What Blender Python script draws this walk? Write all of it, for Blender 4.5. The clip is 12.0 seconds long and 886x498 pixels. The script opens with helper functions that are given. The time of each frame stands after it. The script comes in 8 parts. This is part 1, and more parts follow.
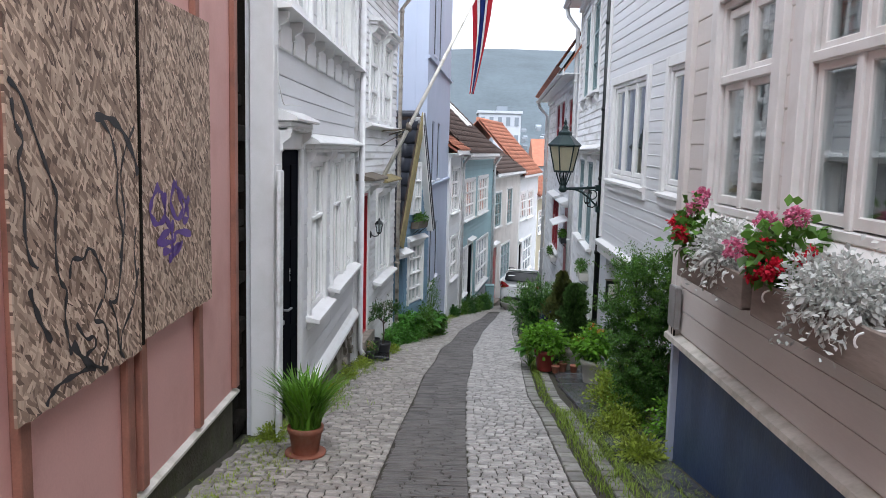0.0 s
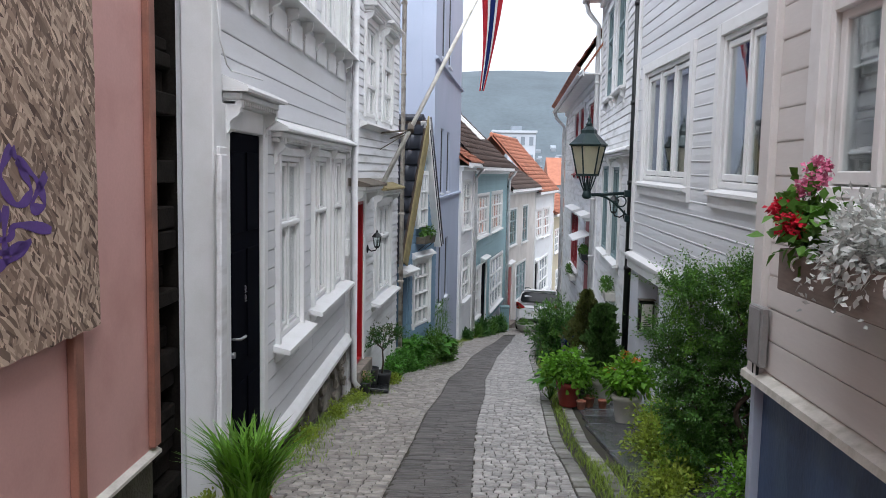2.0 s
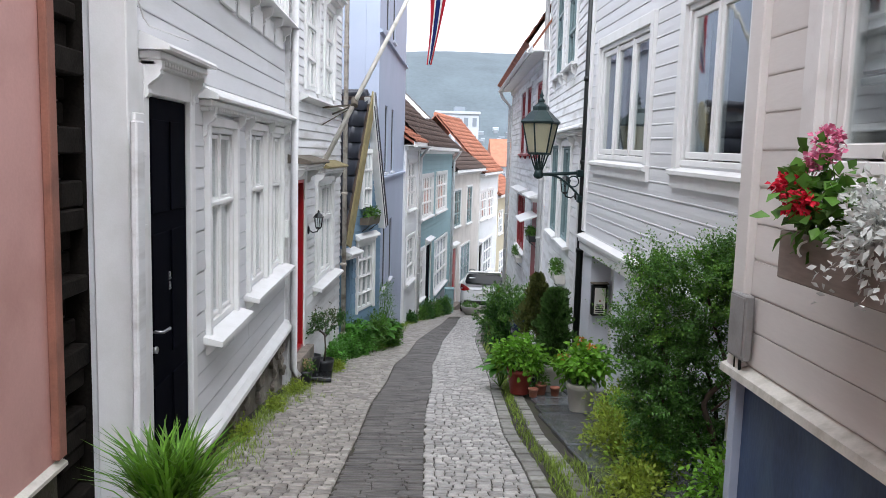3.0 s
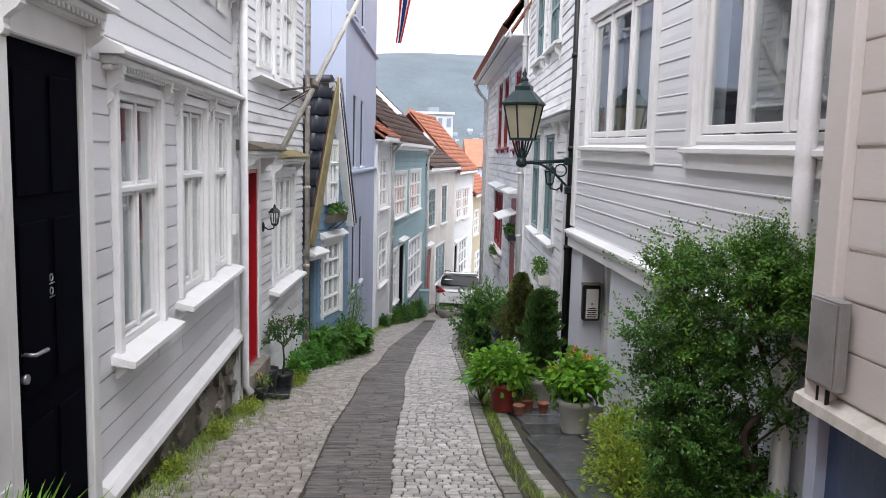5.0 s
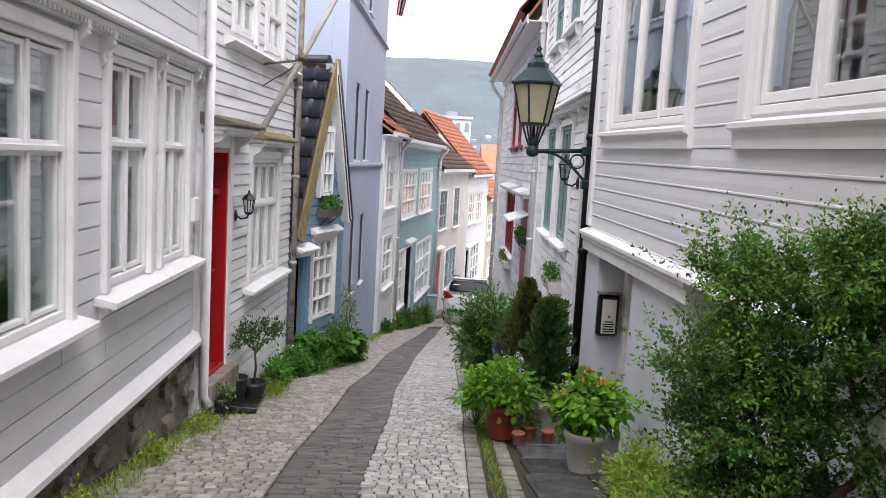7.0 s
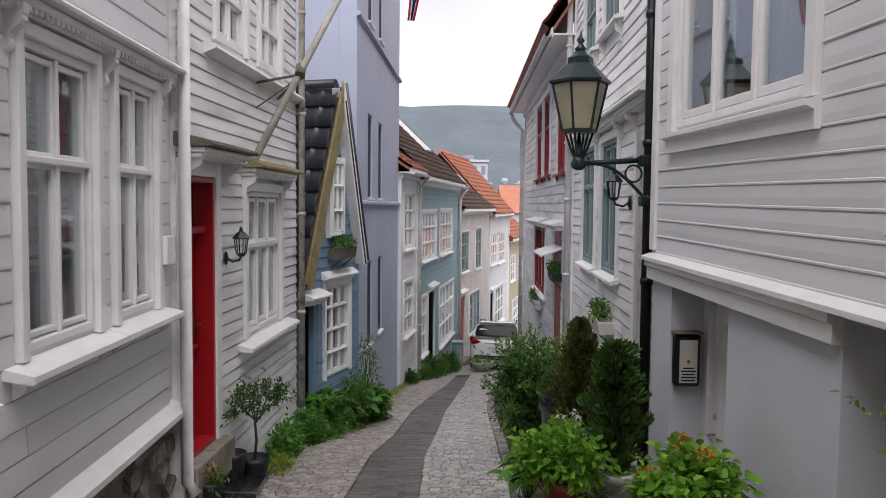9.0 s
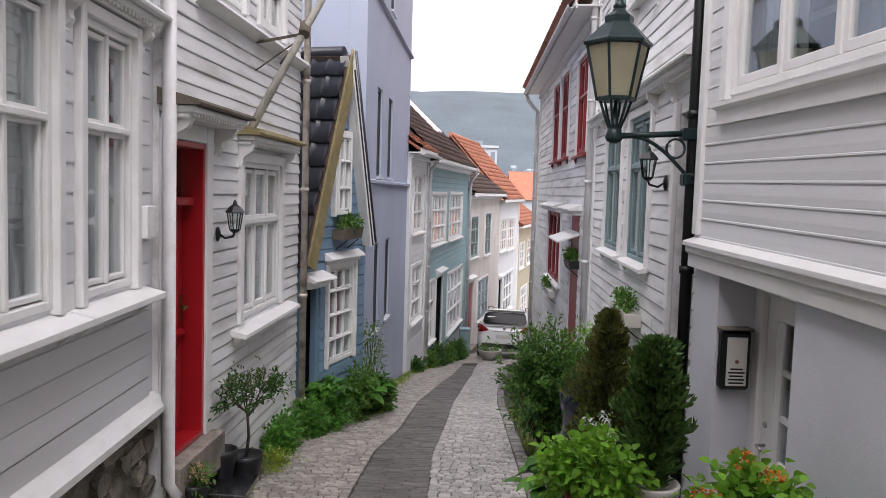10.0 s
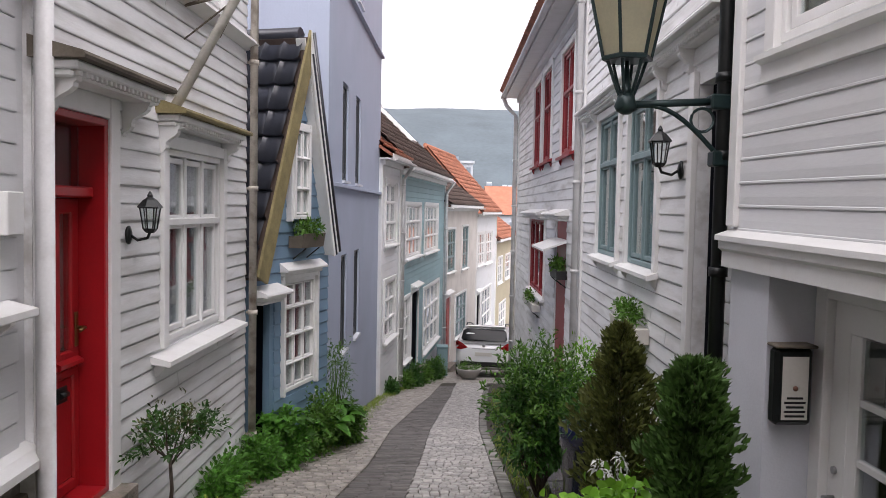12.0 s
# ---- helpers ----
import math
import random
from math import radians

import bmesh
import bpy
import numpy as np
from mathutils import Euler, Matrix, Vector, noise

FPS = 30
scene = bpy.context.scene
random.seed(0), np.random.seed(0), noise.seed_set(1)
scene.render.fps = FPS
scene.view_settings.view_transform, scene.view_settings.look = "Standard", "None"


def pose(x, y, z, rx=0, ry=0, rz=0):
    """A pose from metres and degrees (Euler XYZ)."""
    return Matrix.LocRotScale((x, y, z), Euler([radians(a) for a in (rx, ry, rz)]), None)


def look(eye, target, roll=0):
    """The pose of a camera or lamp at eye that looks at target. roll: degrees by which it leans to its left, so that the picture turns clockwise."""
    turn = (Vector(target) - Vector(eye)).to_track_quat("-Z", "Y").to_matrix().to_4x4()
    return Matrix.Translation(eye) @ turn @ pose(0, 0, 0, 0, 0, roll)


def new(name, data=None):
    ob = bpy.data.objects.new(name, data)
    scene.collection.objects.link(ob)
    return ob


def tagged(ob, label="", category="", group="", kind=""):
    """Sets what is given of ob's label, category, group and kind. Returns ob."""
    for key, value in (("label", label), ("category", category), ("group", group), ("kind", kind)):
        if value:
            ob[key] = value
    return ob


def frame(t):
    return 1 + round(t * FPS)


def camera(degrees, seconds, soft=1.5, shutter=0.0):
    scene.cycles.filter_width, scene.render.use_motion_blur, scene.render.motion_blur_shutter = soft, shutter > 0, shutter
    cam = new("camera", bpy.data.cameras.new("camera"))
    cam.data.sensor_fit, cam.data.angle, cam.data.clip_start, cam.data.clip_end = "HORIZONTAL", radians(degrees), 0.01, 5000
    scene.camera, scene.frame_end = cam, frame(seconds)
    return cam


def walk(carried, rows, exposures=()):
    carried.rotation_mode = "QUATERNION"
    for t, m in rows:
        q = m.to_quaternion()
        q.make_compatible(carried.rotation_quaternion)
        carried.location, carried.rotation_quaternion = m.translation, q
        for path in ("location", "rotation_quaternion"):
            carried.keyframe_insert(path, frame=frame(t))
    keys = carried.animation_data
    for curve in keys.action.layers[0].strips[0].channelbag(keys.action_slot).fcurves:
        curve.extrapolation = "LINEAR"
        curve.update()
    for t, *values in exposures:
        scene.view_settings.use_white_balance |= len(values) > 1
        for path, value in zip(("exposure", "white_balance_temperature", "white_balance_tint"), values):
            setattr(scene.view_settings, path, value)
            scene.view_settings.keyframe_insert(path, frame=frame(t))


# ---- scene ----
cam = camera(58.6, 12.0, soft=0.62)
PATH = [
    (0, (0.092, 0.146, 1.457), (0.07, 2.131, 1.208), 1.5),
    (0.5, (0.102, 0.572, 1.396), (0.088, 2.56, 1.181), 1.9),
    (1, (0.127, 1.028, 1.339), (0.082, 3.022, 1.186), 2.1),
    (1.5, (0.143, 1.464, 1.278), (0.096, 3.459, 1.156), -0.3),
    (2, (0.205, 1.832, 1.166), (0.143, 3.821, 0.97), 1.1),
    (2.5, (0.178, 2.083, 1.145), (0.11, 4.066, 0.89), 2.3),
    (3, (0.146, 2.369, 1.115), (0.23, 4.353, 0.875), 1.6),
    (3.2, (0.116, 2.473, 1.121), (0.236, 4.454, 0.869), 1.4),
    (5, (0.235, 3.588, 0.92), (0.382, 5.569, 0.686), 1.4),
    (5.5, (0.272, 3.847, 0.867), (0.41, 5.825, 0.609), 3.3),
    (6, (0.335, 4.17, 0.815), (0.471, 6.151, 0.572), 3.0),
    (6.5, (0.466, 4.513, 0.731), (0.587, 6.495, 0.494), 2.1),
    (7, (0.54, 4.836, 0.7), (0.649, 6.82, 0.479), 3.2),
    (7.2, (0.551, 5.005, 0.666), (0.649, 6.995, 0.487), 3.5),
    (8.8, (0.545, 6.167, 0.482), (0.596, 8.164, 0.382), 0.3),
    (9, (0.521, 6.346, 0.469), (0.575, 8.342, 0.36), 0.5),
    (9.5, (0.513, 6.742, 0.421), (0.554, 8.735, 0.262), 2.0),
    (10, (0.467, 7.103, 0.375), (0.504, 9.098, 0.23), 1.7),
    (10.5, (0.469, 7.447, 0.35), (0.497, 9.444, 0.258), 0.8),
    (11, (0.492, 7.778, 0.306), (0.516, 9.776, 0.221), 1.4),
    (11.5, (0.513, 8.102, 0.244), (0.62, 10.097, 0.148), 1.1),
    (12, (0.539, 8.434, 0.173), (0.634, 10.429, 0.072), 1.1),
]
walk(cam, [(t, look(eye, target, roll)) for t, eye, target, roll in PATH],
     [(0, 1.34, 5900, 12), (0.5, 1.43, 5900, 12), (1, 1.45, 5900, 12), (1.5, 1.14, 5950, 12), (2, 1.2, 5950, 12), (2.5, 1.45, 5950, 12), (3, 1.57, 6000, 12), (5, 1.57, 6200, 15), (5.5, 1.65, 6220, 15), (6, 1.71, 6260, 16), (6.5, 1.66, 6300, 17), (7.2, 1.64, 6350, 17),
     (8.8, 0.98, 6450, 18), (9.5, 1.12, 6480, 19), (10, 1.27, 6450, 19), (10.5, 1.05, 6450, 18), (11, 0.9, 6450, 18), (11.5, 1.0, 6400, 19), (12, 1.31, 6500, 19)])

# ---- light ----
world = bpy.data.worlds.new("sky")
scene.world = world
world.use_nodes = True
wn = world.node_tree
sky = wn.nodes.new("ShaderNodeTexSky")
sky.sky_type, sky.sun_disc = "NISHITA", False
sky.sun_elevation, sky.sun_rotation = radians(52), radians(150)
sky.air_density, sky.dust_density, sky.ozone_density = 1.0, 3.0, 1.0
veil = wn.nodes.new("ShaderNodeHueSaturation")
veil.inputs["Saturation"].default_value = 0.12
cloud = wn.nodes.new("ShaderNodeTexNoise")
cloud.inputs["Scale"].default_value, cloud.inputs["Detail"].default_value = 3.0, 6
ramp = wn.nodes.new("ShaderNodeMapRange")
ramp.inputs["From Min"].default_value, ramp.inputs["From Max"].default_value = 0.3, 0.7
ramp.inputs["To Min"].default_value, ramp.inputs["To Max"].default_value = 0.85, 1.12
wmix = wn.nodes.new("ShaderNodeMix")
wmix.data_type, wmix.blend_type = "RGBA", "MULTIPLY"
wmix.inputs["Factor"].default_value = 1.0
wn.links.new(sky.outputs[0], veil.inputs["Color"])
wn.links.new(cloud.outputs[0], ramp.inputs[0])
wn.links.new(veil.outputs[0], wmix.inputs["A"])
wn.links.new(ramp.outputs[0], wmix.inputs["B"])
wn.links.new(wmix.outputs["Result"], wn.nodes["Background"].inputs[0])
wn.nodes["Background"].inputs[1].default_value = 0.13
sun = new("sun", bpy.data.lights.new("sun", "SUN"))
sun.data.energy, sun.data.angle, sun.data.color = 1.7, radians(70), (1.0, 0.98, 0.95)
sun.matrix_world = look((-8, -6, 20), (0, 2, -2))


# ---- materials ----
def mat(name, col, rough=0.6, var=0.15, scale=2.0, grain=60.0, bump=0.15, metal=0.0, stretch=(1, 1, 1), rand=0.0, dirt=None, dirt_amount=0.0, coat=0.0, island=False, trans=0.0, dist=0.01, spec=0.5):
    """Paint, stone or leaf: two scales of colour noise, fine relief, and a random shade for each object or island."""
    m = bpy.data.materials.new(name)
    m.use_nodes = True
    nt = m.node_tree
    n, l = nt.nodes, nt.links
    b = n["Principled BSDF"]
    geo = n.new("ShaderNodeNewGeometry")
    mp = n.new("ShaderNodeMapping")
    mp.inputs["Scale"].default_value = stretch
    l.new(geo.outputs["Position"], mp.inputs[0])
    big = n.new("ShaderNodeTexNoise")
    big.inputs["Scale"].default_value, big.inputs["Detail"].default_value = scale, 5
    fine = n.new("ShaderNodeTexNoise")
    fine.inputs["Scale"].default_value, fine.inputs["Detail"].default_value = grain, 3
    l.new(mp.outputs[0], big.inputs["Vector"])
    l.new(mp.outputs[0], fine.inputs["Vector"])
    add = n.new("ShaderNodeMath")
    add.operation = "MULTIPLY_ADD"
    l.new(fine.outputs[0], add.inputs[0])
    add.inputs[1].default_value = 0.5
    l.new(big.outputs[0], add.inputs[2])
    rng = n.new("ShaderNodeMapRange")
    rng.inputs["From Min"].default_value, rng.inputs["From Max"].default_value = 0.45, 1.05
    rng.inputs["To Min"].default_value, rng.inputs["To Max"].default_value = 1 - var, 1 + var
    l.new(add.outputs[0], rng.inputs[0])
    value = rng.outputs[0]
    if rand:
        info = n.new("ShaderNodeNewGeometry" if island else "ShaderNodeObjectInfo")
        r2 = n.new("ShaderNodeMapRange")
        r2.inputs["To Min"].default_value, r2.inputs["To Max"].default_value = 1 - rand, 1 + rand
        l.new(info.outputs["Random Per Island" if island else "Random"], r2.inputs[0])
        mu = n.new("ShaderNodeMath")
        mu.operation = "MULTIPLY"
        l.new(value, mu.inputs[0])
        l.new(r2.outputs[0], mu.inputs[1])
        value = mu.outputs[0]
    mx = n.new("ShaderNodeMix")
    mx.data_type, mx.blend_type = "RGBA", "MULTIPLY"
    mx.inputs["Factor"].default_value = 1
    mx.inputs["A"].default_value = (*col, 1)
    l.new(value, mx.inputs["B"])
    out = mx.outputs["Result"]
    if dirt:
        st = n.new("ShaderNodeTexNoise")
        st.inputs["Scale"].default_value, st.inputs["Detail"].default_value = scale * 1.7, 8
        l.new(mp.outputs[0], st.inputs["Vector"])
        sr = n.new("ShaderNodeMapRange")
        sr.inputs["From Min"].default_value, sr.inputs["From Max"].default_value = 0.48, 0.72
        sr.inputs["To Max"].default_value = dirt_amount
        l.new(st.outputs[0], sr.inputs[0])
        dm = n.new("ShaderNodeMix")
        dm.data_type = "RGBA"
        l.new(sr.outputs[0], dm.inputs["Factor"])
        l.new(out, dm.inputs["A"])
        dm.inputs["B"].default_value = (*dirt, 1)
        out = dm.outputs["Result"]
    l.new(out, b.inputs["Base Color"])
    b.inputs["Roughness"].default_value, b.inputs["Metallic"].default_value = rough, metal
    b.inputs["Coat Weight"].default_value, b.inputs["Specular IOR Level"].default_value = coat, spec
    if bump:
        bp = n.new("ShaderNodeBump")
        bp.inputs["Strength"].default_value, bp.inputs["Distance"].default_value = bump, dist
        l.new(add.outputs[0], bp.inputs["Height"])
        l.new(bp.outputs[0], b.inputs["Normal"])
    if trans:
        tr = n.new("ShaderNodeBsdfTranslucent")
        l.new(out, tr.inputs[0])
        ms = n.new("ShaderNodeMixShader")
        ms.inputs[0].default_value = trans
        l.new(b.outputs[0], ms.inputs[1])
        l.new(tr.outputs[0], ms.inputs[2])
        l.new(ms.outputs[0], n["Material Output"].inputs[0])
    return m


def glass_mat(name, tint=(0.9, 0.95, 0.95)):
    m = bpy.data.materials.new(name)
    m.use_nodes = True
    n, l = m.node_tree.nodes, m.node_tree.links
    n.remove(n["Principled BSDF"])
    t, g, lw, x = n.new("ShaderNodeBsdfTransparent"), n.new("ShaderNodeBsdfGlossy"), n.new("ShaderNodeLayerWeight"), n.new("ShaderNodeMixShader")
    t.inputs[0].default_value = (*tint, 1)
    g.inputs["Roughness"].default_value = 0.02
    lw.inputs[0].default_value = 0.5
    pw, f = n.new("ShaderNodeMath"), n.new("ShaderNodeMath")
    pw.operation, f.operation = "POWER", "MULTIPLY_ADD"
    pw.inputs[1].default_value, f.inputs[1].default_value, f.inputs[2].default_value = 3.0, 0.9, 0.08
    l.new(lw.outputs["Facing"], pw.inputs[0])
    l.new(pw.outputs[0], f.inputs[0])
    wv = n.new("ShaderNodeTexNoise")
    wv.inputs["Scale"].default_value = 3.5
    bp = n.new("ShaderNodeBump")
    bp.inputs["Strength"].default_value, bp.inputs["Distance"].default_value = 0.05, 0.015
    geo = n.new("ShaderNodeNewGeometry")
    l.new(geo.outputs["Position"], wv.inputs["Vector"])
    l.new(wv.outputs[0], bp.inputs["Height"])
    l.new(bp.outputs[0], g.inputs["Normal"])
    l.new(f.outputs[0], x.inputs[0])
    l.new(t.outputs[0], x.inputs[1])
    l.new(g.outputs[0], x.inputs[2])
    l.new(x.outputs[0], n["Material Output"].inputs[0])
    return m


WHITE = mat("white_paint", (0.79, 0.80, 0.815), 0.45, 0.05, 1.5, 90, 0.12, stretch=(1, 0.15, 1), rand=0.04, dirt=(0.55, 0.53, 0.48), dirt_amount=0.22)
BEAD = mat("white_paint_on_beaded_boards", (0.71, 0.72, 0.735), 0.4, 0.05, 1.5, 90, 0.1, stretch=(1, 0.15, 1), rand=0.03, dirt=(0.55, 0.53, 0.48), dirt_amount=0.2)
OLDWHITE = mat("slightly_dirty_white_paint", (0.72, 0.725, 0.74), 0.5, 0.06, 1.5, 90, 0.15, stretch=(1, 0.15, 1), rand=0.05, dirt=(0.42, 0.41, 0.37), dirt_amount=0.35)
WORN = mat("weathered_white_paint", (0.775, 0.78, 0.785), 0.6, 0.07, 4.5, 90, 0.25, stretch=(1, 0.12, 1), rand=0.07, dirt=(0.33, 0.31, 0.27), dirt_amount=0.55)
WARM = mat("cream_paint", (0.70, 0.67, 0.64), 0.5, 0.06, 1.5, 90, 0.12, stretch=(1, 0.15, 1), rand=0.04, dirt=(0.42, 0.38, 0.32), dirt_amount=0.2)
GREYTRIM = mat("off_white_trim_paint", (0.74, 0.73, 0.71), 0.45, 0.05, 3, 120, 0.1, dirt=(0.45, 0.42, 0.38), dirt_amount=0.3)
TRIM = mat("white_trim_paint", (0.79, 0.79, 0.78), 0.4, 0.05, 3, 120, 0.1, dirt=(0.5, 0.5, 0.42), dirt_amount=0.18)
GREYWALL = mat("pale_grey_render", (0.60, 0.62, 0.67), 0.8, 0.06, 1.2, 70, 0.25, dirt=(0.46, 0.47, 0.50), dirt_amount=0.3)
TOWERBLUE = mat("grey_blue_render", (0.41, 0.46, 0.57), 0.85, 0.06, 0.7, 40, 0.3, dirt=(0.36, 0.42, 0.52), dirt_amount=0.5)
BLUECLAD = mat("blue_cladding", (0.16, 0.26, 0.36), 0.55, 0.12, 1.5, 80, 0.15, rand=0.1)
TEAL = mat("teal_cladding", (0.26, 0.40, 0.43), 0.6, 0.1, 1.0, 60, 0.15, rand=0.06)
BEIGE = mat("beige_render", (0.70, 0.655, 0.61), 0.75, 0.08, 0.8, 40, 0.2, dirt=(0.4, 0.36, 0.31), dirt_amount=0.35)
CREAM = mat("pale_yellow_paint", (0.52, 0.46, 0.32), 0.6, 0.08, 1, 60, 0.1)
MOSSTONE = mat("mossy_dark_stone", (0.085, 0.08, 0.055), 0.95, 0.4, 4, 50, 0.8, dirt=(0.05, 0.07, 0.02), dirt_amount=0.7, dist=0.03)
PINK = mat("pink_paint", (0.63, 0.365, 0.325), 0.6, 0.07, 1.6, 60, 0.15, dirt=(0.42, 0.2, 0.16), dirt_amount=0.35)
RUST = mat("red_brown_batten", (0.30, 0.13, 0.09), 0.6, 0.2, 3, 80, 0.25, dirt=(0.14, 0.07, 0.05), dirt_amount=0.6)
NAVY = mat("dark_blue_plinth_paint", (0.042, 0.076, 0.17), 0.5, 0.35, 2.2, 50, 0.3, dirt=(0.10, 0.15, 0.23), dirt_amount=0.65, stretch=(1, 1, 0.4))
BLACKDOOR = mat("black_door_paint", (0.0026, 0.003, 0.006), 0.75, 0.25, 4, 60, 0.08, spec=0.02)
RED = mat("red_door_paint", (0.36, 0.012, 0.016), 0.32, 0.12, 4, 70, 0.08, coat=0.2)
REDWOOD = mat("dark_red_window_paint", (0.30, 0.03, 0.035), 0.45, 0.15, 5, 70, 0.1)
GREENGREY = mat("grey_green_window_paint", (0.19, 0.27, 0.28), 0.45, 0.15, 5, 70, 0.1)
# Frame colour kept near black to carry the shade of the tower slits.
SLITFRAME = mat("frame_with_slit_shade", (0.045, 0.052, 0.06), 0.5, 0.15, 5, 70, 0.1)
IRON = mat("black_iron", (0.012, 0.014, 0.014), 0.4, 0.3, 8, 120, 0.2, metal=0.3)
VERDIGRIS = mat("dark_green_lamp_paint", (0.016, 0.035, 0.035), 0.35, 0.25, 8, 100, 0.15, metal=0.3)
MILK = mat("milky_lamp_pane", (0.80, 0.77, 0.62), 0.35, 0.1, 4, 60, 0.03, trans=0.5)
ZINC = mat("white_zinc_pipe", (0.66, 0.66, 0.66), 0.4, 0.1, 3, 60, 0.08, dirt=(0.35, 0.33, 0.3), dirt_amount=0.4)
RUSTPIPE = mat("stained_pipe", (0.50, 0.46, 0.40), 0.6, 0.2, 4, 60, 0.2, dirt=(0.12, 0.08, 0.05), dirt_amount=0.8)
STONE = mat("foundation_stone", (0.24, 0.21, 0.18), 0.9, 0.35, 4, 50, 0.8, rand=0.25, dirt=(0.07, 0.075, 0.04), dirt_amount=0.6, dist=0.03)
SETT = mat("granite_sett", (0.325, 0.30, 0.27), 0.5, 0.3, 7, 110, 0.7, rand=0.32, dirt=(0.17, 0.15, 0.115), dirt_amount=0.6, dist=0.012)
SETTS = mat("granite_setts_far", (0.325, 0.30, 0.27), 0.5, 0.3, 7, 110, 0.7, rand=0.32, island=True, dirt=(0.17, 0.15, 0.115), dirt_amount=0.6, dist=0.012)
SETTPALE = mat("pale_granite_setts", (0.39, 0.375, 0.355), 0.45, 0.3, 7, 110, 0.7, rand=0.28, island=True, dirt=(0.22, 0.2, 0.17), dirt_amount=0.5, dist=0.012)
SETTPALENEAR = mat("pale_granite_sett", (0.39, 0.375, 0.355), 0.45, 0.3, 7, 110, 0.7, rand=0.28, dirt=(0.22, 0.2, 0.17), dirt_amount=0.5, dist=0.012)
DARKSETT = mat("dark_slate_sett", (0.115, 0.106, 0.097), 0.55, 0.35, 6, 90, 0.7, rand=0.35, island=True, dirt=(0.08, 0.075, 0.07), dirt_amount=0.5)
KERB = mat("kerb_stone", (0.27, 0.26, 0.24), 0.65, 0.3, 6, 90, 0.6, rand=0.3, dirt=(0.09, 0.10, 0.04), dirt_amount=0.6)
SLATE = mat("wet_slate_slab", (0.085, 0.092, 0.10), 0.26, 0.4, 4.5, 70, 0.5, rand=0.2, dirt=(0.17, 0.15, 0.115), dirt_amount=0.7)
JOINT = mat("sandy_joint_soil", (0.05, 0.044, 0.034), 0.95, 0.35, 3, 60, 0.6, dirt=(0.045, 0.055, 0.014), dirt_amount=0.7)
# Dark wood taken to near black: the shade of gaps is in its colour.
GAPSHADE = mat("wood_with_gap_shade", (0.014, 0.012, 0.010), 0.95, 0.5, 6, 60, 0.5, spec=0.1)
POTRED = mat("red_glazed_pot", (0.27, 0.045, 0.035), 0.45, 0.15, 6, 60, 0.1)
TERRACOTTA = mat("terracotta", (0.30, 0.11, 0.065), 0.75, 0.18, 6, 60, 0.15, dirt=(0.38, 0.28, 0.22), dirt_amount=0.3)
POTWHITE = mat("off_white_plastic_pot", (0.62, 0.60, 0.55), 0.5, 0.07, 5, 60, 0.05)
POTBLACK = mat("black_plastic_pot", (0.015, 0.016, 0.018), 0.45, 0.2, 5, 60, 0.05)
POTBLUE = mat("glazed_blue_pot", (0.01, 0.015, 0.06), 0.15, 0.2, 4, 60, 0.03, coat=0.5)
CONCRETE = mat("pale_concrete", (0.42, 0.41, 0.38), 0.85, 0.15, 5, 70, 0.3)
BARK = mat("bark", (0.075, 0.055, 0.04), 0.9, 0.3, 12, 80, 0.6)
REDTILE = mat("orange_clay_tile", (0.37, 0.145, 0.085), 0.75, 0.2, 1.5, 40, 0.3, rand=0.25, island=True, dirt=(0.2, 0.07, 0.04), dirt_amount=0.45)
BROWNTILE = mat("dark_brown_tile", (0.075, 0.05, 0.04), 0.75, 0.2, 1.5, 40, 0.3, rand=0.2, island=True)
BLACKTILE = mat("glazed_black_tile", (0.04, 0.044, 0.058), 0.3, 0.2, 4, 40, 0.1, rand=0.25)
MOSSY = mat("mossy_bargeboard", (0.25, 0.205, 0.095), 0.8, 0.25, 5, 60, 0.3, dirt=(0.14, 0.12, 0.06), dirt_amount=0.5)
WEATHERED = mat("weathered_wood", (0.13, 0.11, 0.085), 0.85, 0.3, 5, 60, 0.4)
POLE = mat("weathered_white_pole", (0.60, 0.58, 0.52), 0.6, 0.15, 5, 60, 0.2, dirt=(0.3, 0.29, 0.22), dirt_amount=0.6)
CURTAIN = mat("sheer_curtain", (0.36, 0.37, 0.38), 0.9, 0.06, 4, 60, 0.05, trans=0.35)
BLIND = mat("pale_blind_cloth", (0.38, 0.385, 0.39), 0.9, 0.06, 4, 60, 0.05, trans=0.2)
# Dark grey puts the dimness of unlit rooms into the lining.
ROOM = mat("dimmed_room_lining", (0.22, 0.21, 0.20), 0.9, 0.1, 1, 30, 0.05)
GLASS = glass_mat("window_glass")
CARPAINT = mat("silver_white_car_paint", (0.82, 0.82, 0.83), 0.25, 0.03, 2, 40, 0.0, coat=0.6)
CARGLASS = mat("dark_car_glass", (0.012, 0.014, 0.016), 0.12, 0.1, 2, 40, 0.0, spec=0.2)
RUBBER = mat("tyre_rubber", (0.012, 0.012, 0.012), 0.8, 0.2, 8, 60, 0.1)
TAIL = mat("red_tail_lamp", (0.42, 0.01, 0.012), 0.2, 0.1, 8, 60, 0.0, coat=0.5)
BRASS = mat("worn_brass", (0.30, 0.21, 0.09), 0.35, 0.2, 20, 100, 0.05, metal=1.0)
STEEL = mat("brushed_steel", (0.45, 0.45, 0.46), 0.35, 0.1, 10, 100, 0.05, metal=0.9)


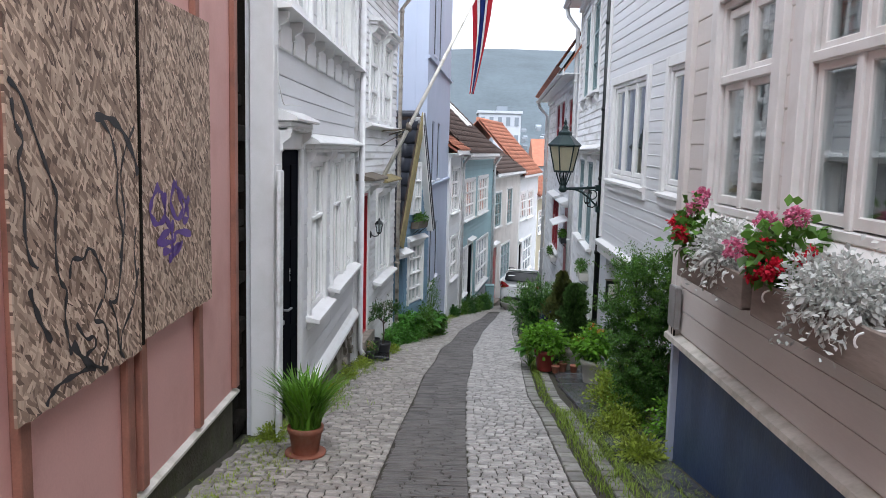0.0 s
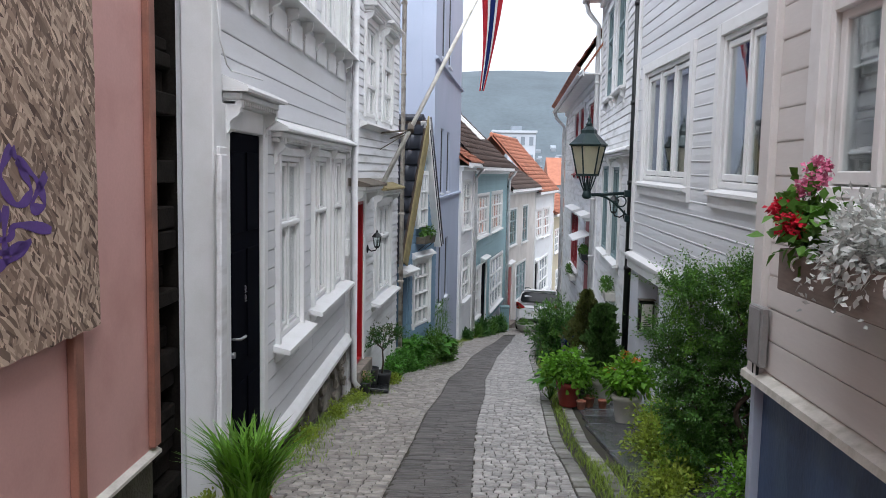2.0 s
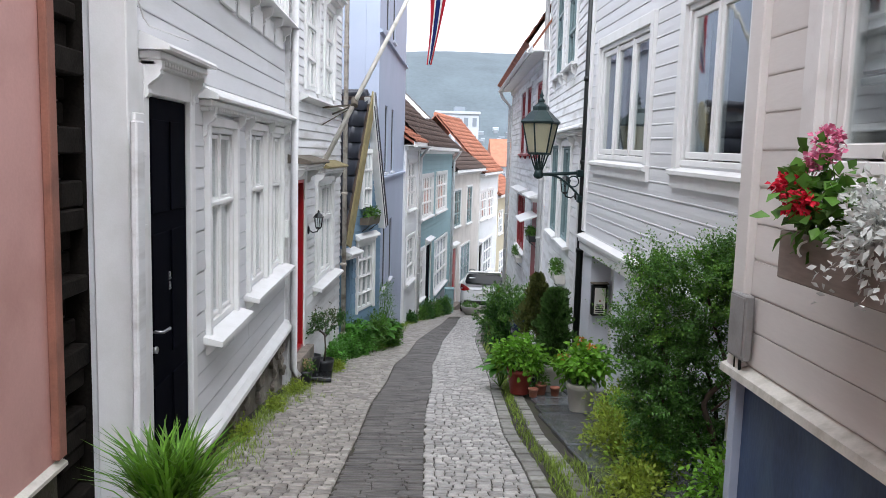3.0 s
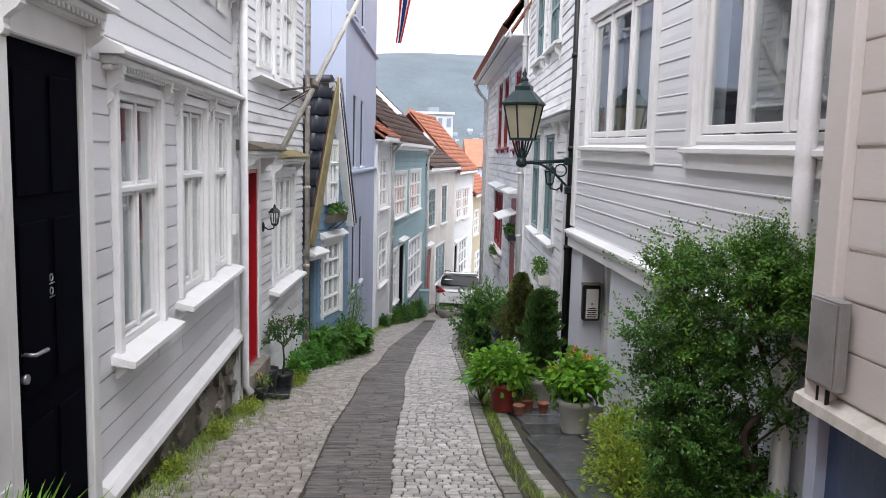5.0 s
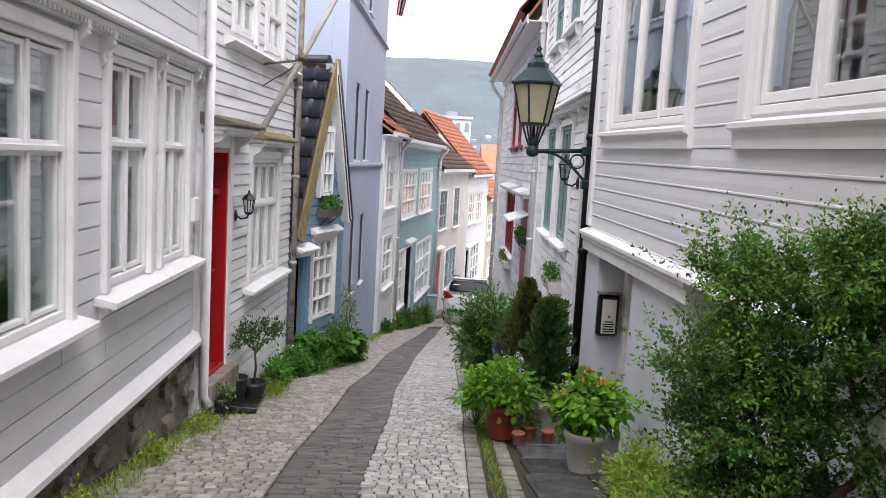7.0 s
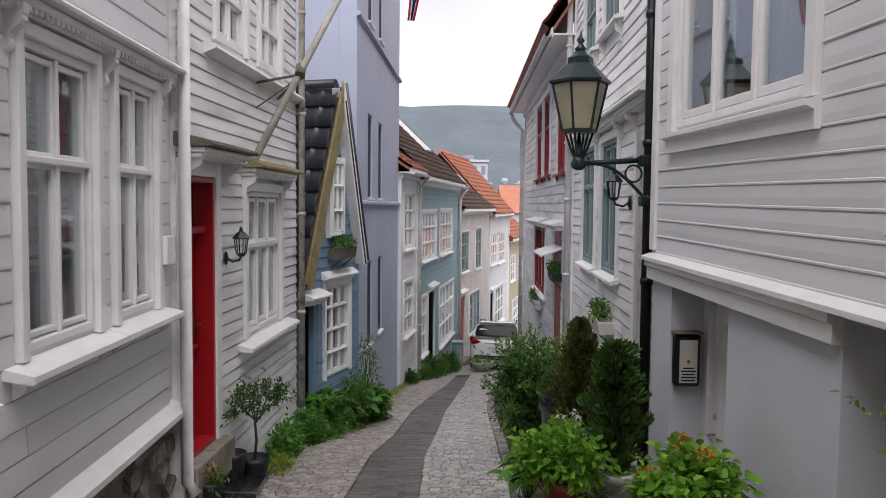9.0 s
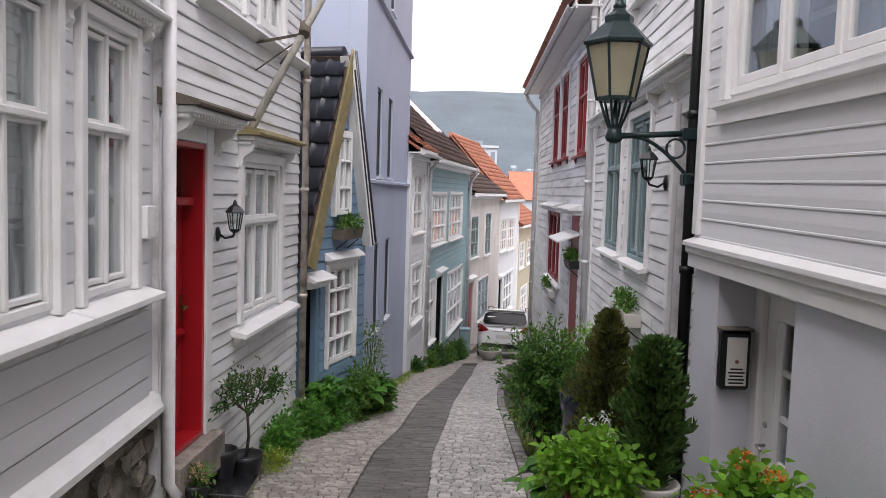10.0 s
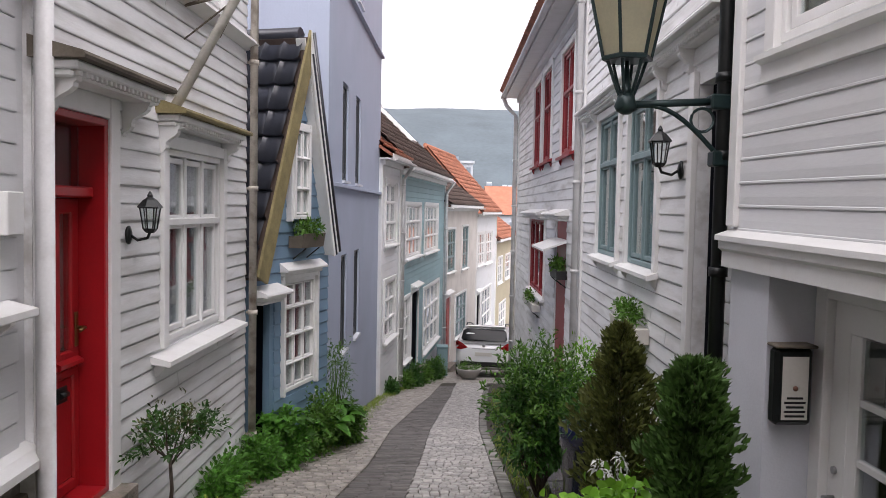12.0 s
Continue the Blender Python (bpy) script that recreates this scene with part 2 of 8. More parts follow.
def osb_mat():
    """Pressed wood strands lying at many angles."""
    m = bpy.data.materials.new("osb_board")
    m.use_nodes = True
    n, l = m.node_tree.nodes, m.node_tree.links
    geo = n.new("ShaderNodeNewGeometry")
    cols = []
    for turn, sc in ((4, (1, 48, 10)), (-21, (1, 54, 12)), (26, (1, 46, 11)), (-50, (1, 58, 15))):
        mp = n.new("ShaderNodeMapping")
        mp.inputs["Rotation"].default_value = (radians(turn), 0, 0)
        mp2 = n.new("ShaderNodeMapping")
        mp2.inputs["Scale"].default_value = sc
        vo = n.new("ShaderNodeTexVoronoi")
        vo.inputs["Scale"].default_value = 1.0
        vo.inputs["Randomness"].default_value = 1.0
        sp = n.new("ShaderNodeSeparateColor")
        l.new(geo.outputs["Position"], mp.inputs[0])
        l.new(mp.outputs[0], mp2.inputs[0])
        l.new(mp2.outputs[0], vo.inputs["Vector"])
        l.new(vo.outputs["Color"], sp.inputs[0])
        cols.append(sp)
    pick = cols[0].outputs[0]
    for k in (1, 2, 3):
        gt = n.new("ShaderNodeMath")
        gt.operation = "GREATER_THAN"
        gt.inputs[1].default_value = 0.55
        l.new(cols[k].outputs[1], gt.inputs[0])
        mx = n.new("ShaderNodeMix")
        l.new(gt.outputs[0], mx.inputs["Factor"])
        l.new(pick, mx.inputs["A"])
        l.new(cols[k].outputs[0], mx.inputs["B"])
        pick = mx.outputs["Result"]
    rp = n.new("ShaderNodeValToRGB")
    e = rp.color_ramp.elements
    e[0].color, e[1].color = (0.10, 0.060, 0.042, 1), (0.70, 0.55, 0.415, 1)
    mid = rp.color_ramp.elements.new(0.45)
    mid.color = (0.35, 0.245, 0.178, 1)
    l.new(pick, rp.inputs[0])
    big = n.new("ShaderNodeTexNoise")
    big.inputs["Scale"].default_value = 1.3
    l.new(geo.outputs["Position"], big.inputs["Vector"])
    mr = n.new("ShaderNodeMapRange")
    mr.inputs["To Min"].default_value, mr.inputs["To Max"].default_value = 0.7, 1.25
    l.new(big.outputs[0], mr.inputs[0])
    mm = n.new("ShaderNodeMix")
    mm.data_type, mm.blend_type = "RGBA", "MULTIPLY"
    mm.inputs["Factor"].default_value = 1
    l.new(rp.outputs[0], mm.inputs["A"])
    l.new(mr.outputs[0], mm.inputs["B"])
    b = n["Principled BSDF"]
    b.inputs["Roughness"].default_value = 0.7
    l.new(mm.outputs["Result"], b.inputs["Base Color"])
    bp = n.new("ShaderNodeBump")
    bp.inputs["Strength"].default_value, bp.inputs["Distance"].default_value = 0.4, 0.004
    l.new(pick, bp.inputs["Height"])
    l.new(bp.outputs[0], b.inputs["Normal"])
    return m


OSB = osb_mat()


def leaf_mat(name, col, rough=0.5, rand=0.45, trans=0.3):
    return mat(name, col, rough, 0.2, 4, 40, 0.1, rand=rand, island=True, trans=trans, spec=0.28)


LEAF = leaf_mat("shrub_leaf", (0.092, 0.205, 0.032), 0.4)
LEAFDARK = leaf_mat("dark_leaf", (0.045, 0.125, 0.024), 0.4)
LEAFGLOSS = leaf_mat("glossy_evergreen_leaf", (0.076, 0.18, 0.034), 0.28, 0.5, 0.22)
LEAFMID = leaf_mat("mid_green_leaf", (0.115, 0.25, 0.034), 0.35, 0.4, 0.3)
LEAFLIGHT = leaf_mat("fresh_leaf", (0.165, 0.36, 0.035), 0.45, trans=0.4)
LIME = leaf_mat("lime_weed_leaf", (0.27, 0.35, 0.045), trans=0.4)
LIMEWEED = leaf_mat("yellow_green_weed_leaf", (0.22, 0.36, 0.04), trans=0.4)
HOSTA = leaf_mat("hosta_leaf", (0.092, 0.25, 0.036), 0.4, trans=0.35)
CONIFER = leaf_mat("conifer_spray", (0.055, 0.115, 0.026), trans=0.15)
CONIFERBROWN = leaf_mat("brownish_conifer_spray", (0.085, 0.10, 0.026), trans=0.15)
GRASS = leaf_mat("grass_blade", (0.22, 0.31, 0.05), trans=0.35)
SEDGE = leaf_mat("bright_sedge_blade", (0.13, 0.28, 0.028))
SILVER = leaf_mat("silvery_white_leaf", (0.60, 0.62, 0.59), 0.7, 0.25, 0.2)
PETALRED = leaf_mat("red_petal", (0.62, 0.02, 0.05), 0.6, 0.25, 0.2)
PETALPINK = leaf_mat("pink_petal", (0.70, 0.22, 0.36), 0.6, 0.25, 0.2)
PETALORANGE = leaf_mat("orange_petal", (0.6, 0.2, 0.03), 0.6, 0.25, 0.2)


# ---- mesh helpers ----
def add_box(bm, x0, x1, y0, y1, z0, z1, c=0.0):
    """A box with chamfered edges of width c."""
    lo, hi = (min(x0, x1), min(y0, y1), min(z0, z1)), (max(x0, x1), max(y0, y1), max(z0, z1))
    if c <= 0:
        v = [bm.verts.new((hi[0] if i & 1 else lo[0], hi[1] if i & 2 else lo[1], hi[2] if i & 4 else lo[2])) for i in range(8)]
        for f in ((0, 2, 3, 1), (4, 5, 7, 6), (0, 1, 5, 4), (2, 6, 7, 3), (0, 4, 6, 2), (1, 3, 7, 5)):
            bm.faces.new([v[i] for i in f])
        return
    c = min(c, *[(hi[k] - lo[k]) * 0.45 for k in range(3)])
    v = {}
    for i in range(8):
        for k in range(3):
            v[i, k] = bm.verts.new([((hi[a] - (c if a != k else 0)) if i >> a & 1 else (lo[a] + (c if a != k else 0))) for a in range(3)])
    for k in range(3):
        a, b = (k + 1) % 3, (k + 2) % 3
        for s in (0, 1):
            q = [s << k, s << k | 1 << a, s << k | 1 << a | 1 << b, s << k | 1 << b]
            bm.faces.new([v[i, k] for i in (q if s else q[::-1])])
        for sa in (0, 1):
            for sb in (0, 1):
                p, q = sa << a | sb << b, sa << a | sb << b | 1 << k
                f = [v[p, a], v[q, a], v[q, b], v[p, b]]
                bm.faces.new(f if sa != sb else f[::-1])
    for i in range(8):
        f = [v[i, 0], v[i, 1], v[i, 2]]
        bm.faces.new(f if bin(i).count("1") % 2 else f[::-1])


def add_ring(bm, x0, x1, z0, z1, w, y0, y1, c=0.006):
    """A rectangular frame of breadth w, its inner front edge chamfered."""
    loops = []
    for y, i in ((y1, 0), (y0 + c * 0.5, 0), (y0, c * 0.5), (y0, w - c), (y0 + c, w), (y1, w)):
        loops.append([bm.verts.new((x, y, z)) for x, z in ((x0 + i, z0 + i), (x1 - i, z0 + i), (x1 - i, z1 - i), (x0 + i, z1 - i))])
    for a, b in zip(loops, loops[1:] + loops[:1]):
        for k in range(4):
            bm.faces.new((a[k], a[(k + 1) % 4], b[(k + 1) % 4], b[k]))


def add_tube(bm, pts, r, n=8, r2=None, caps=True):
    """A round rod along points, from radius r to r2."""
    pts = [Vector(p) for p in pts]
    rings = []
    ref = Vector((0.3, 0.2, 0.93))
    for i, p in enumerate(pts):
        d = (pts[min(i + 1, len(pts) - 1)] - pts[max(i - 1, 0)]).normalized()
        if abs(d.dot(ref)) > 0.97:
            ref = Vector((1, 0.1, 0))
        a = d.cross(ref).normalized()
        b = d.cross(a)
        rr = r if r2 is None else r + (r2 - r) * i / (len(pts) - 1)
        rings.append([bm.verts.new(p + rr * (math.cos(2 * math.pi * k / n) * a + math.sin(2 * math.pi * k / n) * b)) for k in range(n)])
    for q, w in zip(rings, rings[1:]):
        for k in range(n):
            f = bm.faces.new((q[k], q[(k + 1) % n], w[(k + 1) % n], w[k]))
            f.smooth = n > 6
    if caps:
        bm.faces.new(rings[0][::-1]), bm.faces.new(rings[-1])


def add_lathe(bm, prof, n=20, cx=0.0, cy=0.0, smooth=True):
    """A turned body from (radius, height) pairs."""
    rings = [[bm.verts.new((cx + r * math.cos(2 * math.pi * k / n), cy + r * math.sin(2 * math.pi * k / n), z)) for k in range(n)] for r, z in prof]
    for q, w in zip(rings, rings[1:]):
        for k in range(n):
            f = bm.faces.new((q[k], q[(k + 1) % n], w[(k + 1) % n], w[k]))
            f.smooth = smooth
    bm.faces.new(rings[0][::-1]), bm.faces.new(rings[-1])


def add_profile(bm, prof, x0, x1):
    """A closed outline of (y, z) pairs drawn out from x0 to x1."""
    a = [bm.verts.new((x0, y, z)) for y, z in prof]
    b = [bm.verts.new((x1, y, z)) for y, z in prof]
    for i in range(len(prof)):
        j = (i + 1) % len(prof)
        bm.faces.new((a[i], a[j], b[j], b[i]))
    bm.faces.new(a[::-1]), bm.faces.new(b)


APART = {"casing", "corner_board", "batten", "panel", "bracket", "door_panel", "string_course", "side_wall", "recess_wall", "room_lining", "glazing_bar", "number_bar", "curtain", "rod", "cladding_stone", "stem", "flower_stalk", "door_handle"}


def islands(bm):
    """The loose pieces of a mesh, as lists of vertices."""
    seen, out = set(), []
    for v in bm.verts:
        if v in seen:
            continue
        stack, piece = [v], []
        seen.add(v)
        while stack:
            w = stack.pop()
            piece.append(w)
            for e in w.link_edges:
                o = e.other_vert(w)
                if o not in seen:
                    seen.add(o)
                    stack.append(o)
        out.append(piece)
    return out


def part(name, bm, material, parent=None, label="", m=None):
    """Links a bmesh as one mesh object under a thing or a part; pieces that stand apart become objects of their own."""
    bmesh.ops.recalc_face_normals(bm, faces=bm.faces)
    groups = islands(bm) if name in APART else [None]
    ob = None
    for g in groups:
        me = bpy.data.meshes.new(name)
        if g is None or len(groups) == 1:
            bm.to_mesh(me)
        else:
            number = {v: i for i, v in enumerate(g)}
            faces = [f for f in bm.faces if f.verts[0] in number]
            me.from_pydata([tuple(v.co) for v in g], [], [[number[v] for v in f.verts] for f in faces])
            me.polygons.foreach_set("use_smooth", [f.smooth for f in faces])
        me.materials.append(material)
        ob = new(name, me)
        ob.parent = parent
        if m is not None:
            ob.matrix_basis = m
        tagged(ob, label)
    bm.free()
    return ob


def box_part(name, b, material, parent=None, label="", c=0.006):
    bm = bmesh.new()
    add_box(bm, *b, c=c)
    return part(name, bm, material, parent, label)


def thing(name, label, category, m=None, group="", kind=""):
    ob = new(name)
    ob.empty_display_size = 0.2
    if m is not None:
        ob.matrix_basis = m
    return tagged(ob, label, category, group, kind)


def facade(a, b):
    """The pose of a house front: x along the front from a to b, y into the house, z the world's height."""
    d = (Vector(b) - Vector(a)).normalized()
    return Matrix(((d.x, -d.y, 0, a[0]), (d.y, d.x, 0, a[1]), (0, 0, 1, 0), (0, 0, 0, 1)))


def dist2(a, b):
    return math.hypot(b[0] - a[0], b[1] - a[1])


def ground_z(y):
    if y < 45:
        return -0.16 * y
    return -7.2 - 26 * (1 - math.exp(-(y - 45) * 0.16 / 26))


def holes_split(u0, u1, zc, h, openings):
    """The stretches of a course between the openings."""
    cuts = sorted((o[0], o[1]) for o in openings if o[2] < zc + h * 0.5 and o[3] > zc + h * 0.5)
    out, at = [], u0
    for a, b in cuts:
        if a > at + 0.01:
            out.append((at, min(a, u1)))
        at = max(at, b)
    if at < u1 - 0.01:
        out.append((at, u1))
    return out


def wall(house, u0, u1, z0, z1, openings, material, thick=0.2, name="wall"):
    """A front wall with thickness and openings (u0, u1, z0, z1)."""
    bm = bmesh.new()
    us = sorted({u0, u1, *[min(max(v, u0), u1) for o in openings for v in o[:2]]})
    zs = sorted({z0, z1, *[min(max(v, z0), z1) for o in openings for v in o[2:4]]})
    full = lambda i, j: 0 <= i < len(us) - 1 and 0 <= j < len(zs) - 1 and not any(o[0] < (us[i] + us[i + 1]) / 2 < o[1] and o[2] < (zs[j] + zs[j + 1]) / 2 < o[3] for o in openings)
    pts = {}

    def v(i, j, k):
        if (i, j, k) not in pts:
            pts[i, j, k] = bm.verts.new((us[i], thick if k else 0.0, zs[j]))
        return pts[i, j, k]
    for i in range(len(us) - 1):
        for j in range(len(zs) - 1):
            if not full(i, j):
                continue
            bm.faces.new((v(i, j, 0), v(i + 1, j, 0), v(i + 1, j + 1, 0), v(i, j + 1, 0)))
            bm.faces.new((v(i, j, 1), v(i, j + 1, 1), v(i + 1, j + 1, 1), v(i + 1, j, 1)))
            for di, dj, a, c in ((-1, 0, (i, j), (i, j + 1)), (1, 0, (i + 1, j), (i + 1, j + 1)), (0, -1, (i, j), (i + 1, j)), (0, 1, (i, j + 1), (i + 1, j + 1))):
                if not full(i + di, j + dj):
                    bm.faces.new((v(*a, 0), v(*c, 0), v(*c, 1), v(*a, 1)))
    return part(name, bm, material, house)


BOARDS = {}


def board_mesh(h, material):
    """A clapboard of unit length, thick at its foot, with a narrow groove below."""
    key = (round(h, 3), material.name)
    if key not in BOARDS:
        bm = bmesh.new()
        d, g = (0.024, 0.008) if material in (WORN, BLUECLAD, TEAL) else (0.0145, 0.004) if material is WARM else (0.0185, 0.006)
        if material is BEAD:
            add_profile(bm, [(0.0, -0.001), (-0.004, -0.001), (-0.006, 0.006), (-0.015, 0.007), (-0.018, 0.010), (-0.018, 0.020), (-0.012, 0.024), (-0.013, 0.032), (-0.0145, h * 0.5), (-0.012, h - 0.001), (0.0, h - 0.001)], 0, 1)
        else:
            add_profile(bm, [(0.0, -0.001), (-0.003, -0.001), (-0.003, g), (-d + 0.006, g + 0.001), (-d + 0.0015, g + 0.005), (-d, g + 0.013), (-0.012, h - 0.001), (0.0, h - 0.001)], 0, 1)
        bmesh.ops.recalc_face_normals(bm, faces=bm.faces)
        me = bpy.data.meshes.new("clapboard")
        bm.to_mesh(me)
        bm.free()
        me.materials.append(material)
        BOARDS[key] = me
    return BOARDS[key]


CLAD = []


def clad(wall_ob, u0, u1, z0, z1, openings, h, material):
    """Notes the clapboards of a wall, to be laid at the end of the file."""
    CLAD.append((wall_ob, u0, u1, z0, z1, openings, h, material))


def butted(runs, rnd, joints):
    """Long runs of board, cut at chance butt joints on the older walls."""
    out = []
    for a, b in runs:
        if joints and b - a > 1.6 and rnd.random() < 0.6:
            c = rnd.uniform(a + 0.5, b - 0.5)
            out += [(a, c - 0.001), (c + 0.001, b)]
        else:
            out.append((a, b))
    return out


def lay_boards():
    rnd = random.Random(5)
    for wall_ob, u0, u1, z0, z1, openings, h, material in CLAD:
        z = z0
        while z < z1 - h * 0.4:
            for a, b in butted(holes_split(u0, u1, z, h, openings), rnd, material in (WORN, OLDWHITE)):
                ob = new("clapboard", board_mesh(h, material))
                ob.parent = wall_ob
                ob.matrix_basis = pose(a + 0.002, rnd.uniform(-0.002, 0.002), z + rnd.uniform(-0.003, 0.003), 0, 0, 0) @ Matrix.Diagonal((b - a - 0.004, 1, 1, 1))
            z += h


def window(house, u0, u1, z0, z1, cols=2, split=0.64, bars=0, frame_mat=None, casing=0.09, casing_mat=None, curtain=True, deep=0.02, sash=0.045, label="", casing_out=0.055, head=True, rows=None, mull=0.025):
    """A casement window: casing, frame with post and transom, each sash with its pane, a curtain behind."""
    fm, cm = frame_mat or TRIM, casing_mat or TRIM
    f = 0.05
    bm = bmesh.new()
    add_ring(bm, u0, u1, z0, z1, f, deep - 0.035, deep + 0.09)
    ob = part("window", bm, fm, house, label or "white-painted casement window with divided panes")
    w = (u1 - u0 - 2 * f) / cols
    zs = [z0 + f] + ([z0 + (z1 - z0) * s for s in (rows if rows else ([split] if split else []))]) + [z1 - f]
    for i in range(1, cols):
        box_part("mullion", (u0 + f + i * w - mull, u0 + f + i * w + mull, deep - 0.03, deep + 0.08, z0 + f, z1 - f), fm, ob, c=0.005)
    for zt in zs[1:-1]:
        box_part("transom", (u0 + f, u1 - f, deep - 0.045, deep + 0.079, zt - mull * 1.2, zt + mull * 1.2), fm, ob, c=0.008)
    if casing:
        k = casing
        box_part("casing", (u0 - k, u0, -casing_out, 0.01, z0 - 0.03, z1 + (k if head else 0)), cm, ob)
        box_part("casing", (u1, u1 + k, -casing_out, 0.01, z0 - 0.03, z1 + (k if head else 0)), cm, ob)
        box_part("casing", (u0, u1, -casing_out + 0.003, 0.01, z1, z1 + k), cm, ob)
    for i in range(cols):
        for lo, hi in zip(zs, zs[1:]):
            a, b = u0 + f + i * w + mull * 0.6, u0 + f + (i + 1) * w - mull * 0.6
            lo2, hi2 = lo + 0.012, hi - 0.012
            s = sash
            bm = bmesh.new()
            add_ring(bm, a, b, lo2, hi2, s, deep - 0.012, deep + 0.03)
            if bars and hi - lo > 0.45:
                for j in range(1, bars + 1):
                    zb = lo2 + (hi2 - lo2) * j / (bars + 1)
                    add_box(bm, a + s, b - s, deep - 0.006, deep + 0.024, zb - 0.011, zb + 0.011, 0.004)
            part("sash", bm, fm, ob)
            bm = bmesh.new()
            add_box(bm, a + s - 0.005, b - s + 0.005, deep + 0.006, deep + 0.011, lo2 + s - 0.005, hi2 - s + 0.005)
            p = part("pane", bm, GLASS, ob)
            p.visible_shadow = False
    if curtain == "blind":
        bm = bmesh.new()
        zb = z0 + (z1 - z0) * 0.30
        k = int((z1 - zb) / 0.075)
        prof = []
        for i in range(k + 1):
            z = z1 - 0.03 - (z1 - zb - 0.03) * i / k
            prof += [(deep + 0.088, z), (deep + 0.098, z - 0.012)]
        add_profile(bm, prof + [(deep + 0.104, zb), (deep + 0.104, z1 - 0.03)], u0 + 0.055, u1 - 0.055)
        add_box(bm, u0 + 0.055, u1 - 0.055, deep + 0.08, deep + 0.11, zb - 0.06, zb - 0.025, 0.006)
        part("blind", bm, BLIND, ob, "pale pleated blind half drawn down")
    elif curtain:
        bm = bmesh.new()
        n = max(8, int((u1 - u0) * 24))
        for a, b in (((u0 + 0.06), u0 + (u1 - u0) * 0.40), (u1 - (u1 - u0) * 0.40, u1 - 0.06)) if curtain != "full" else ((u0 + 0.06, u1 - 0.06),):
            rows_v = []
            for i in range(n + 1):
                u = a + (b - a) * i / n
                d = deep + 0.075 + 0.018 * math.sin(u * 55) + 0.008 * math.sin(u * 23 + 1)
                rows_v.append((bm.verts.new((u, d, z0 + 0.03)), bm.verts.new((u, d, z1 - 0.03))))
            for q, r in zip(rows_v, rows_v[1:]):
                bm.faces.new((q[0], r[0], r[1], q[1])).smooth = True
        part("curtain", bm, CURTAIN, ob, "pale sheer curtain")
    return ob


def sill(house, u0, u1, z, out=0.14, material=None, label=""):
    """A sloping weathered sill on two blocks."""
    bm = bmesh.new()
    add_profile(bm, [(0.0, z + 0.03), (0.0, z - 0.03), (-out, z - 0.055), (-out - 0.01, z - 0.045), (-out - 0.008, z - 0.012)], u0, u1)
    ob = part("sill", bm, material or TRIM, house, label)
    for u in (u0 + 0.08, u1 - 0.13):
        bm = bmesh.new()
        add_profile(bm, [(0.0, z - 0.03), (-out * 0.6, z - 0.05), (-out * 0.55, z - 0.09), (-0.03, z - 0.14), (0, z - 0.15)], u, u + 0.05)
        part("bracket", bm, material or TRIM, ob)
    return ob


def bracket(bm, u, z, out=0.14, h=0.26, w=0.06):
    """A carved scroll bracket under a hood."""
    prof = [(0.0, z)]
    prof += [(-out, z), (-out, z - 0.05)]
    for i in range(9):
        s = i / 8
        prof.append((-out * (0.92 - 0.80 * s) - 0.018 * math.sin(s * 3 * math.pi), z - 0.06 - (h - 0.08) * s))
    prof += [(-0.02, z - h), (0.0, z - h)]
    add_profile(bm, prof, u - w / 2, u + w / 2)


def hood(house, u0, u1, z, out=0.22, brackets=(), material=None, top=None, label="", dent=True):
    """A sloping drip hood over a window or a door, with a dentilled frieze and carved brackets."""
    bm = bmesh.new()
    add_profile(bm, [(0.0, z + 0.10), (-out, z + 0.02), (-out - 0.012, z + 0.0), (-out - 0.006, z - 0.018), (0, z - 0.018)], u0 - 0.04, u1 + 0.04)
    ob = part("hood", bm, top or material or TRIM, house, label)
    bm = bmesh.new()
    add_box(bm, u0, u1, -out + 0.05, -0.001, z - 0.07, z - 0.019, 0.01)
    add_box(bm, u0 + 0.02, u1 - 0.02, -out + 0.09, -0.001, z - 0.11, z - 0.071, 0.01)
    if dent:
        u = u0 + 0.05
        while u < u1 - 0.08:
            add_box(bm, u, u + 0.025, -out + 0.055, -out + 0.09, z - 0.10, z - 0.071, 0.004)
            u += 0.06
    part("frieze", bm, material or TRIM, ob)
    for u in brackets:
        bm = bmesh.new()
        bracket(bm, u, z - 0.072, out * 0.7)
        part("bracket", bm, material or TRIM, ob)
    return ob


def downpipe(house, pts, material=None, r=0.045, label="white downpipe with collars", n=10):
    bm = bmesh.new()
    add_tube(bm, pts, r, n)
    p = [Vector(q) for q in pts]
    z = max(q.z for q in p) - 0.5
    foot = min(p, key=lambda q: q.z)
    top = max((q for q in p if abs(q.x - foot.x) < 0.05 and abs(q.y - foot.y) < 0.05), key=lambda q: q.z)
    while z > foot.z + 0.2:
        if z < top.z:
            add_tube(bm, [(foot.x, foot.y, z - 0.025), (foot.x, foot.y, z + 0.025)], r * 1.25, n)
            add_box(bm, foot.x - 0.012, foot.x + 0.012, foot.y, foot.y + 0.07, z - 0.012, z + 0.012)
        z -= 1.3
    return part("downpipe", bm, material or ZINC, house, label)


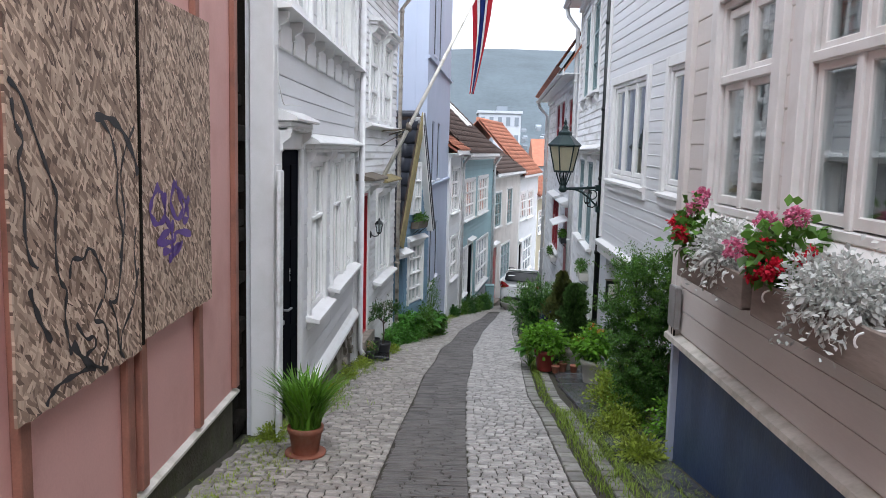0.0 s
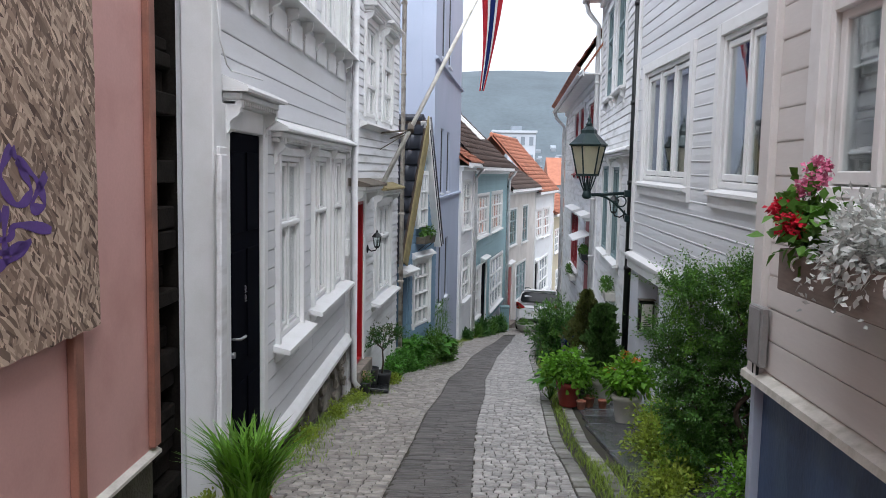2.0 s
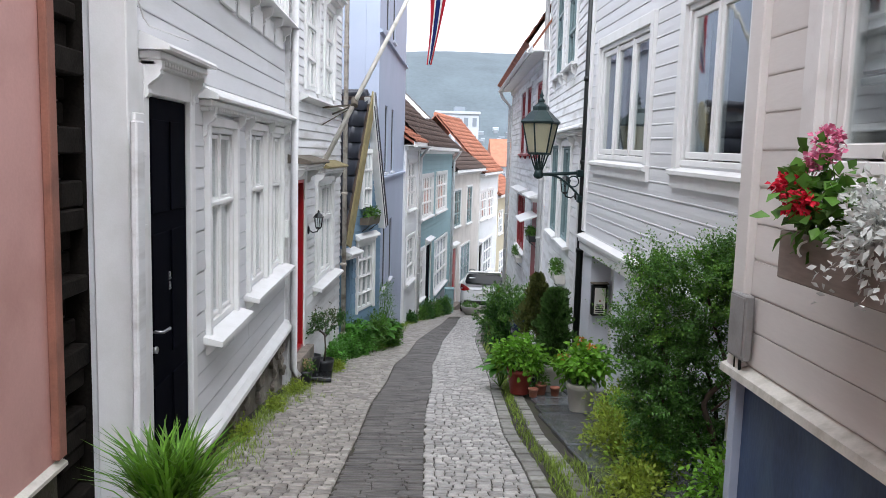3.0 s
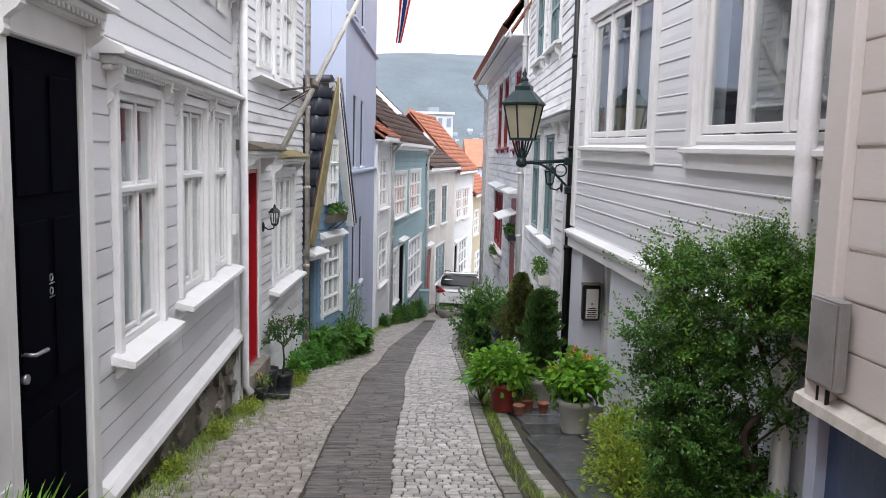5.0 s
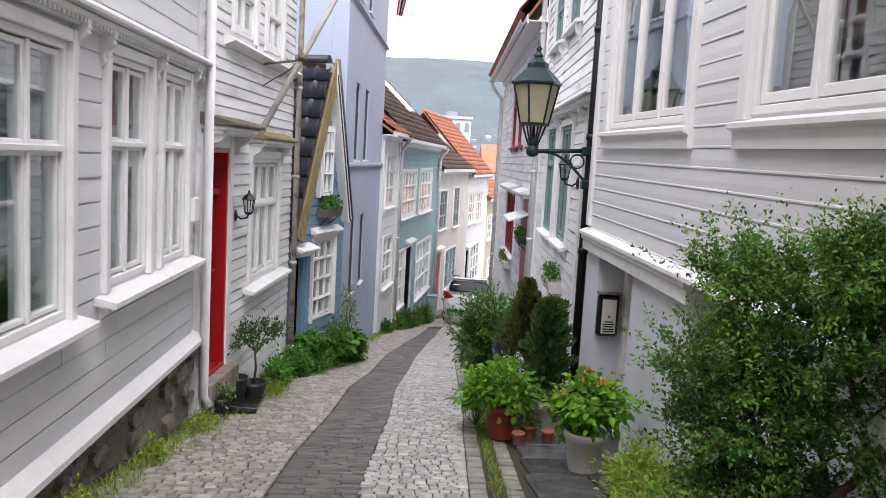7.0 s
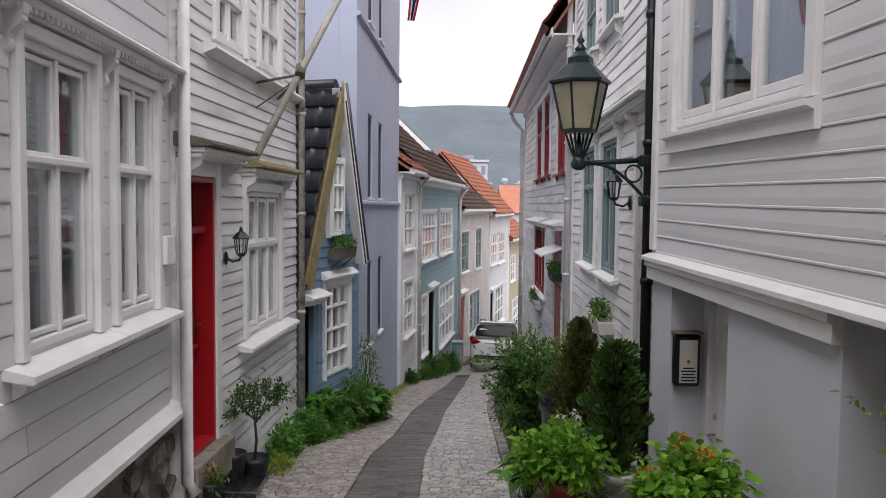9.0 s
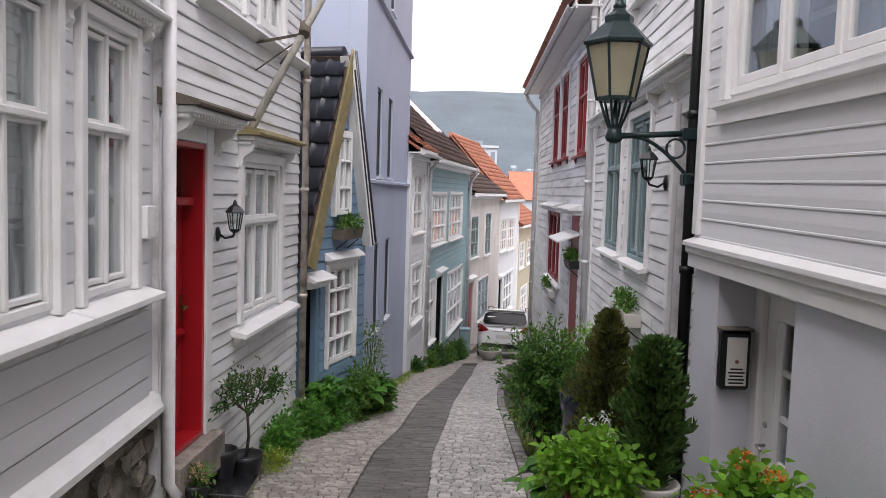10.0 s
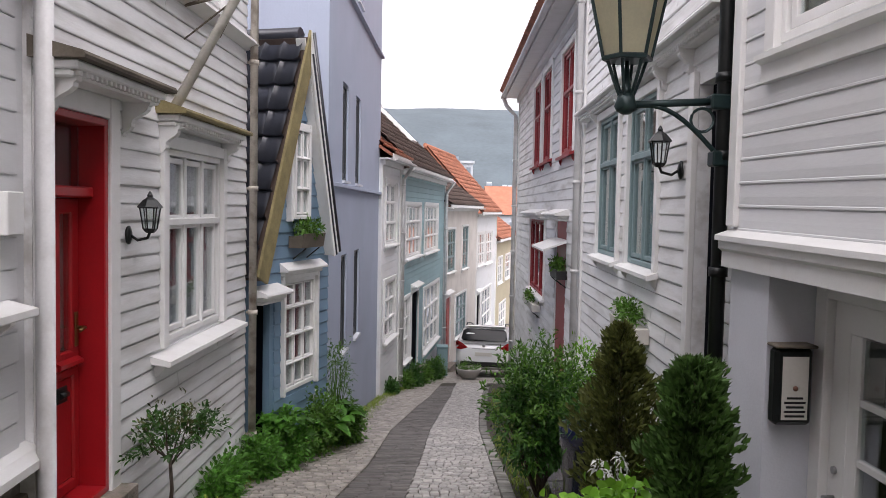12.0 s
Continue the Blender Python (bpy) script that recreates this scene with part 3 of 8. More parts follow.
def shell(house, length, depth, z0, z1, material, end0=True, end1=True, z_back=None):
    """Side and back walls, and a floor and lining darkened for unlit rooms, closing a house behind its front."""
    bm = bmesh.new()
    if end0:
        add_box(bm, 0.0, 0.2, 0.202, depth, z0, z1)
    if end1:
        add_box(bm, length - 0.2, length, 0.202, depth, z0, z1)
    add_box(bm, 0.0, length, depth + 0.002, depth + 0.2, z0, z1)
    part("side_wall", bm, material, house)
    bm = bmesh.new()
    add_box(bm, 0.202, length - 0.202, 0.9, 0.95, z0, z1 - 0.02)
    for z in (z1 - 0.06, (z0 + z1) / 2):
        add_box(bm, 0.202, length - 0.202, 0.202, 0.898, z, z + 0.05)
    part("room_lining", bm, ROOM, house, "lining behind the windows, room dimness in its grey")


def tiles_mesh(bm, o, du, dv, nu, nv, up, w=0.24, lift=0.035, lip_h=0.045):
    """Pantiles on a slope: o the foot, du and dv unit vectors along the eave and up the slope."""
    o, du, dv, up = Vector(o), Vector(du), Vector(dv), Vector(up)
    L = 0.33
    for j in range(nv):
        for i in range(nu):
            base = o + du * (i * w) + dv * (j * L)
            rows = []
            for s, h in ((0.0, 0.035), (1.08, 0.0)):
                row = []
                for k in range(6):
                    x = k / 5
                    hh = lift * (0.55 + 0.45 * math.cos(x * 2 * math.pi)) if k < 5 else lift
                    row.append(bm.verts.new(base + du * (x * w * 1.06) + dv * (s * L) + up * (hh + h)))
                rows.append(row)
            for k in range(5):
                bm.faces.new((rows[0][k], rows[0][k + 1], rows[1][k + 1], rows[1][k])).smooth = True
            lip = [bm.verts.new(q.co - up * (lip_h if j == 0 else 0.045)) for q in rows[0]]
            for k in range(5):
                bm.faces.new((lip[k], lip[k + 1], rows[0][k + 1], rows[0][k]))


def roof(house, length, z_eave, depth, rise, material, over=0.35, name="roof", ends=0.12, half=None, lip=0.045):
    """A pitched roof with its ridge along the front: deck, pantiles on the street slope, fascia, soffit and gutter."""
    half = half or depth / 2
    dv = Vector((0, half + over, rise)).normalized()
    up = dv.cross(Vector((-1, 0, 0))).normalized()
    if up.z < 0:
        up = -up
    slope = math.hypot(half + over, rise)
    bm = bmesh.new()
    foot = z_eave
    prof = [(-over, foot), (half, foot + rise), (2 * half + over, foot), (2 * half + over, foot - 0.08), (half, foot + rise - 0.08), (-over, foot - 0.08)]
    add_profile(bm, prof, -ends, length + ends)
    ob = part(name, bm, material, house)
    bm = bmesh.new()
    nu, nv = int((length + 2 * ends) / 0.24), int(slope / 0.33) + 1
    tiles_mesh(bm, Vector((-ends, -over - (0.03 if lip < 0.06 else 0.13), foot + (0.005 if lip < 0.06 else 0.05))), (1, 0, 0), dv, nu, nv, up, lip_h=lip)
    tagged(part("roof_tiles", bm, material, ob), kind="stuff")
    bm = bmesh.new()
    add_tube(bm, [(-ends, half, foot + rise + 0.03), (length + ends, half, foot + rise + 0.03)], 0.11, 10)
    part("ridge_tile", bm, material, ob)
    bm = bmesh.new()
    add_box(bm, -ends, length + ends, -over - 0.02, -over + 0.015, foot - 0.16, foot + 0.01, 0.006)
    add_box(bm, -ends, length + ends, -over + 0.016, 0.0, foot - 0.125, foot - 0.095, 0.004)
    add_box(bm, 0, length, -0.11, -0.001, foot - 0.26, foot - 0.127, 0.012)
    part("fascia", bm, TRIM, ob)
    bm = bmesh.new()
    pr = [(-over - 0.085 + 0.062 * math.cos(math.pi + math.pi * i / 8), foot - 0.10 + 0.062 * math.sin(math.pi + math.pi * i / 8)) for i in range(9)]
    pr += [(-over - 0.085 + 0.055 * math.cos(-math.pi * i / 8), foot - 0.10 + 0.055 * math.sin(-math.pi * i / 8)) for i in range(9)]
    add_profile(bm, pr, -ends, length + ends)
    part("gutter", bm, ZINC, ob)
    return ob


# ---- ground ----
def grid_ground():
    xs = [-900, -300, -120, -50, -20, -10, -6, -3, -1.5, 0, 1.5, 3, 6, 10, 20, 50, 120, 300, 900]
    ys = [-60, -30, -12, -6, -2, 1, 4, 7, 10, 13, 16, 19, 22, 25, 28, 31, 34, 37, 40, 43, 46, 50, 55, 60, 70, 85, 100, 130, 170, 220, 300, 450, 700, 1100, 1700]
    bm = bmesh.new()
    v = [[bm.verts.new((x, y, ground_z(y) - 0.016 - 0.004 * max(0, abs(x) - 6))) for x in xs] for y in ys]
    for a, b in zip(v, v[1:]):
        for i in range(len(xs) - 1):
            bm.faces.new((a[i], a[i + 1], b[i + 1], b[i])).smooth = True
    return tagged(part("ground", bm, JOINT), "dark sandy soil between the stones of the lane", "ground", kind="structure")


ground = grid_ground()
SLOPE = math.degrees(math.atan(-0.16))

LANE_Y = (0, 5.6, 7.4, 9.5, 11.4, 13.3, 15.6, 17.5, 20.8, 24.7, 27.8, 29.8, 33, 36)
LANE_C = (-0.10, -0.07, -0.045, 0.01, 0.06, 0.185, 0.25, 0.445, 0.67, 1.10, 1.48, 1.66, 2.0, 2.3)
LANE_W = (0.66, 0.66, 0.65, 0.63, 0.67, 0.67, 0.66, 0.60, 0.64, 0.58, 0.52, 0.48, 0.48, 0.48)
KERB_Y = (0, 5.5, 8.2, 9.7, 12.5, 13.65, 16.5, 20.9, 23.2, 30, 36)
KERB_X = (0.95, 0.98, 1.07, 1.08, 1.26, 1.36, 1.52, 1.76, 1.98, 2.76, 3.6)
LEFT_Y = (0, 6.5, 7.0, 12.7, 16.8, 17.1, 19.1, 20.1, 27.2, 30, 39.5)
LEFT_X = (-1.6, -1.68, -1.5, -1.45, -1.16, -1.1, -0.45, -0.6, -0.1, 0.36, 2.0)


def lane_c(y): return float(np.interp(y, LANE_Y, LANE_C))
def lane_w(y): return float(np.interp(y, LANE_Y, LANE_W))
def kerb_x(y): return float(np.interp(y, KERB_Y, KERB_X))
def left_x(y): return float(np.interp(y, LEFT_Y, LEFT_X))


def stone_verts(w, d, h, c=0.012, rnd=None):
    """Corner points and faces of a paving stone with worn edges, its top at height 0."""
    j = (lambda s: rnd.uniform(-s, s)) if rnd else (lambda s: 0.0)
    a, b = w / 2, d / 2
    low = [(-a, -b), (a, -b), (a, b), (-a, b)]
    v = [(x, y, -h) for x, y in low] + [(x + j(0.004), y + j(0.004), -c) for x, y in low]
    v += [(x * (1 - 2.2 * c / w) + j(0.003), y * (1 - 2.2 * c / d) + j(0.003), j(0.0014)) for x, y in low]
    f = [(0, 1, 5, 4), (1, 2, 6, 5), (2, 3, 7, 6), (3, 0, 4, 7), (4, 5, 9, 8), (5, 6, 10, 9), (6, 7, 11, 10), (7, 4, 8, 11), (8, 9, 10, 11)]
    return v, f


def rows_of_stones(y0, y1, dy, left, right, wmin, wmax, seed, gap=0.010):
    """Places of stones in courses across the lane: x, y, width, depth, turn."""
    rnd = random.Random(seed)
    out, y = [], y0
    while y < y1:
        d = dy * rnd.uniform(0.88, 1.12)
        x, end = left(y) + rnd.uniform(0, 0.03), right(y)
        while x < end - wmin * 0.5:
            w = min(rnd.uniform(wmin, wmax), end - x)
            if end - x - w < wmin * 0.6:
                w = end - x
            if w > wmin * 0.45:
                out.append((x + w / 2, y + d / 2, w - gap * 0.5, d - gap, rnd.uniform(-2.2, 2.2), rnd.uniform(-0.004, 0.003)))
            x += w
        y += d
    return out


def lay_stones(parent, name, stones, near, far_name, material, far_material, limit=300, h=0.06, top=0.0, seed=3, c=0.012):
    """Lays the nearest stones as objects of their own on shared meshes, the rest as one mesh."""
    rnd = random.Random(seed)
    pool = {}
    V, F, n = [], [], 0
    for x, y, w, d, turn, dz in stones:
        m = pose(x, y, ground_z(y) + top + dz, SLOPE, 0, turn)
        if near(x, y) and n < limit:
            n += 1
            key = (round(w / 0.03), round(d / 0.02), rnd.randrange(3))
            if key not in pool:
                v, f = stone_verts(key[0] * 0.03, key[1] * 0.02, h, c, rnd)
                me = bpy.data.meshes.new(name)
                me.from_pydata(v, [], f)
                me.materials.append(material)
                pool[key] = me
            me = pool[key]
            ob = new(name, me)
            ob.parent = parent
            ob.matrix_basis = m @ Matrix.Diagonal((w / (key[0] * 0.03), d / (key[1] * 0.02), 1, 1))
        else:
            v, f = stone_verts(w, d, h, c, rnd)
            b = len(V)
            V += [tuple(m @ Vector(p)) for p in v]
            F += [tuple(b + i for i in q) for q in f]
    if V:
        me = bpy.data.meshes.new(far_name)
        me.from_pydata(V, [], F)
        me.materials.append(far_material)
        ob = new(far_name, me)
        ob.parent = parent
        tagged(ob, kind="stuff")


# ---- boarded-up pink house ----
def pink_house():
    a, b = (-1.60, -6.0), (-1.66, 6.42)
    L = dist2(a, b)
    h = thing("house", "pink-painted wooden house with red-brown battens and boarded windows", "house", facade(a, b))
    u = lambda y: y + 6.0
    w = wall(h, 0, L, -0.52, 5.5, [(u(3.2), u(5.5), 0.5, 2.2)], PINK)
    tagged(w, "pink painted wall")
    bm = bmesh.new()
    for y in (0.6, 1.9, 3.18, 4.23, 4.42, 5.43, 6.36):
        add_box(bm, u(y) - 0.045, u(y) + 0.045, -0.045, -0.001, -0.5, 5.45, 0.006)
    part("batten", bm, RUST, h, "red-brown wooden batten")
    bm = bmesh.new()
    add_profile(bm, [(0.0, -0.52), (-0.04, -0.54), (-0.04, -0.56), (0.0, -0.56)], 0, L)
    part("drip_board", bm, POLE, h, "flaking white drip board")
    bm = bmesh.new()
    add_box(bm, 0, L, 0.02, 0.4, -2.0, -0.567)
    part("plinth", bm, MOSSTONE, h, "dark mossy stone plinth")
    shell(h, L, 4.0, -1.2, 5.5, PINK)
    roof(h, L, 5.6, 4.4, 2.2, REDTILE)
    for y0, y1, z0, z1, tilt in ((3.07, 4.313, 0.34, 2.85, 0.3), (4.345, 5.585, 0.38, 2.26, -0.2)):
        t = thing("particle_board", "weathered OSB sheet with sprayed graffiti, screwed over a window", "board", facade(a, b) @ pose(u(y0), -0.062, z0, 0, tilt, 0))
        part("sheet", sheet_bm(y1 - y0, z1 - z0), OSB, t)
        boards.append(t)
    # Near-black strip laid in to draw the dark line of the seam.
    box_part("seam_batten", (u(4.316), u(4.342), -0.083, -0.046, 0.36, 2.8), GAPSHADE, h, "thin dark strip between the sheets", c=0.003)
    return h


def sheet_bm(w, h):
    bm = bmesh.new()
    n = 22
    edge = [(w * i / n, 0.006 * math.sin(i * 2.1)) for i in range(n + 1)] + [(w + 0.004 * math.sin(i), h * i / n) for i in range(1, n + 1)]
    edge += [(w * (n - i) / n, h) for i in range(1, n + 1)] + [(0.004 * math.sin(i * 1.7), h * (n - i) / n) for i in range(1, n)]
    f = [bm.verts.new((x, -0.012, z)) for x, z in edge]
    b = [bm.verts.new((x, 0.0, z)) for x, z in edge]
    bm.faces.new(f), bm.faces.new(b[::-1])
    for i in range(len(edge)):
        j = (i + 1) % len(edge)
        bm.faces.new((f[i], f[j], b[j], b[i]))
    return bm


boards = []
CONCRETE_DARK = mat("crumbling_mortar", (0.20, 0.175, 0.15), 0.95, 0.45, 2.2, 40, 0.9, dirt=(0.40, 0.38, 0.35), dirt_amount=0.7, dist=0.03)
pink = pink_house()


# ---- white house with the black door ----
def house_a():
    a, b = (-1.5, 6.95), (-1.5, 12.75)
    L = 5.8
    h = thing("house", "white clapboard house with a black door and carved window hoods", "house", facade(a, b))
    lows = [(1.83, 2.77, -0.38, 1.28), (3.40, 4.28, -0.30, 1.30), (4.62, 5.38, -0.30, 1.30)]
    ups = [(0.75, 1.75, 2.78, 4.3), (2.35, 3.35, 2.78, 4.3), (3.95, 4.85, 2.78, 4.3), (5.0, 5.7, 2.78, 4.3)]
    door = (0.40, 1.26, -1.22, 1.42)
    w = wall(h, 0, L, -1.22, 5.3, lows + ups + [door], OLDWHITE)
    k = 0.09
    holes = [(o[0] - k, o[1] + k, o[2] - 0.05, o[3] + k) for o in lows + ups] + [(-0.1, 1.38, -2, 1.78), (-0.1, 0.16, -2, 6), (1.6, L - 0.1, 1.36, 1.62), (0.1, L, 2.28, 2.72)]
    clad(w, 0.0, L - 0.1, -1.16, 5.2, holes, 0.162, OLDWHITE)
    for o in lows + ups:
        window(h, *o, cols=2, split=0.62, curtain="blind" if o[2] < 1 else "full", sash=0.034, mull=0.018, casing=0.075)
    sill(h, 1.66, 2.92, -0.42, 0.16)
    sill(h, 3.2, 4.44, -0.36, 0.16)
    sill(h, 4.45, 5.6, -0.36, 0.16)
    hood(h, 0.30, 1.38, 1.70, 0.19, (0.35, 1.33))
    hood(h, 1.62, 5.66, 1.50, 0.16, (1.74, 2.86, 3.30, 4.45, 5.5))
    # band under the upper windows
    bm = bmesh.new()
    add_profile(bm, [(0.0, 2.70), (-0.17, 2.66), (-0.18, 2.63), (0.0, 2.62)], 0.1, L)
    part("shelf", bm, TRIM, h)
    bm = bmesh.new()
    for i in range(9):
        bracket(bm, 0.25 + i * 0.66, 2.618, 0.12, 0.2, 0.05)
    part("bracket", bm, TRIM, h)
    bm = bmesh.new()
    for i in range(8):
        add_box(bm, 0.33 + i * 0.66, 0.83 + i * 0.66, -0.03, -0.001, 2.32, 2.56, 0.012)
    part("panel", bm, TRIM, h, "white recessed panels under the window shelf")
    # water table
    bm = bmesh.new()
    add_profile(bm, [(0.0, -1.12), (-0.07, -1.15), (-0.115, -1.20), (-0.115, -1.245), (-0.04, -1.26), (0.0, -1.26)], 1.385, L)
    part("water_table", bm, TRIM, h, "white rounded drip board along the base")
    # corner post and door casing
    bm = bmesh.new()
    add_box(bm, -0.03, 0.16, -0.05, 0.16, -1.18, 5.2, 0.008)
    add_box(bm, 0.172, 0.292, -0.032, -0.001, -1.2, 1.6, 0.008)
    add_box(bm, 0.30, 0.398, -0.030, -0.001, -1.2, 1.6, 0.008)
    add_box(bm, 1.262, 1.38, -0.045, -0.001, -1.26, 1.6, 0.008)
    add_box(bm, 0.40, 1.26, -0.04, -0.001, 1.425, 1.6, 0.008)
    add_box(bm, 0.02, 0.19, -0.075, -0.051, -1.0, 1.30, 0.006)
    part("casing", bm, TRIM, h, "white casing boards and corner post")
    bm = bmesh.new()
    add_box(bm, -0.17, -0.04, -0.135, -0.095, -1.10, 1.25, 0.01)
    for v in bm.verts:
        v.co.x += 0.016 * math.sin(v.co.z * 1.3) + 0.012 * v.co.z
    part("warped_board", bm, WORN, h, "loose warped white board at the corner")
    bm = bmesh.new()
    add_tube(bm, [(0.02, -0.06, 2.3), (0.03, -0.08, 1.98), (0.14, -0.09, 1.84), (0.3, -0.07, 1.82), (1.2, -0.05, 1.86)], 0.006, 6)
    part("cable", bm, TRIM, h, "white cable looped along the wall")
    bm = bmesh.new()
    for z in (1.05, 0.62, -0.62):
        add_box(bm, 0.02, 0.17, -0.085, -0.076, z, z + 0.03, 0.004)
    part("batten", bm, TRIM, h, "short white cross batten")
    d = box_part("door", (0.402, 1.258, -0.004, 0.05, -1.2, 1.418), BLACKDOOR, h, "black panelled door")
    bm = bmesh.new()
    for z0, z1 in ((-1.02, -0.45), (-0.3, 0.55), (0.68, 1.28)):
        for u0, u1 in ((0.47, 0.79), (0.87, 1.19)):
            add_box(bm, u0, u1, -0.016, -0.005, z0, z1, 0.012)
    part("door_panel", bm, BLACKDOOR, d)
    bm = bmesh.new()
    add_tube(bm, [(0.48, -0.004, -0.08), (0.48, -0.07, -0.08), (0.60, -0.075, -0.08)], 0.011, 8)
    add_tube(bm, [(0.48, -0.004, -0.20), (0.48, -0.03, -0.20)], 0.024, 12)
    part("door_handle", bm, STEEL, d, "steel lever handle")
    bm = bmesh.new()
    for z in (0.14, 0.21):
        add_box(bm, 0.79, 0.87, -0.010, -0.005, z, z + 0.007)
        add_tube(bm, [(0.83 + 0.019 * math.cos(k * 0.7), -0.008, z + 0.034 + 0.019 * math.sin(k * 0.7)) for k in range(10)], 0.004, 5)
    part("number_bar", bm, STEEL, d, "small pale metal numerals")
    box_part("doorstep", (0.40, 1.25, -0.10, 0.3, -1.42, -1.225), STONE, h, "worn stone doorstep")
    # stone foundation
    bm = bmesh.new()
    add_box(bm, 0.0, L, 0.03, 0.4, -2.6, -1.262)
    f = part("foundation", bm, CONCRETE_DARK, h, "crumbling mortar foundation with rubble stones")
    rnd = random.Random(41)
    pool = []
    for k in range(5):
        bm = bmesh.new()
        add_box(bm, 0, 1, -0.055, 0.05, 0, 1, 0.0)
        bmesh.ops.subdivide_edges(bm, edges=bm.edges[:], cuts=1, use_grid_fill=True)
        for v in bm.verts:
            c = Vector((0.5, 0, 0.5))
            q = v.co - c
            v.co = c + Vector((q.x * (1 - 0.55 * abs(q.z) ** 2), q.y, q.z * (1 - 0.6 * abs(q.x) ** 2))) + Vector((rnd.uniform(-0.06, 0.06), rnd.uniform(-0.012, 0.02), rnd.uniform(-0.06, 0.06)))
        bmesh.ops.recalc_face_normals(bm, faces=bm.faces)
        me = bpy.data.meshes.new("stone")
        bm.to_mesh(me)
        bm.free()
        me.materials.append(STONE)
        pool.append(me)
    z = -1.27
    while z > -2.3:
        hh = rnd.uniform(0.10, 0.19)
        x = 1.3 + rnd.uniform(0, 0.1)
        while x < L - 0.1:
            ww = rnd.uniform(0.14, 0.38)
            if z - hh * 0.2 > -0.16 * (x + 6.95) - 0.1 and rnd.random() < 0.34:
                ob = new("stone", pool[rnd.randrange(5)])
                ob.parent = f
                ob.matrix_basis = pose(x, 0.03, z - hh + 0.01, 0, rnd.uniform(-5, 5), 0) @ Matrix.Diagonal((ww - 0.015, 1, hh - 0.012, 1))
            x += ww
        z -= hh
    shell(h, L, 4.5, -1.2, 5.3, WHITE, end0=False)
    # Near-black colour stands for the shade on this end wall.
    box_part("end_wall", (0.02, 0.2, 0.203, 4.6, -1.2, 5.3), GAPSHADE, h, "end wall with the shade of the gap in its colour", c=0)
    roof(h, L, 5.4, 4.9, 2.4, REDTILE)
    downpipe(h, [(5.76, -0.13, 5.2), (5.76, -0.13, -1.8), (5.76, -0.2, -1.9)], r=0.05)
    box_part("junction_box", (5.45, 5.62, -0.09, -0.035, 0.0, 0.22), TRIM, h, "white meter box with a small orange label")
    return h


house_left = house_a()


def gap():
    # Planks coloured near black in place of the shade between the houses.
    t = thing("timber_stack", "planks closing the gap between two houses, blackened by painted shade", "planks", pose(-1.74, 6.45, 0))
    rnd = random.Random(3)
    z = -1.3
    while z < 1.9:
        hgt = rnd.uniform(0.09, 0.16)
        box_part("plank", (-0.6, rnd.uniform(-0.10, 0.05), rnd.uniform(0.0, 0.2), 0.48, z, z + hgt - 0.012), GAPSHADE, t, c=0.01)
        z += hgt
    # Black sheet added for the darkness deep in the gap.
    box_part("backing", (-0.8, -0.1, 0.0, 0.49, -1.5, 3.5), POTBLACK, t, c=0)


gap()


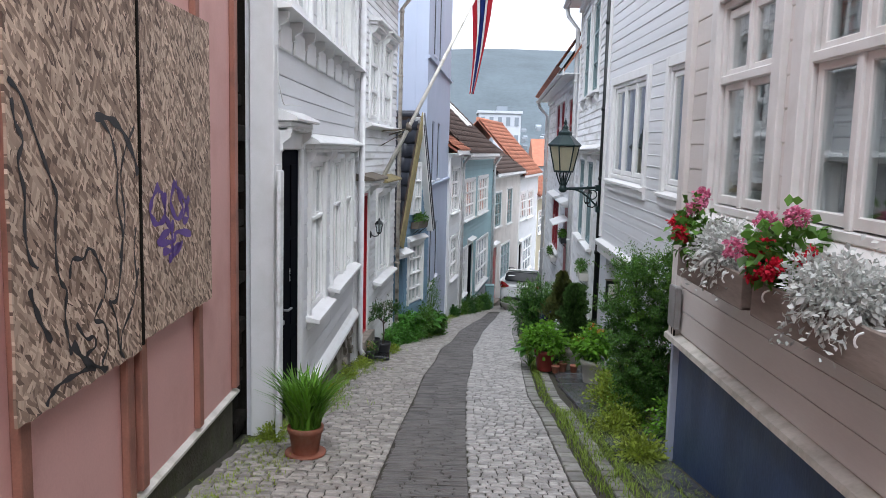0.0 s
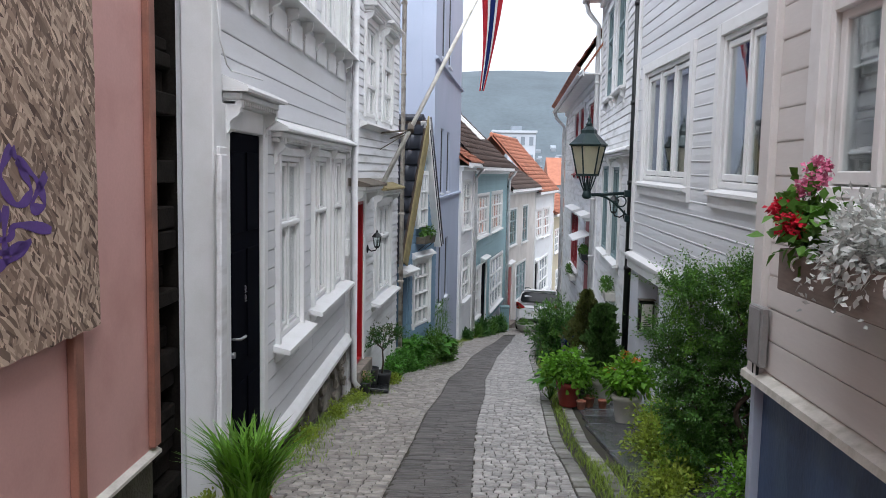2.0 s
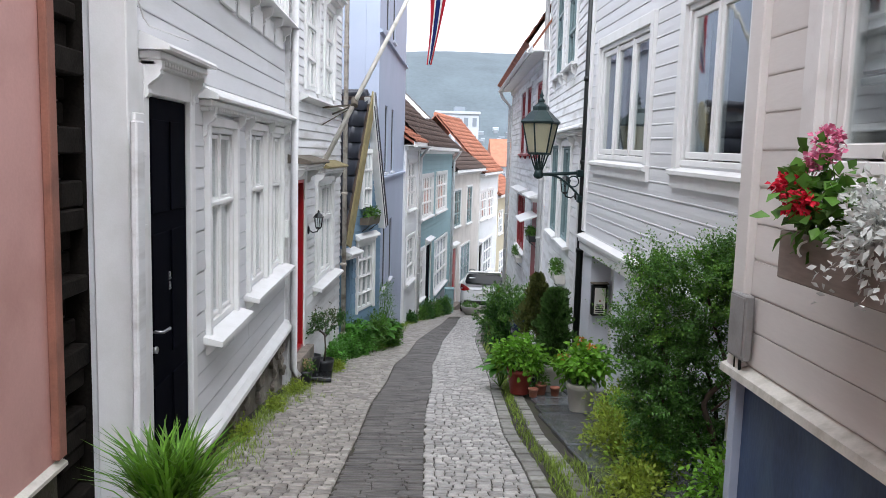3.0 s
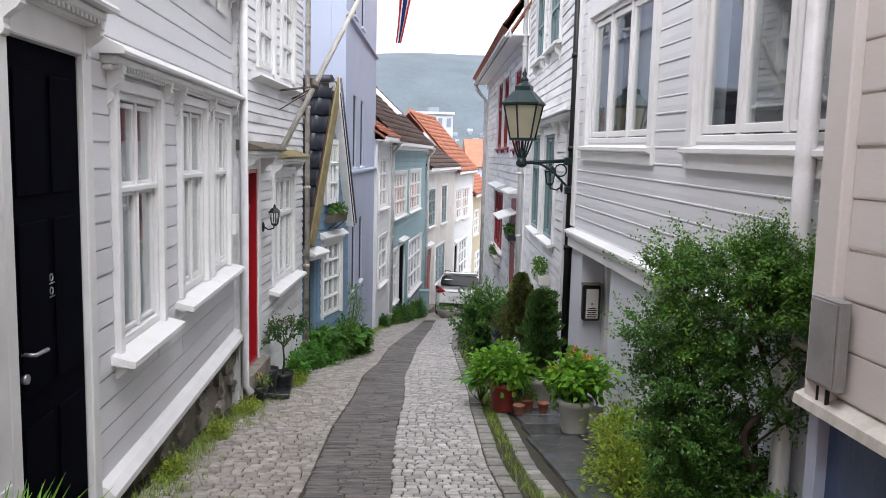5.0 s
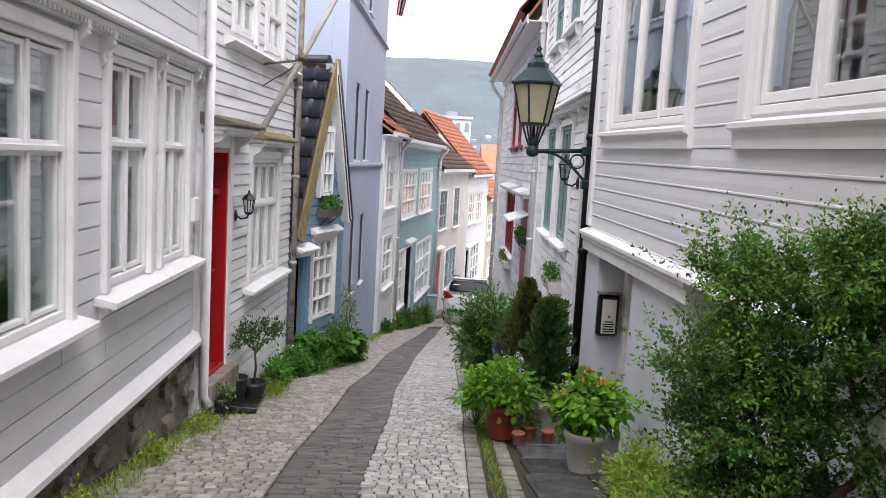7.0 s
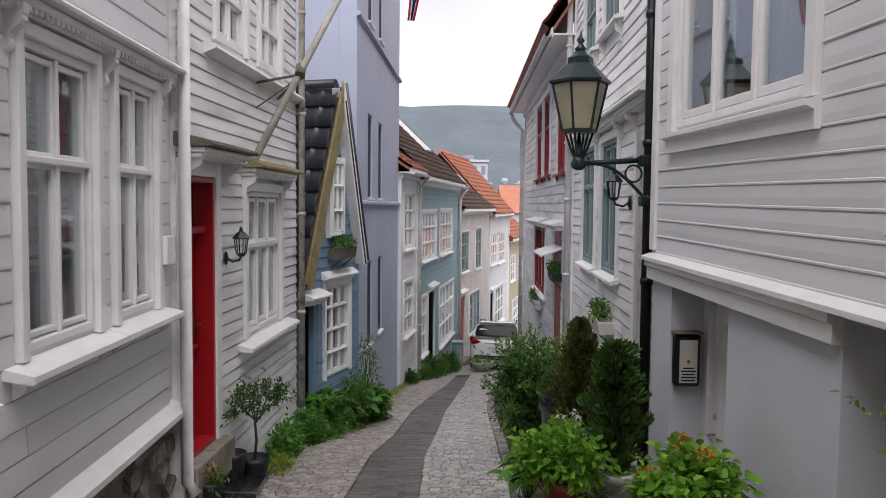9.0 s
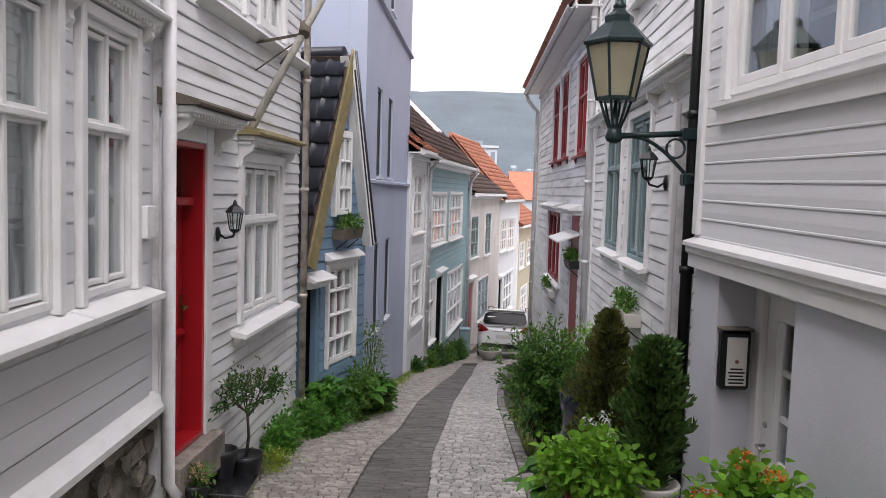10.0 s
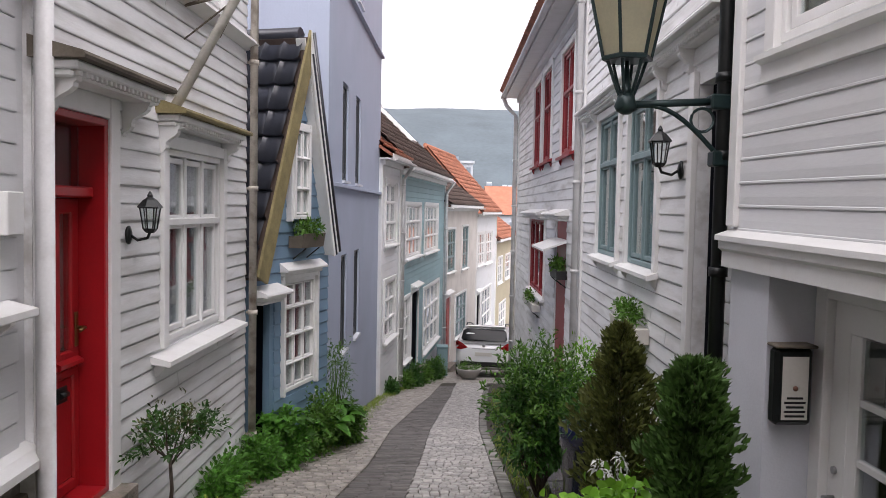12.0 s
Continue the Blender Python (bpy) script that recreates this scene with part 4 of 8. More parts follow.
# ---- white house with the red door ----
def house_b():
    a = (-1.456, 12.75)
    b = (a[0] + 0.0742 * 4.1, a[1] + 4.1)
    L = 4.1
    h = thing("house", "weathered white clapboard house with a recessed red door", "house", facade(a, b))
    low, ups = (1.83, 3.2, -0.90, 0.60), [(0.95, 1.80, 1.98, 3.35), (2.35, 3.2, 1.98, 3.35)]
    door = (0.10, 0.84, -1.70, 0.70)
    w = wall(h, 0, L, -2.62, 4.75, [low, door] + ups, WORN)
    k = 0.1
    holes = [(o[0] - k, o[1] + k, o[2] - 0.05, o[3] + k) for o in [low] + ups] + [(-0.1, 1.02, -3, 0.95), (1.7, 3.4, 0.6, 0.85), (0.7, L, 1.74, 1.92)]
    clad(w, 0.0, L - 0.02, -2.4, 4.65, holes, 0.122, WORN)
    window(h, *low, cols=3, split=0.62, casing=0.1, curtain="full")
    for o in ups:
        window(h, *o, cols=2, rows=[0.33, 0.66], casing=0.1)
        hood(h, o[0] - 0.12, o[1] + 0.12, o[3] + 0.22, 0.22, (o[0] - 0.05, o[1] + 0.05))
    sill(h, 1.55, 3.62, -0.98, 0.16)
    hood(h, 1.68, 3.42, 0.86, 0.24, (1.75, 3.3), top=MOSSY, label="mossy board hood over the window")
    hood(h, 0.0, 1.25, 0.95, 0.30, (0.10, 1.1), top=WEATHERED, label="weathered dark board hood over the door")
    bm = bmesh.new()
    add_profile(bm, [(0.0, 1.90), (-0.13, 1.86), (-0.14, 1.83), (-0.02, 1.78), (0.0, 1.78)], 0.6, L)
    part("shelf", bm, TRIM, h)
    bm = bmesh.new()
    add_box(bm, 0.0, 0.098, -0.05, -0.001, -2.0, 0.84, 0.006)
    add_box(bm, 0.842, 0.98, -0.05, -0.001, -2.0, 0.84, 0.006)
    add_box(bm, 0.10, 0.84, -0.045, -0.001, 0.705, 0.84, 0.006)
    part("casing", bm, TRIM, h, "white door casing")
    # red double door in its frame
    bm = bmesh.new()
    add_ring(bm, 0.10, 0.84, -1.70, 0.70, 0.045, -0.03, 0.19)
    fr = part("door_frame", bm, RED, h, "red door frame with a glazed transom")
    box_part("transom", (0.145, 0.795, 0.04, 0.19, 0.20, 0.27), RED, fr, c=0.012)
    p = box_part("pane", (0.145, 0.795, 0.14, 0.146, 0.27, 0.655), GLASS, fr, c=0)
    p.visible_shadow = False
    for x0, x1 in ((0.148, 0.467), (0.473, 0.792)):
        bm = bmesh.new()
        s0, s1 = x0 + 0.095, x1 - 0.095
        add_ring(bm, x0, x1, -0.85, 0.195, 0.095, 0.14, 0.19, 0.012)
        d = part("door", bm, RED, h, "red panelled door leaf with a tall glass strip")
        bm = bmesh.new()
        add_ring(bm, x0, x1, -1.65, -0.852, 0.075, 0.14, 0.19, 0.012)
        part("lower_frame", bm, RED, d)
        box_part("door_panel", (x0 + 0.07, x1 - 0.07, 0.152, 0.18, -1.58, -0.92), RED, d, c=0.012)
        p = box_part("pane", (s0, s1, 0.16, 0.166, -0.755, 0.10), GLASS, d, c=0)
        p.visible_shadow = False
        bm = bmesh.new()
        add_profile(bm, [(0.14, -0.80), (0.10, -0.82), (0.10, -0.845), (0.14, -0.87)], x0 + 0.02, x1 - 0.02)
        part("weather_bar", bm, RED, d)
    box_part("blind", (0.15, 0.79, 0.20, 0.204, -1.6, 0.64), CURTAIN, h, "pale blind behind the door glass", c=0)
    bm = bmesh.new()
    add_box(bm, 0.50, 0.62, 0.125, 0.14, -1.06, -0.96, 0.006)
    add_tube(bm, [(0.52, 0.12, -1.01), (0.60, 0.12, -1.01)], 0.02, 8)
    part("letter_slot", bm, IRON, d, "black iron letter slot")
    bm = bmesh.new()
    add_tube(bm, [(0.75, 0.14, -0.62), (0.75, 0.08, -0.62), (0.67, 0.075, -0.63)], 0.012, 8)
    part("door_handle", bm, BRASS, d, "worn brass lever handle")
    box_part("handle_plate", (0.73, 0.77, 0.13, 0.14, -0.74, -0.52), BRASS, d, c=0.006)
    box_part("doorstep", (0.02, 1.0, -0.16, 0.28, -2.0, -1.702), STONE, h, "stone doorstep")
    bm = bmesh.new()
    add_box(bm, 0.0, L, 0.02, 0.4, -3.4, -2.622)
    part("foundation", bm, GREYWALL, h, "whitewashed foundation")
    shell(h, L, 4.5, -1.7, 4.75, WHITE)
    roof(h, L, 4.85, 4.9, 2.2, BROWNTILE, over=0.3)
    downpipe(h, [(4.05, -0.36, 4.75), (4.05, -0.3, 4.55), (4.05, -0.1, 4.3), (4.05, -0.1, -2.5)], RUSTPIPE, r=0.042, label="rust-stained cream downpipe")
    return h


house_red_door = house_b()


# ---- little blue gabled house ----
def blue_house():
    a = (-1.12, 17.04)
    b = (a[0] + 0.308 * 2.2, a[1] + 0.951 * 2.2)
    L = 2.02
    h = thing("house", "small blue clapboard house with a steep black-tiled gable", "house", facade(a, b))
    low, up, door = (0.74, 1.62, -2.05, -0.70), (0.86, 1.30, 0.02, 1.12), (0.02, 0.42, -2.5, -0.90)
    apex_u, apex_z, eave_z = 1.12, 2.06, -0.45
    w = wall(h, 0, L, -2.6, eave_z, [low, door], BLUECLAD)
    # gable triangle
    bm = bmesh.new()
    add_box(bm, up[1], L * 0.72, 0, 0.2, eave_z + 0.001, 0.3)
    prof = [(0.05, eave_z + 0.001), (L - 0.02, eave_z + 0.001), (apex_u, apex_z)]
    for y0, y1 in ((0.005, 0.195),):
        f = [bm.verts.new((u, y0, z)) for u, z in prof]
        g = [bm.verts.new((u, y1, z)) for u, z in prof]
        bm.faces.new(f), bm.faces.new(g[::-1])
        for i in range(3):
            bm.faces.new((f[i], f[(i + 1) % 3], g[(i + 1) % 3], g[i]))
    gable = part("gable", bm, BLUECLAD, h)
    k = 0.08
    clad(w, 0.0, L, -2.55, eave_z - 0.05, [(o[0] - k, o[1] + k, o[2] - 0.05, o[3] + k) for o in (low, door)], 0.15, BLUECLAD)
    z = eave_z
    while z < apex_z - 0.15:
        s = (z + 0.15 - eave_z) / (apex_z - eave_z)
        u0, u1 = 0.05 + (apex_u - 0.05) * s, L - (L - apex_u) * s
        if u1 - u0 > 0.1:
            for p, q in holes_split(u0, u1, z, 0.15, [(up[0] - k, up[1] + k, up[2] - 0.05, up[3] + k)]):
                ob = new("clapboard", board_mesh(0.15, BLUECLAD))
                ob.parent = gable
                ob.matrix_basis = pose(p, 0.003, z) @ Matrix.Diagonal((q - p, 1, 1, 1))
        z += 0.15
    window(h, *low, cols=3, rows=[0.25, 0.5, 0.75], casing=0.05, sash=0.016, mull=0.010, curtain=False)
    window(h, *up, cols=2, rows=[0.33, 0.66], casing=0.05, sash=0.018, mull=0.010, deep=-0.06, casing_out=0.075, curtain=False)
    hood(h, 0.66, 1.72, -0.58, 0.12, (), dent=False)
    hood(h, -0.02, 0.52, -0.80, 0.22, (), dent=False)
    box_part("door", (0.02, 0.42, 0.08, 0.13, -2.5, -0.9), BLACKDOOR, h, "black plank door")
    box_part("doorstep", (-0.02, 0.5, -0.2, 0.2, -2.9, -2.52), STONE, h, "stone doorstep")
    bm = bmesh.new()
    add_box(bm, 0, L, 0.02, 0.35, -3.6, -2.602)
    part("foundation", bm, STONE, h)
    # roof slopes
    for side, (eu, ez), over in (("near", (-0.10, -0.60), 0.12), ("far", (2.02, -0.42), 0.13)):
        bm = bmesh.new()
        d = Vector((apex_u - eu, 0, apex_z + 0.14 - ez))
        up_n = Vector((-d.z, 0, d.x)).normalized()
        if up_n.z < 0:
            up_n = -up_n
        c = [Vector((eu, -over, ez)), Vector((apex_u, -over, apex_z + 0.14)), Vector((apex_u, 4.2, apex_z + 0.14)), Vector((eu, 4.2, ez))]
        top = [bm.verts.new(p) for p in c]
        bot = [bm.verts.new(p - up_n * 0.10) for p in c]
        bm.faces.new(top), bm.faces.new(bot[::-1])
        for i in range(4):
            bm.faces.new((top[i], top[(i + 1) % 4], bot[(i + 1) % 4], bot[i]))
        r = part("roof_slope", bm, BROWNTILE, h)
        # bargeboard on the front edge
        bm = bmesh.new()
        wdt = 0.20 if side == "near" else 0.15
        q = [c[0] - up_n * wdt, c[1] - Vector((0, 0, wdt * 2.2)), c[1] + up_n * 0.0 + Vector((0, 0, 0.08)), c[0] + up_n * 0.03]
        f = [bm.verts.new(p + Vector((0, -0.035, 0))) for p in q]
        g = [bm.verts.new(p + Vector((0, -0.002, 0))) for p in q]
        bm.faces.new(f), bm.faces.new(g[::-1])
        for i in range(4):
            bm.faces.new((f[i], f[(i + 1) % 4], g[(i + 1) % 4], g[i]))
        part("bargeboard", bm, MOSSY if side == "near" else TRIM, h, "mossy ochre bargeboard" if side == "near" else "white bargeboard with a black edge")
        if side == "far":
            bm = bmesh.new()
            add_tube(bm, [c[0] + up_n * 0.03 + Vector((0, -0.03, 0)), c[1] + up_n * 0.03 + Vector((0.02, -0.03, 0.05))], 0.028, 8)
            part("verge_strip", bm, BLACKTILE, h)
            bm = bmesh.new()
            add_tube(bm, [c[0] - up_n * 0.085 + Vector((0, -0.04, 0)), c[1] - Vector((-0.02, 0.04, 0.2))], 0.014, 6)
            part("verge_groove", bm, BLACKTILE, h, "dark line along the bargeboard")
            bm = bmesh.new()
            q = [p - up_n * 0.104 for p in (c[0], c[1])]
            v = [bm.verts.new(p + Vector((0, y, 0)) - up_n * k) for k in (0.0, 0.02) for p, y in ((q[0], 0.003), (q[1], 0.003), (q[1], 0.125), (q[0], 0.125))]
            for f4 in ((0, 1, 2, 3), (4, 5, 6, 7), (0, 1, 5, 4), (1, 2, 6, 5), (2, 3, 7, 6), (3, 0, 4, 7)):
                bm.faces.new([v[i] for i in f4])
            part("soffit", bm, TRIM, h, "white boarded soffit of the gable")
        else:
            # single black tiles on the slope that shows
            dn = d.normalized()
            rows = 9
            step = d.length / rows
            tb = bmesh.new()
            for s0, s1, hh in ((0, 1.06, 0),):
                g0 = []
                for e, lift in ((0.0, 0.055), (step * 1.08, 0.010)):
                    g0.append([tb.verts.new((e, x * 0.25, lift + 0.034 * max(0, math.cos(x * 2 * math.pi)) ** 2.5)) for x in [i / 8 for i in range(9)]])
                for i in range(8):
                    tb.faces.new((g0[0][i], g0[0][i + 1], g0[1][i + 1], g0[1][i])).smooth = True
                lip = [tb.verts.new((0.0, x * 0.25, -0.01)) for x in [i / 8 for i in range(9)]]
                for i in range(8):
                    tb.faces.new((lip[i], lip[i + 1], g0[0][i + 1], g0[0][i]))
            bmesh.ops.recalc_face_normals(tb, faces=tb.faces)
            me = bpy.data.meshes.new("roof_tile")
            tb.to_mesh(me)
            tb.free()
            me.materials.append(BLACKTILE)
            basis = Matrix((
                (dn.x, 0, up_n.x, 0), (0, 1, 0, 0), (dn.z, 0, up_n.z, 0), (0, 0, 0, 1)))
            for j in range(rows):
                for i in range(16):
                    ob = new("roof_tile", me)
                    ob.parent = r
                    p = c[0] + dn * (j * step) + Vector((0, 0.03 + i * 0.25, 0))
                    ob.matrix_basis = Matrix.Translation(p) @ basis
    bm = bmesh.new()
    add_tube(bm, [(apex_u, -0.02, apex_z + 0.17), (apex_u, 4.2, apex_z + 0.17)], 0.09, 10)
    part("ridge_tile", bm, BLACKTILE, h)
    shell(h, L, 4.0, -2.5, eave_z, BLUECLAD)
    return h


blue = blue_house()


# ---- grey-blue tower block ----
def tower():
    a, b = (-0.61, 20.04), (-0.10, 27.4)
    L = dist2(a, b)
    h = thing("building", "tall grey-blue rendered building with narrow window slits", "building", facade(a, b))
    slits = []
    for z0, z1 in ((-2.25, -0.62), (0.62, 2.22), (3.95, 5.9)):
        slits += [(1.40, 2.05, z0, z1), (3.0, 3.7, z0, z1)]
    wall(h, 0, L, -5.2, 8.6, slits, TOWERBLUE, 0.3)
    for o in slits:
        window(h, *o, cols=1, split=None, casing=0, frame_mat=SLITFRAME, deep=0.07, sash=0.07, curtain=False, label="narrow window in a shallow reveal, slit shade in its frame")
        bm = bmesh.new()
        add_profile(bm, [(0.1, o[2] + 0.02), (-0.05, o[2] - 0.01), (-0.05, o[2] - 0.05), (0.1, o[2] - 0.05)], o[0] - 0.03, o[1] + 0.03)
        part("sill", bm, GREYWALL, h)
    bm = bmesh.new()
    for z in (0.50, 3.72):
        add_profile(bm, [(0.0, z + 0.06), (-0.07, z + 0.04), (-0.07, z - 0.01), (0.0, z - 0.03)], -0.05, L + 0.03)
    part("string_course", bm, TOWERBLUE, h, "pale projecting string course")
    bm = bmesh.new()
    add_box(bm, 0, 0.3, 0.302, 6, -5.2, 8.6)
    add_box(bm, L - 0.3, L, 0.302, 6, -5.2, 8.6)
    add_box(bm, 0, L, 6.002, 6.3, -5.2, 8.6)
    add_box(bm, -0.1, L + 0.1, -0.12, 6.4, 8.602, 8.8, 0.02)
    part("side_wall", bm, TOWERBLUE, h)
    # Darkened lining stands for the unlit rooms of the tower.
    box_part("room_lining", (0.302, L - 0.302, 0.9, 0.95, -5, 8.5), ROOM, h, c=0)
    return h


tower_block = tower()


# ---- far houses on the left ----
def simple_house(name_label, a, b, z0, eave, material, windows, doors, rise, roof_mat, depth=5.0, board=None, trim_mat=None, over=0.3, door_mat=None, frame_mat=None, cat="house", base=0.0):
    L = dist2(a, b)
    h = thing("house", name_label, cat, facade(a, b))
    holes = [w[:4] for w in windows] + [d[:4] for d in doors]
    w = wall(h, 0, L, z0, eave, holes, material)
    if board:
        k = 0.08
        clad(w, 0, L, z0 + base, eave - 0.15, [(o[0] - k, o[1] + k, o[2] - 0.05, o[3] + k) for o in holes], board, material)
    for o in windows:
        window(h, *o[:4], cols=o[4], rows=o[5] if len(o) > 5 else [0.34, 0.67], frame_mat=frame_mat, casing=0.09, sash=0.03, mull=0.018, curtain=(o[2] > -1.5), label="divided-pane window of the house")
        sill(h, o[0] - 0.1, o[1] + 0.1, o[2] - 0.03, 0.12)
    for o in doors:
        d = box_part("door", (o[0], o[1], 0.02, 0.07, o[2], o[3]), o[4], h, o[5])
        bm = bmesh.new()
        for s0, s1 in ((0.06, 0.42), (0.48, 0.94)):
            for t0, t1 in ((0.12, 0.46), (0.54, 0.88)):
                dz, du = o[3] - o[2], o[1] - o[0]
                add_box(bm, o[0] + du * t0, o[0] + du * t1, 0.006, 0.019, o[2] + dz * s0, o[2] + dz * s1, 0.01)
        part("door_panel", bm, o[4], d)
        bm = bmesh.new()
        add_box(bm, o[0] - 0.1, o[0], -0.05, -0.001, o[2], o[3] + 0.1, 0.006)
        add_box(bm, o[1], o[1] + 0.1, -0.05, -0.001, o[2], o[3] + 0.1, 0.006)
        add_box(bm, o[0], o[1], -0.048, -0.001, o[3], o[3] + 0.1, 0.006)
        part("casing", bm, trim_mat or TRIM, h)
        hood(h, o[0] - 0.1, o[1] + 0.1, o[3] + 0.2, 0.2, (), dent=False)
        box_part("doorstep", (o[0] - 0.1, o[1] + 0.1, -0.3, 0.3, o[2] - 1.4, o[2] - 0.002), STONE, h)
    bm = bmesh.new()
    add_box(bm, 0, L, 0.03, 0.4, z0 - 3, z0 - 0.002)
    part("foundation", bm, GREYWALL, h)
    shell(h, L, depth, z0, eave, material)
    roof(h, L, eave + 0.1, depth + 0.4, rise, roof_mat, over=over)
    bm = bmesh.new()
    add_box(bm, -0.02, 0.1, -0.05, -0.001, z0, eave - 0.1, 0.006)
    add_box(bm, L - 0.1, L + 0.02, -0.05, -0.001, z0, eave - 0.1, 0.006)
    part("corner_board", bm, trim_mat or TRIM, h)
    return h


def far_left():
    a = (0.36, 29.9)
    c = simple_house("narrow white house with tall windows and a clay-tiled roof", (-0.07, 27.2), a, -4.6, 1.35, WHITE,
                     [(0.55, 2.1, -0.72, 0.82, 2), (0.55, 2.1, -3.12, -1.66, 2)], [], 2.0, REDTILE, board=0.17)
    downpipe(c, [(2.68, -0.35, 1.3), (2.68, -0.12, 0.95), (2.68, -0.12, -4.7)], r=0.05)
    t = simple_house("grey-teal clapboard house with white window frames and a dark roof", a, (2.03, 39.5), -4.95, 1.25, TEAL,
                     [(0.85, 3.6, -1.25, 0.28, 4), (4.5, 7.7, -1.28, 0.30, 4), (0.7, 1.75, -4.2, -2.4, 2), (4.5, 8.3, -4.6, -2.5, 4)],
                     [(2.1, 3.35, -4.75, -2.38, BLACKDOOR, "black door in a white casing")], 2.85, BROWNTILE, board=0.17)
    downpipe(t, [(9.6, -0.4, 1.2), (9.6, -0.12, 0.8), (9.6, -0.12, -6.3)], r=0.06)
    on_roof = Matrix.Translation((0, -0.3, 1.35)) @ pose(0, 0, 0, math.degrees(math.atan2(2.85, 3.0)), 0, 0)
    bm = bmesh.new()
    add_ring(bm, 6.9, 7.9, 1.7, 3.65, 0.10, -0.16, -0.06)
    sk = part("skylight", bm, TRIM, t, "long pale roof window")
    sk.matrix_basis = on_roof @ pose(0, 0, 0, -90, 0, 0)
    p = box_part("pane", (7.0, 7.8, -0.115, -0.105, 1.8, 3.55), CARGLASS, sk, c=0)
    simple_house("beige rendered house with a red door and tall windows", (2.03, 39.5), (4.1, 48.0), -6.4, 0.25, BEIGE,
                 [(0.7, 2.5, -2.4, -0.66, 2), (4.3, 5.9, -2.5, -0.6, 2), (2.8, 5.6, -5.4, -3.6, 3)],
                 [(0.4, 1.65, -6.2, -3.45, RED, "red door")], 2.2, BROWNTILE, frame_mat=GREENGREY)
    simple_house("off-white rendered house with a dark door", (4.1, 48.0), (6.0, 56.0), -7.6, -0.05, WHITE,
                 [(0.4, 2.9, -2.7, -1.05, 3), (3.4, 6.2, -2.8, -1.05, 3), (2.3, 6.0, -6.3, -4.15, 3)],
                 [(0.3, 1.4, -7.0, -4.2, BLACKDOOR, "dark door")], 3.3, REDTILE)
    simple_house("pale yellow house with a clay-tiled roof", (6.0, 56.0), (8.6, 66.0), -9.0, -1.7, CREAM,
                 [(1.0, 3.0, -4.4, -2.8, 2), (4.5, 7.0, -4.4, -2.8, 2), (2.0, 5.0, -7.6, -5.8, 3)], [], 2.2, REDTILE)


far_left()


# ---- cream house with the flower boxes ----
def house_r1():
    a, b = (1.93, 6.45), (1.93, -6.0)
    L = 12.45
    h = thing("house", "cream clapboard house with a dark blue plinth and divided windows", "house", facade(a, b))
    wins = [(0.70, 1.70, 1.08, 2.50), (2.10, 3.15, 1.08, 2.50), (3.6, 4.65, 1.08, 2.50), (5.4, 6.4, 1.08, 2.5)]
    w = wall(h, 0, L, 0.02, 5.6, wins, WARM)
    k = 0.13
    clad(w, 0.12, L, 0.06, 5.5, [(o[0] - k, o[1] + k, o[2] - 0.1, o[3] + k) for o in wins], 0.185, WARM)
    for o in wins:
        window(h, *o, cols=2, split=0.63, casing=0.13, frame_mat=GREYTRIM, casing_mat=GREYTRIM, sash=0.06, curtain="blind", label="cream-painted casement window with top lights")
        sill(h, o[0] - 0.13, o[1] + 0.13, o[2] - 0.04, 0.09, GREYTRIM)
    bm = bmesh.new()
    add_box(bm, -0.03, 0.12, -0.055, 0.2, 0.02, 5.5, 0.008)
    part("corner_board", bm, WARM, h, "cream corner board")
    bm = bmesh.new()
    add_profile(bm, [(0.0, 0.06), (-0.075, 0.03), (-0.08, -0.01), (0.0, -0.02)], -0.06, L)
    part("drip_board", bm, POLE, h, "worn cream drip board above the plinth")
    bm = bmesh.new()
    add_box(bm, 0.0, L, 0.03, 0.35, -2.2, 0.018)
    part("plinth", bm, NAVY, h, "dark blue painted plinth with scuffs")
    box_part("plinth_post", (-0.04, 0.03, -0.02, 0.3, -1.5, 0.0), TOWERBLUE, h, c=0.005)
    shell(h, L, 4.5, 0.0, 5.6, WARM)
    roof(h, L, 5.7, 4.9, 2.3, REDTILE)
    return h


r1 = house_r1()


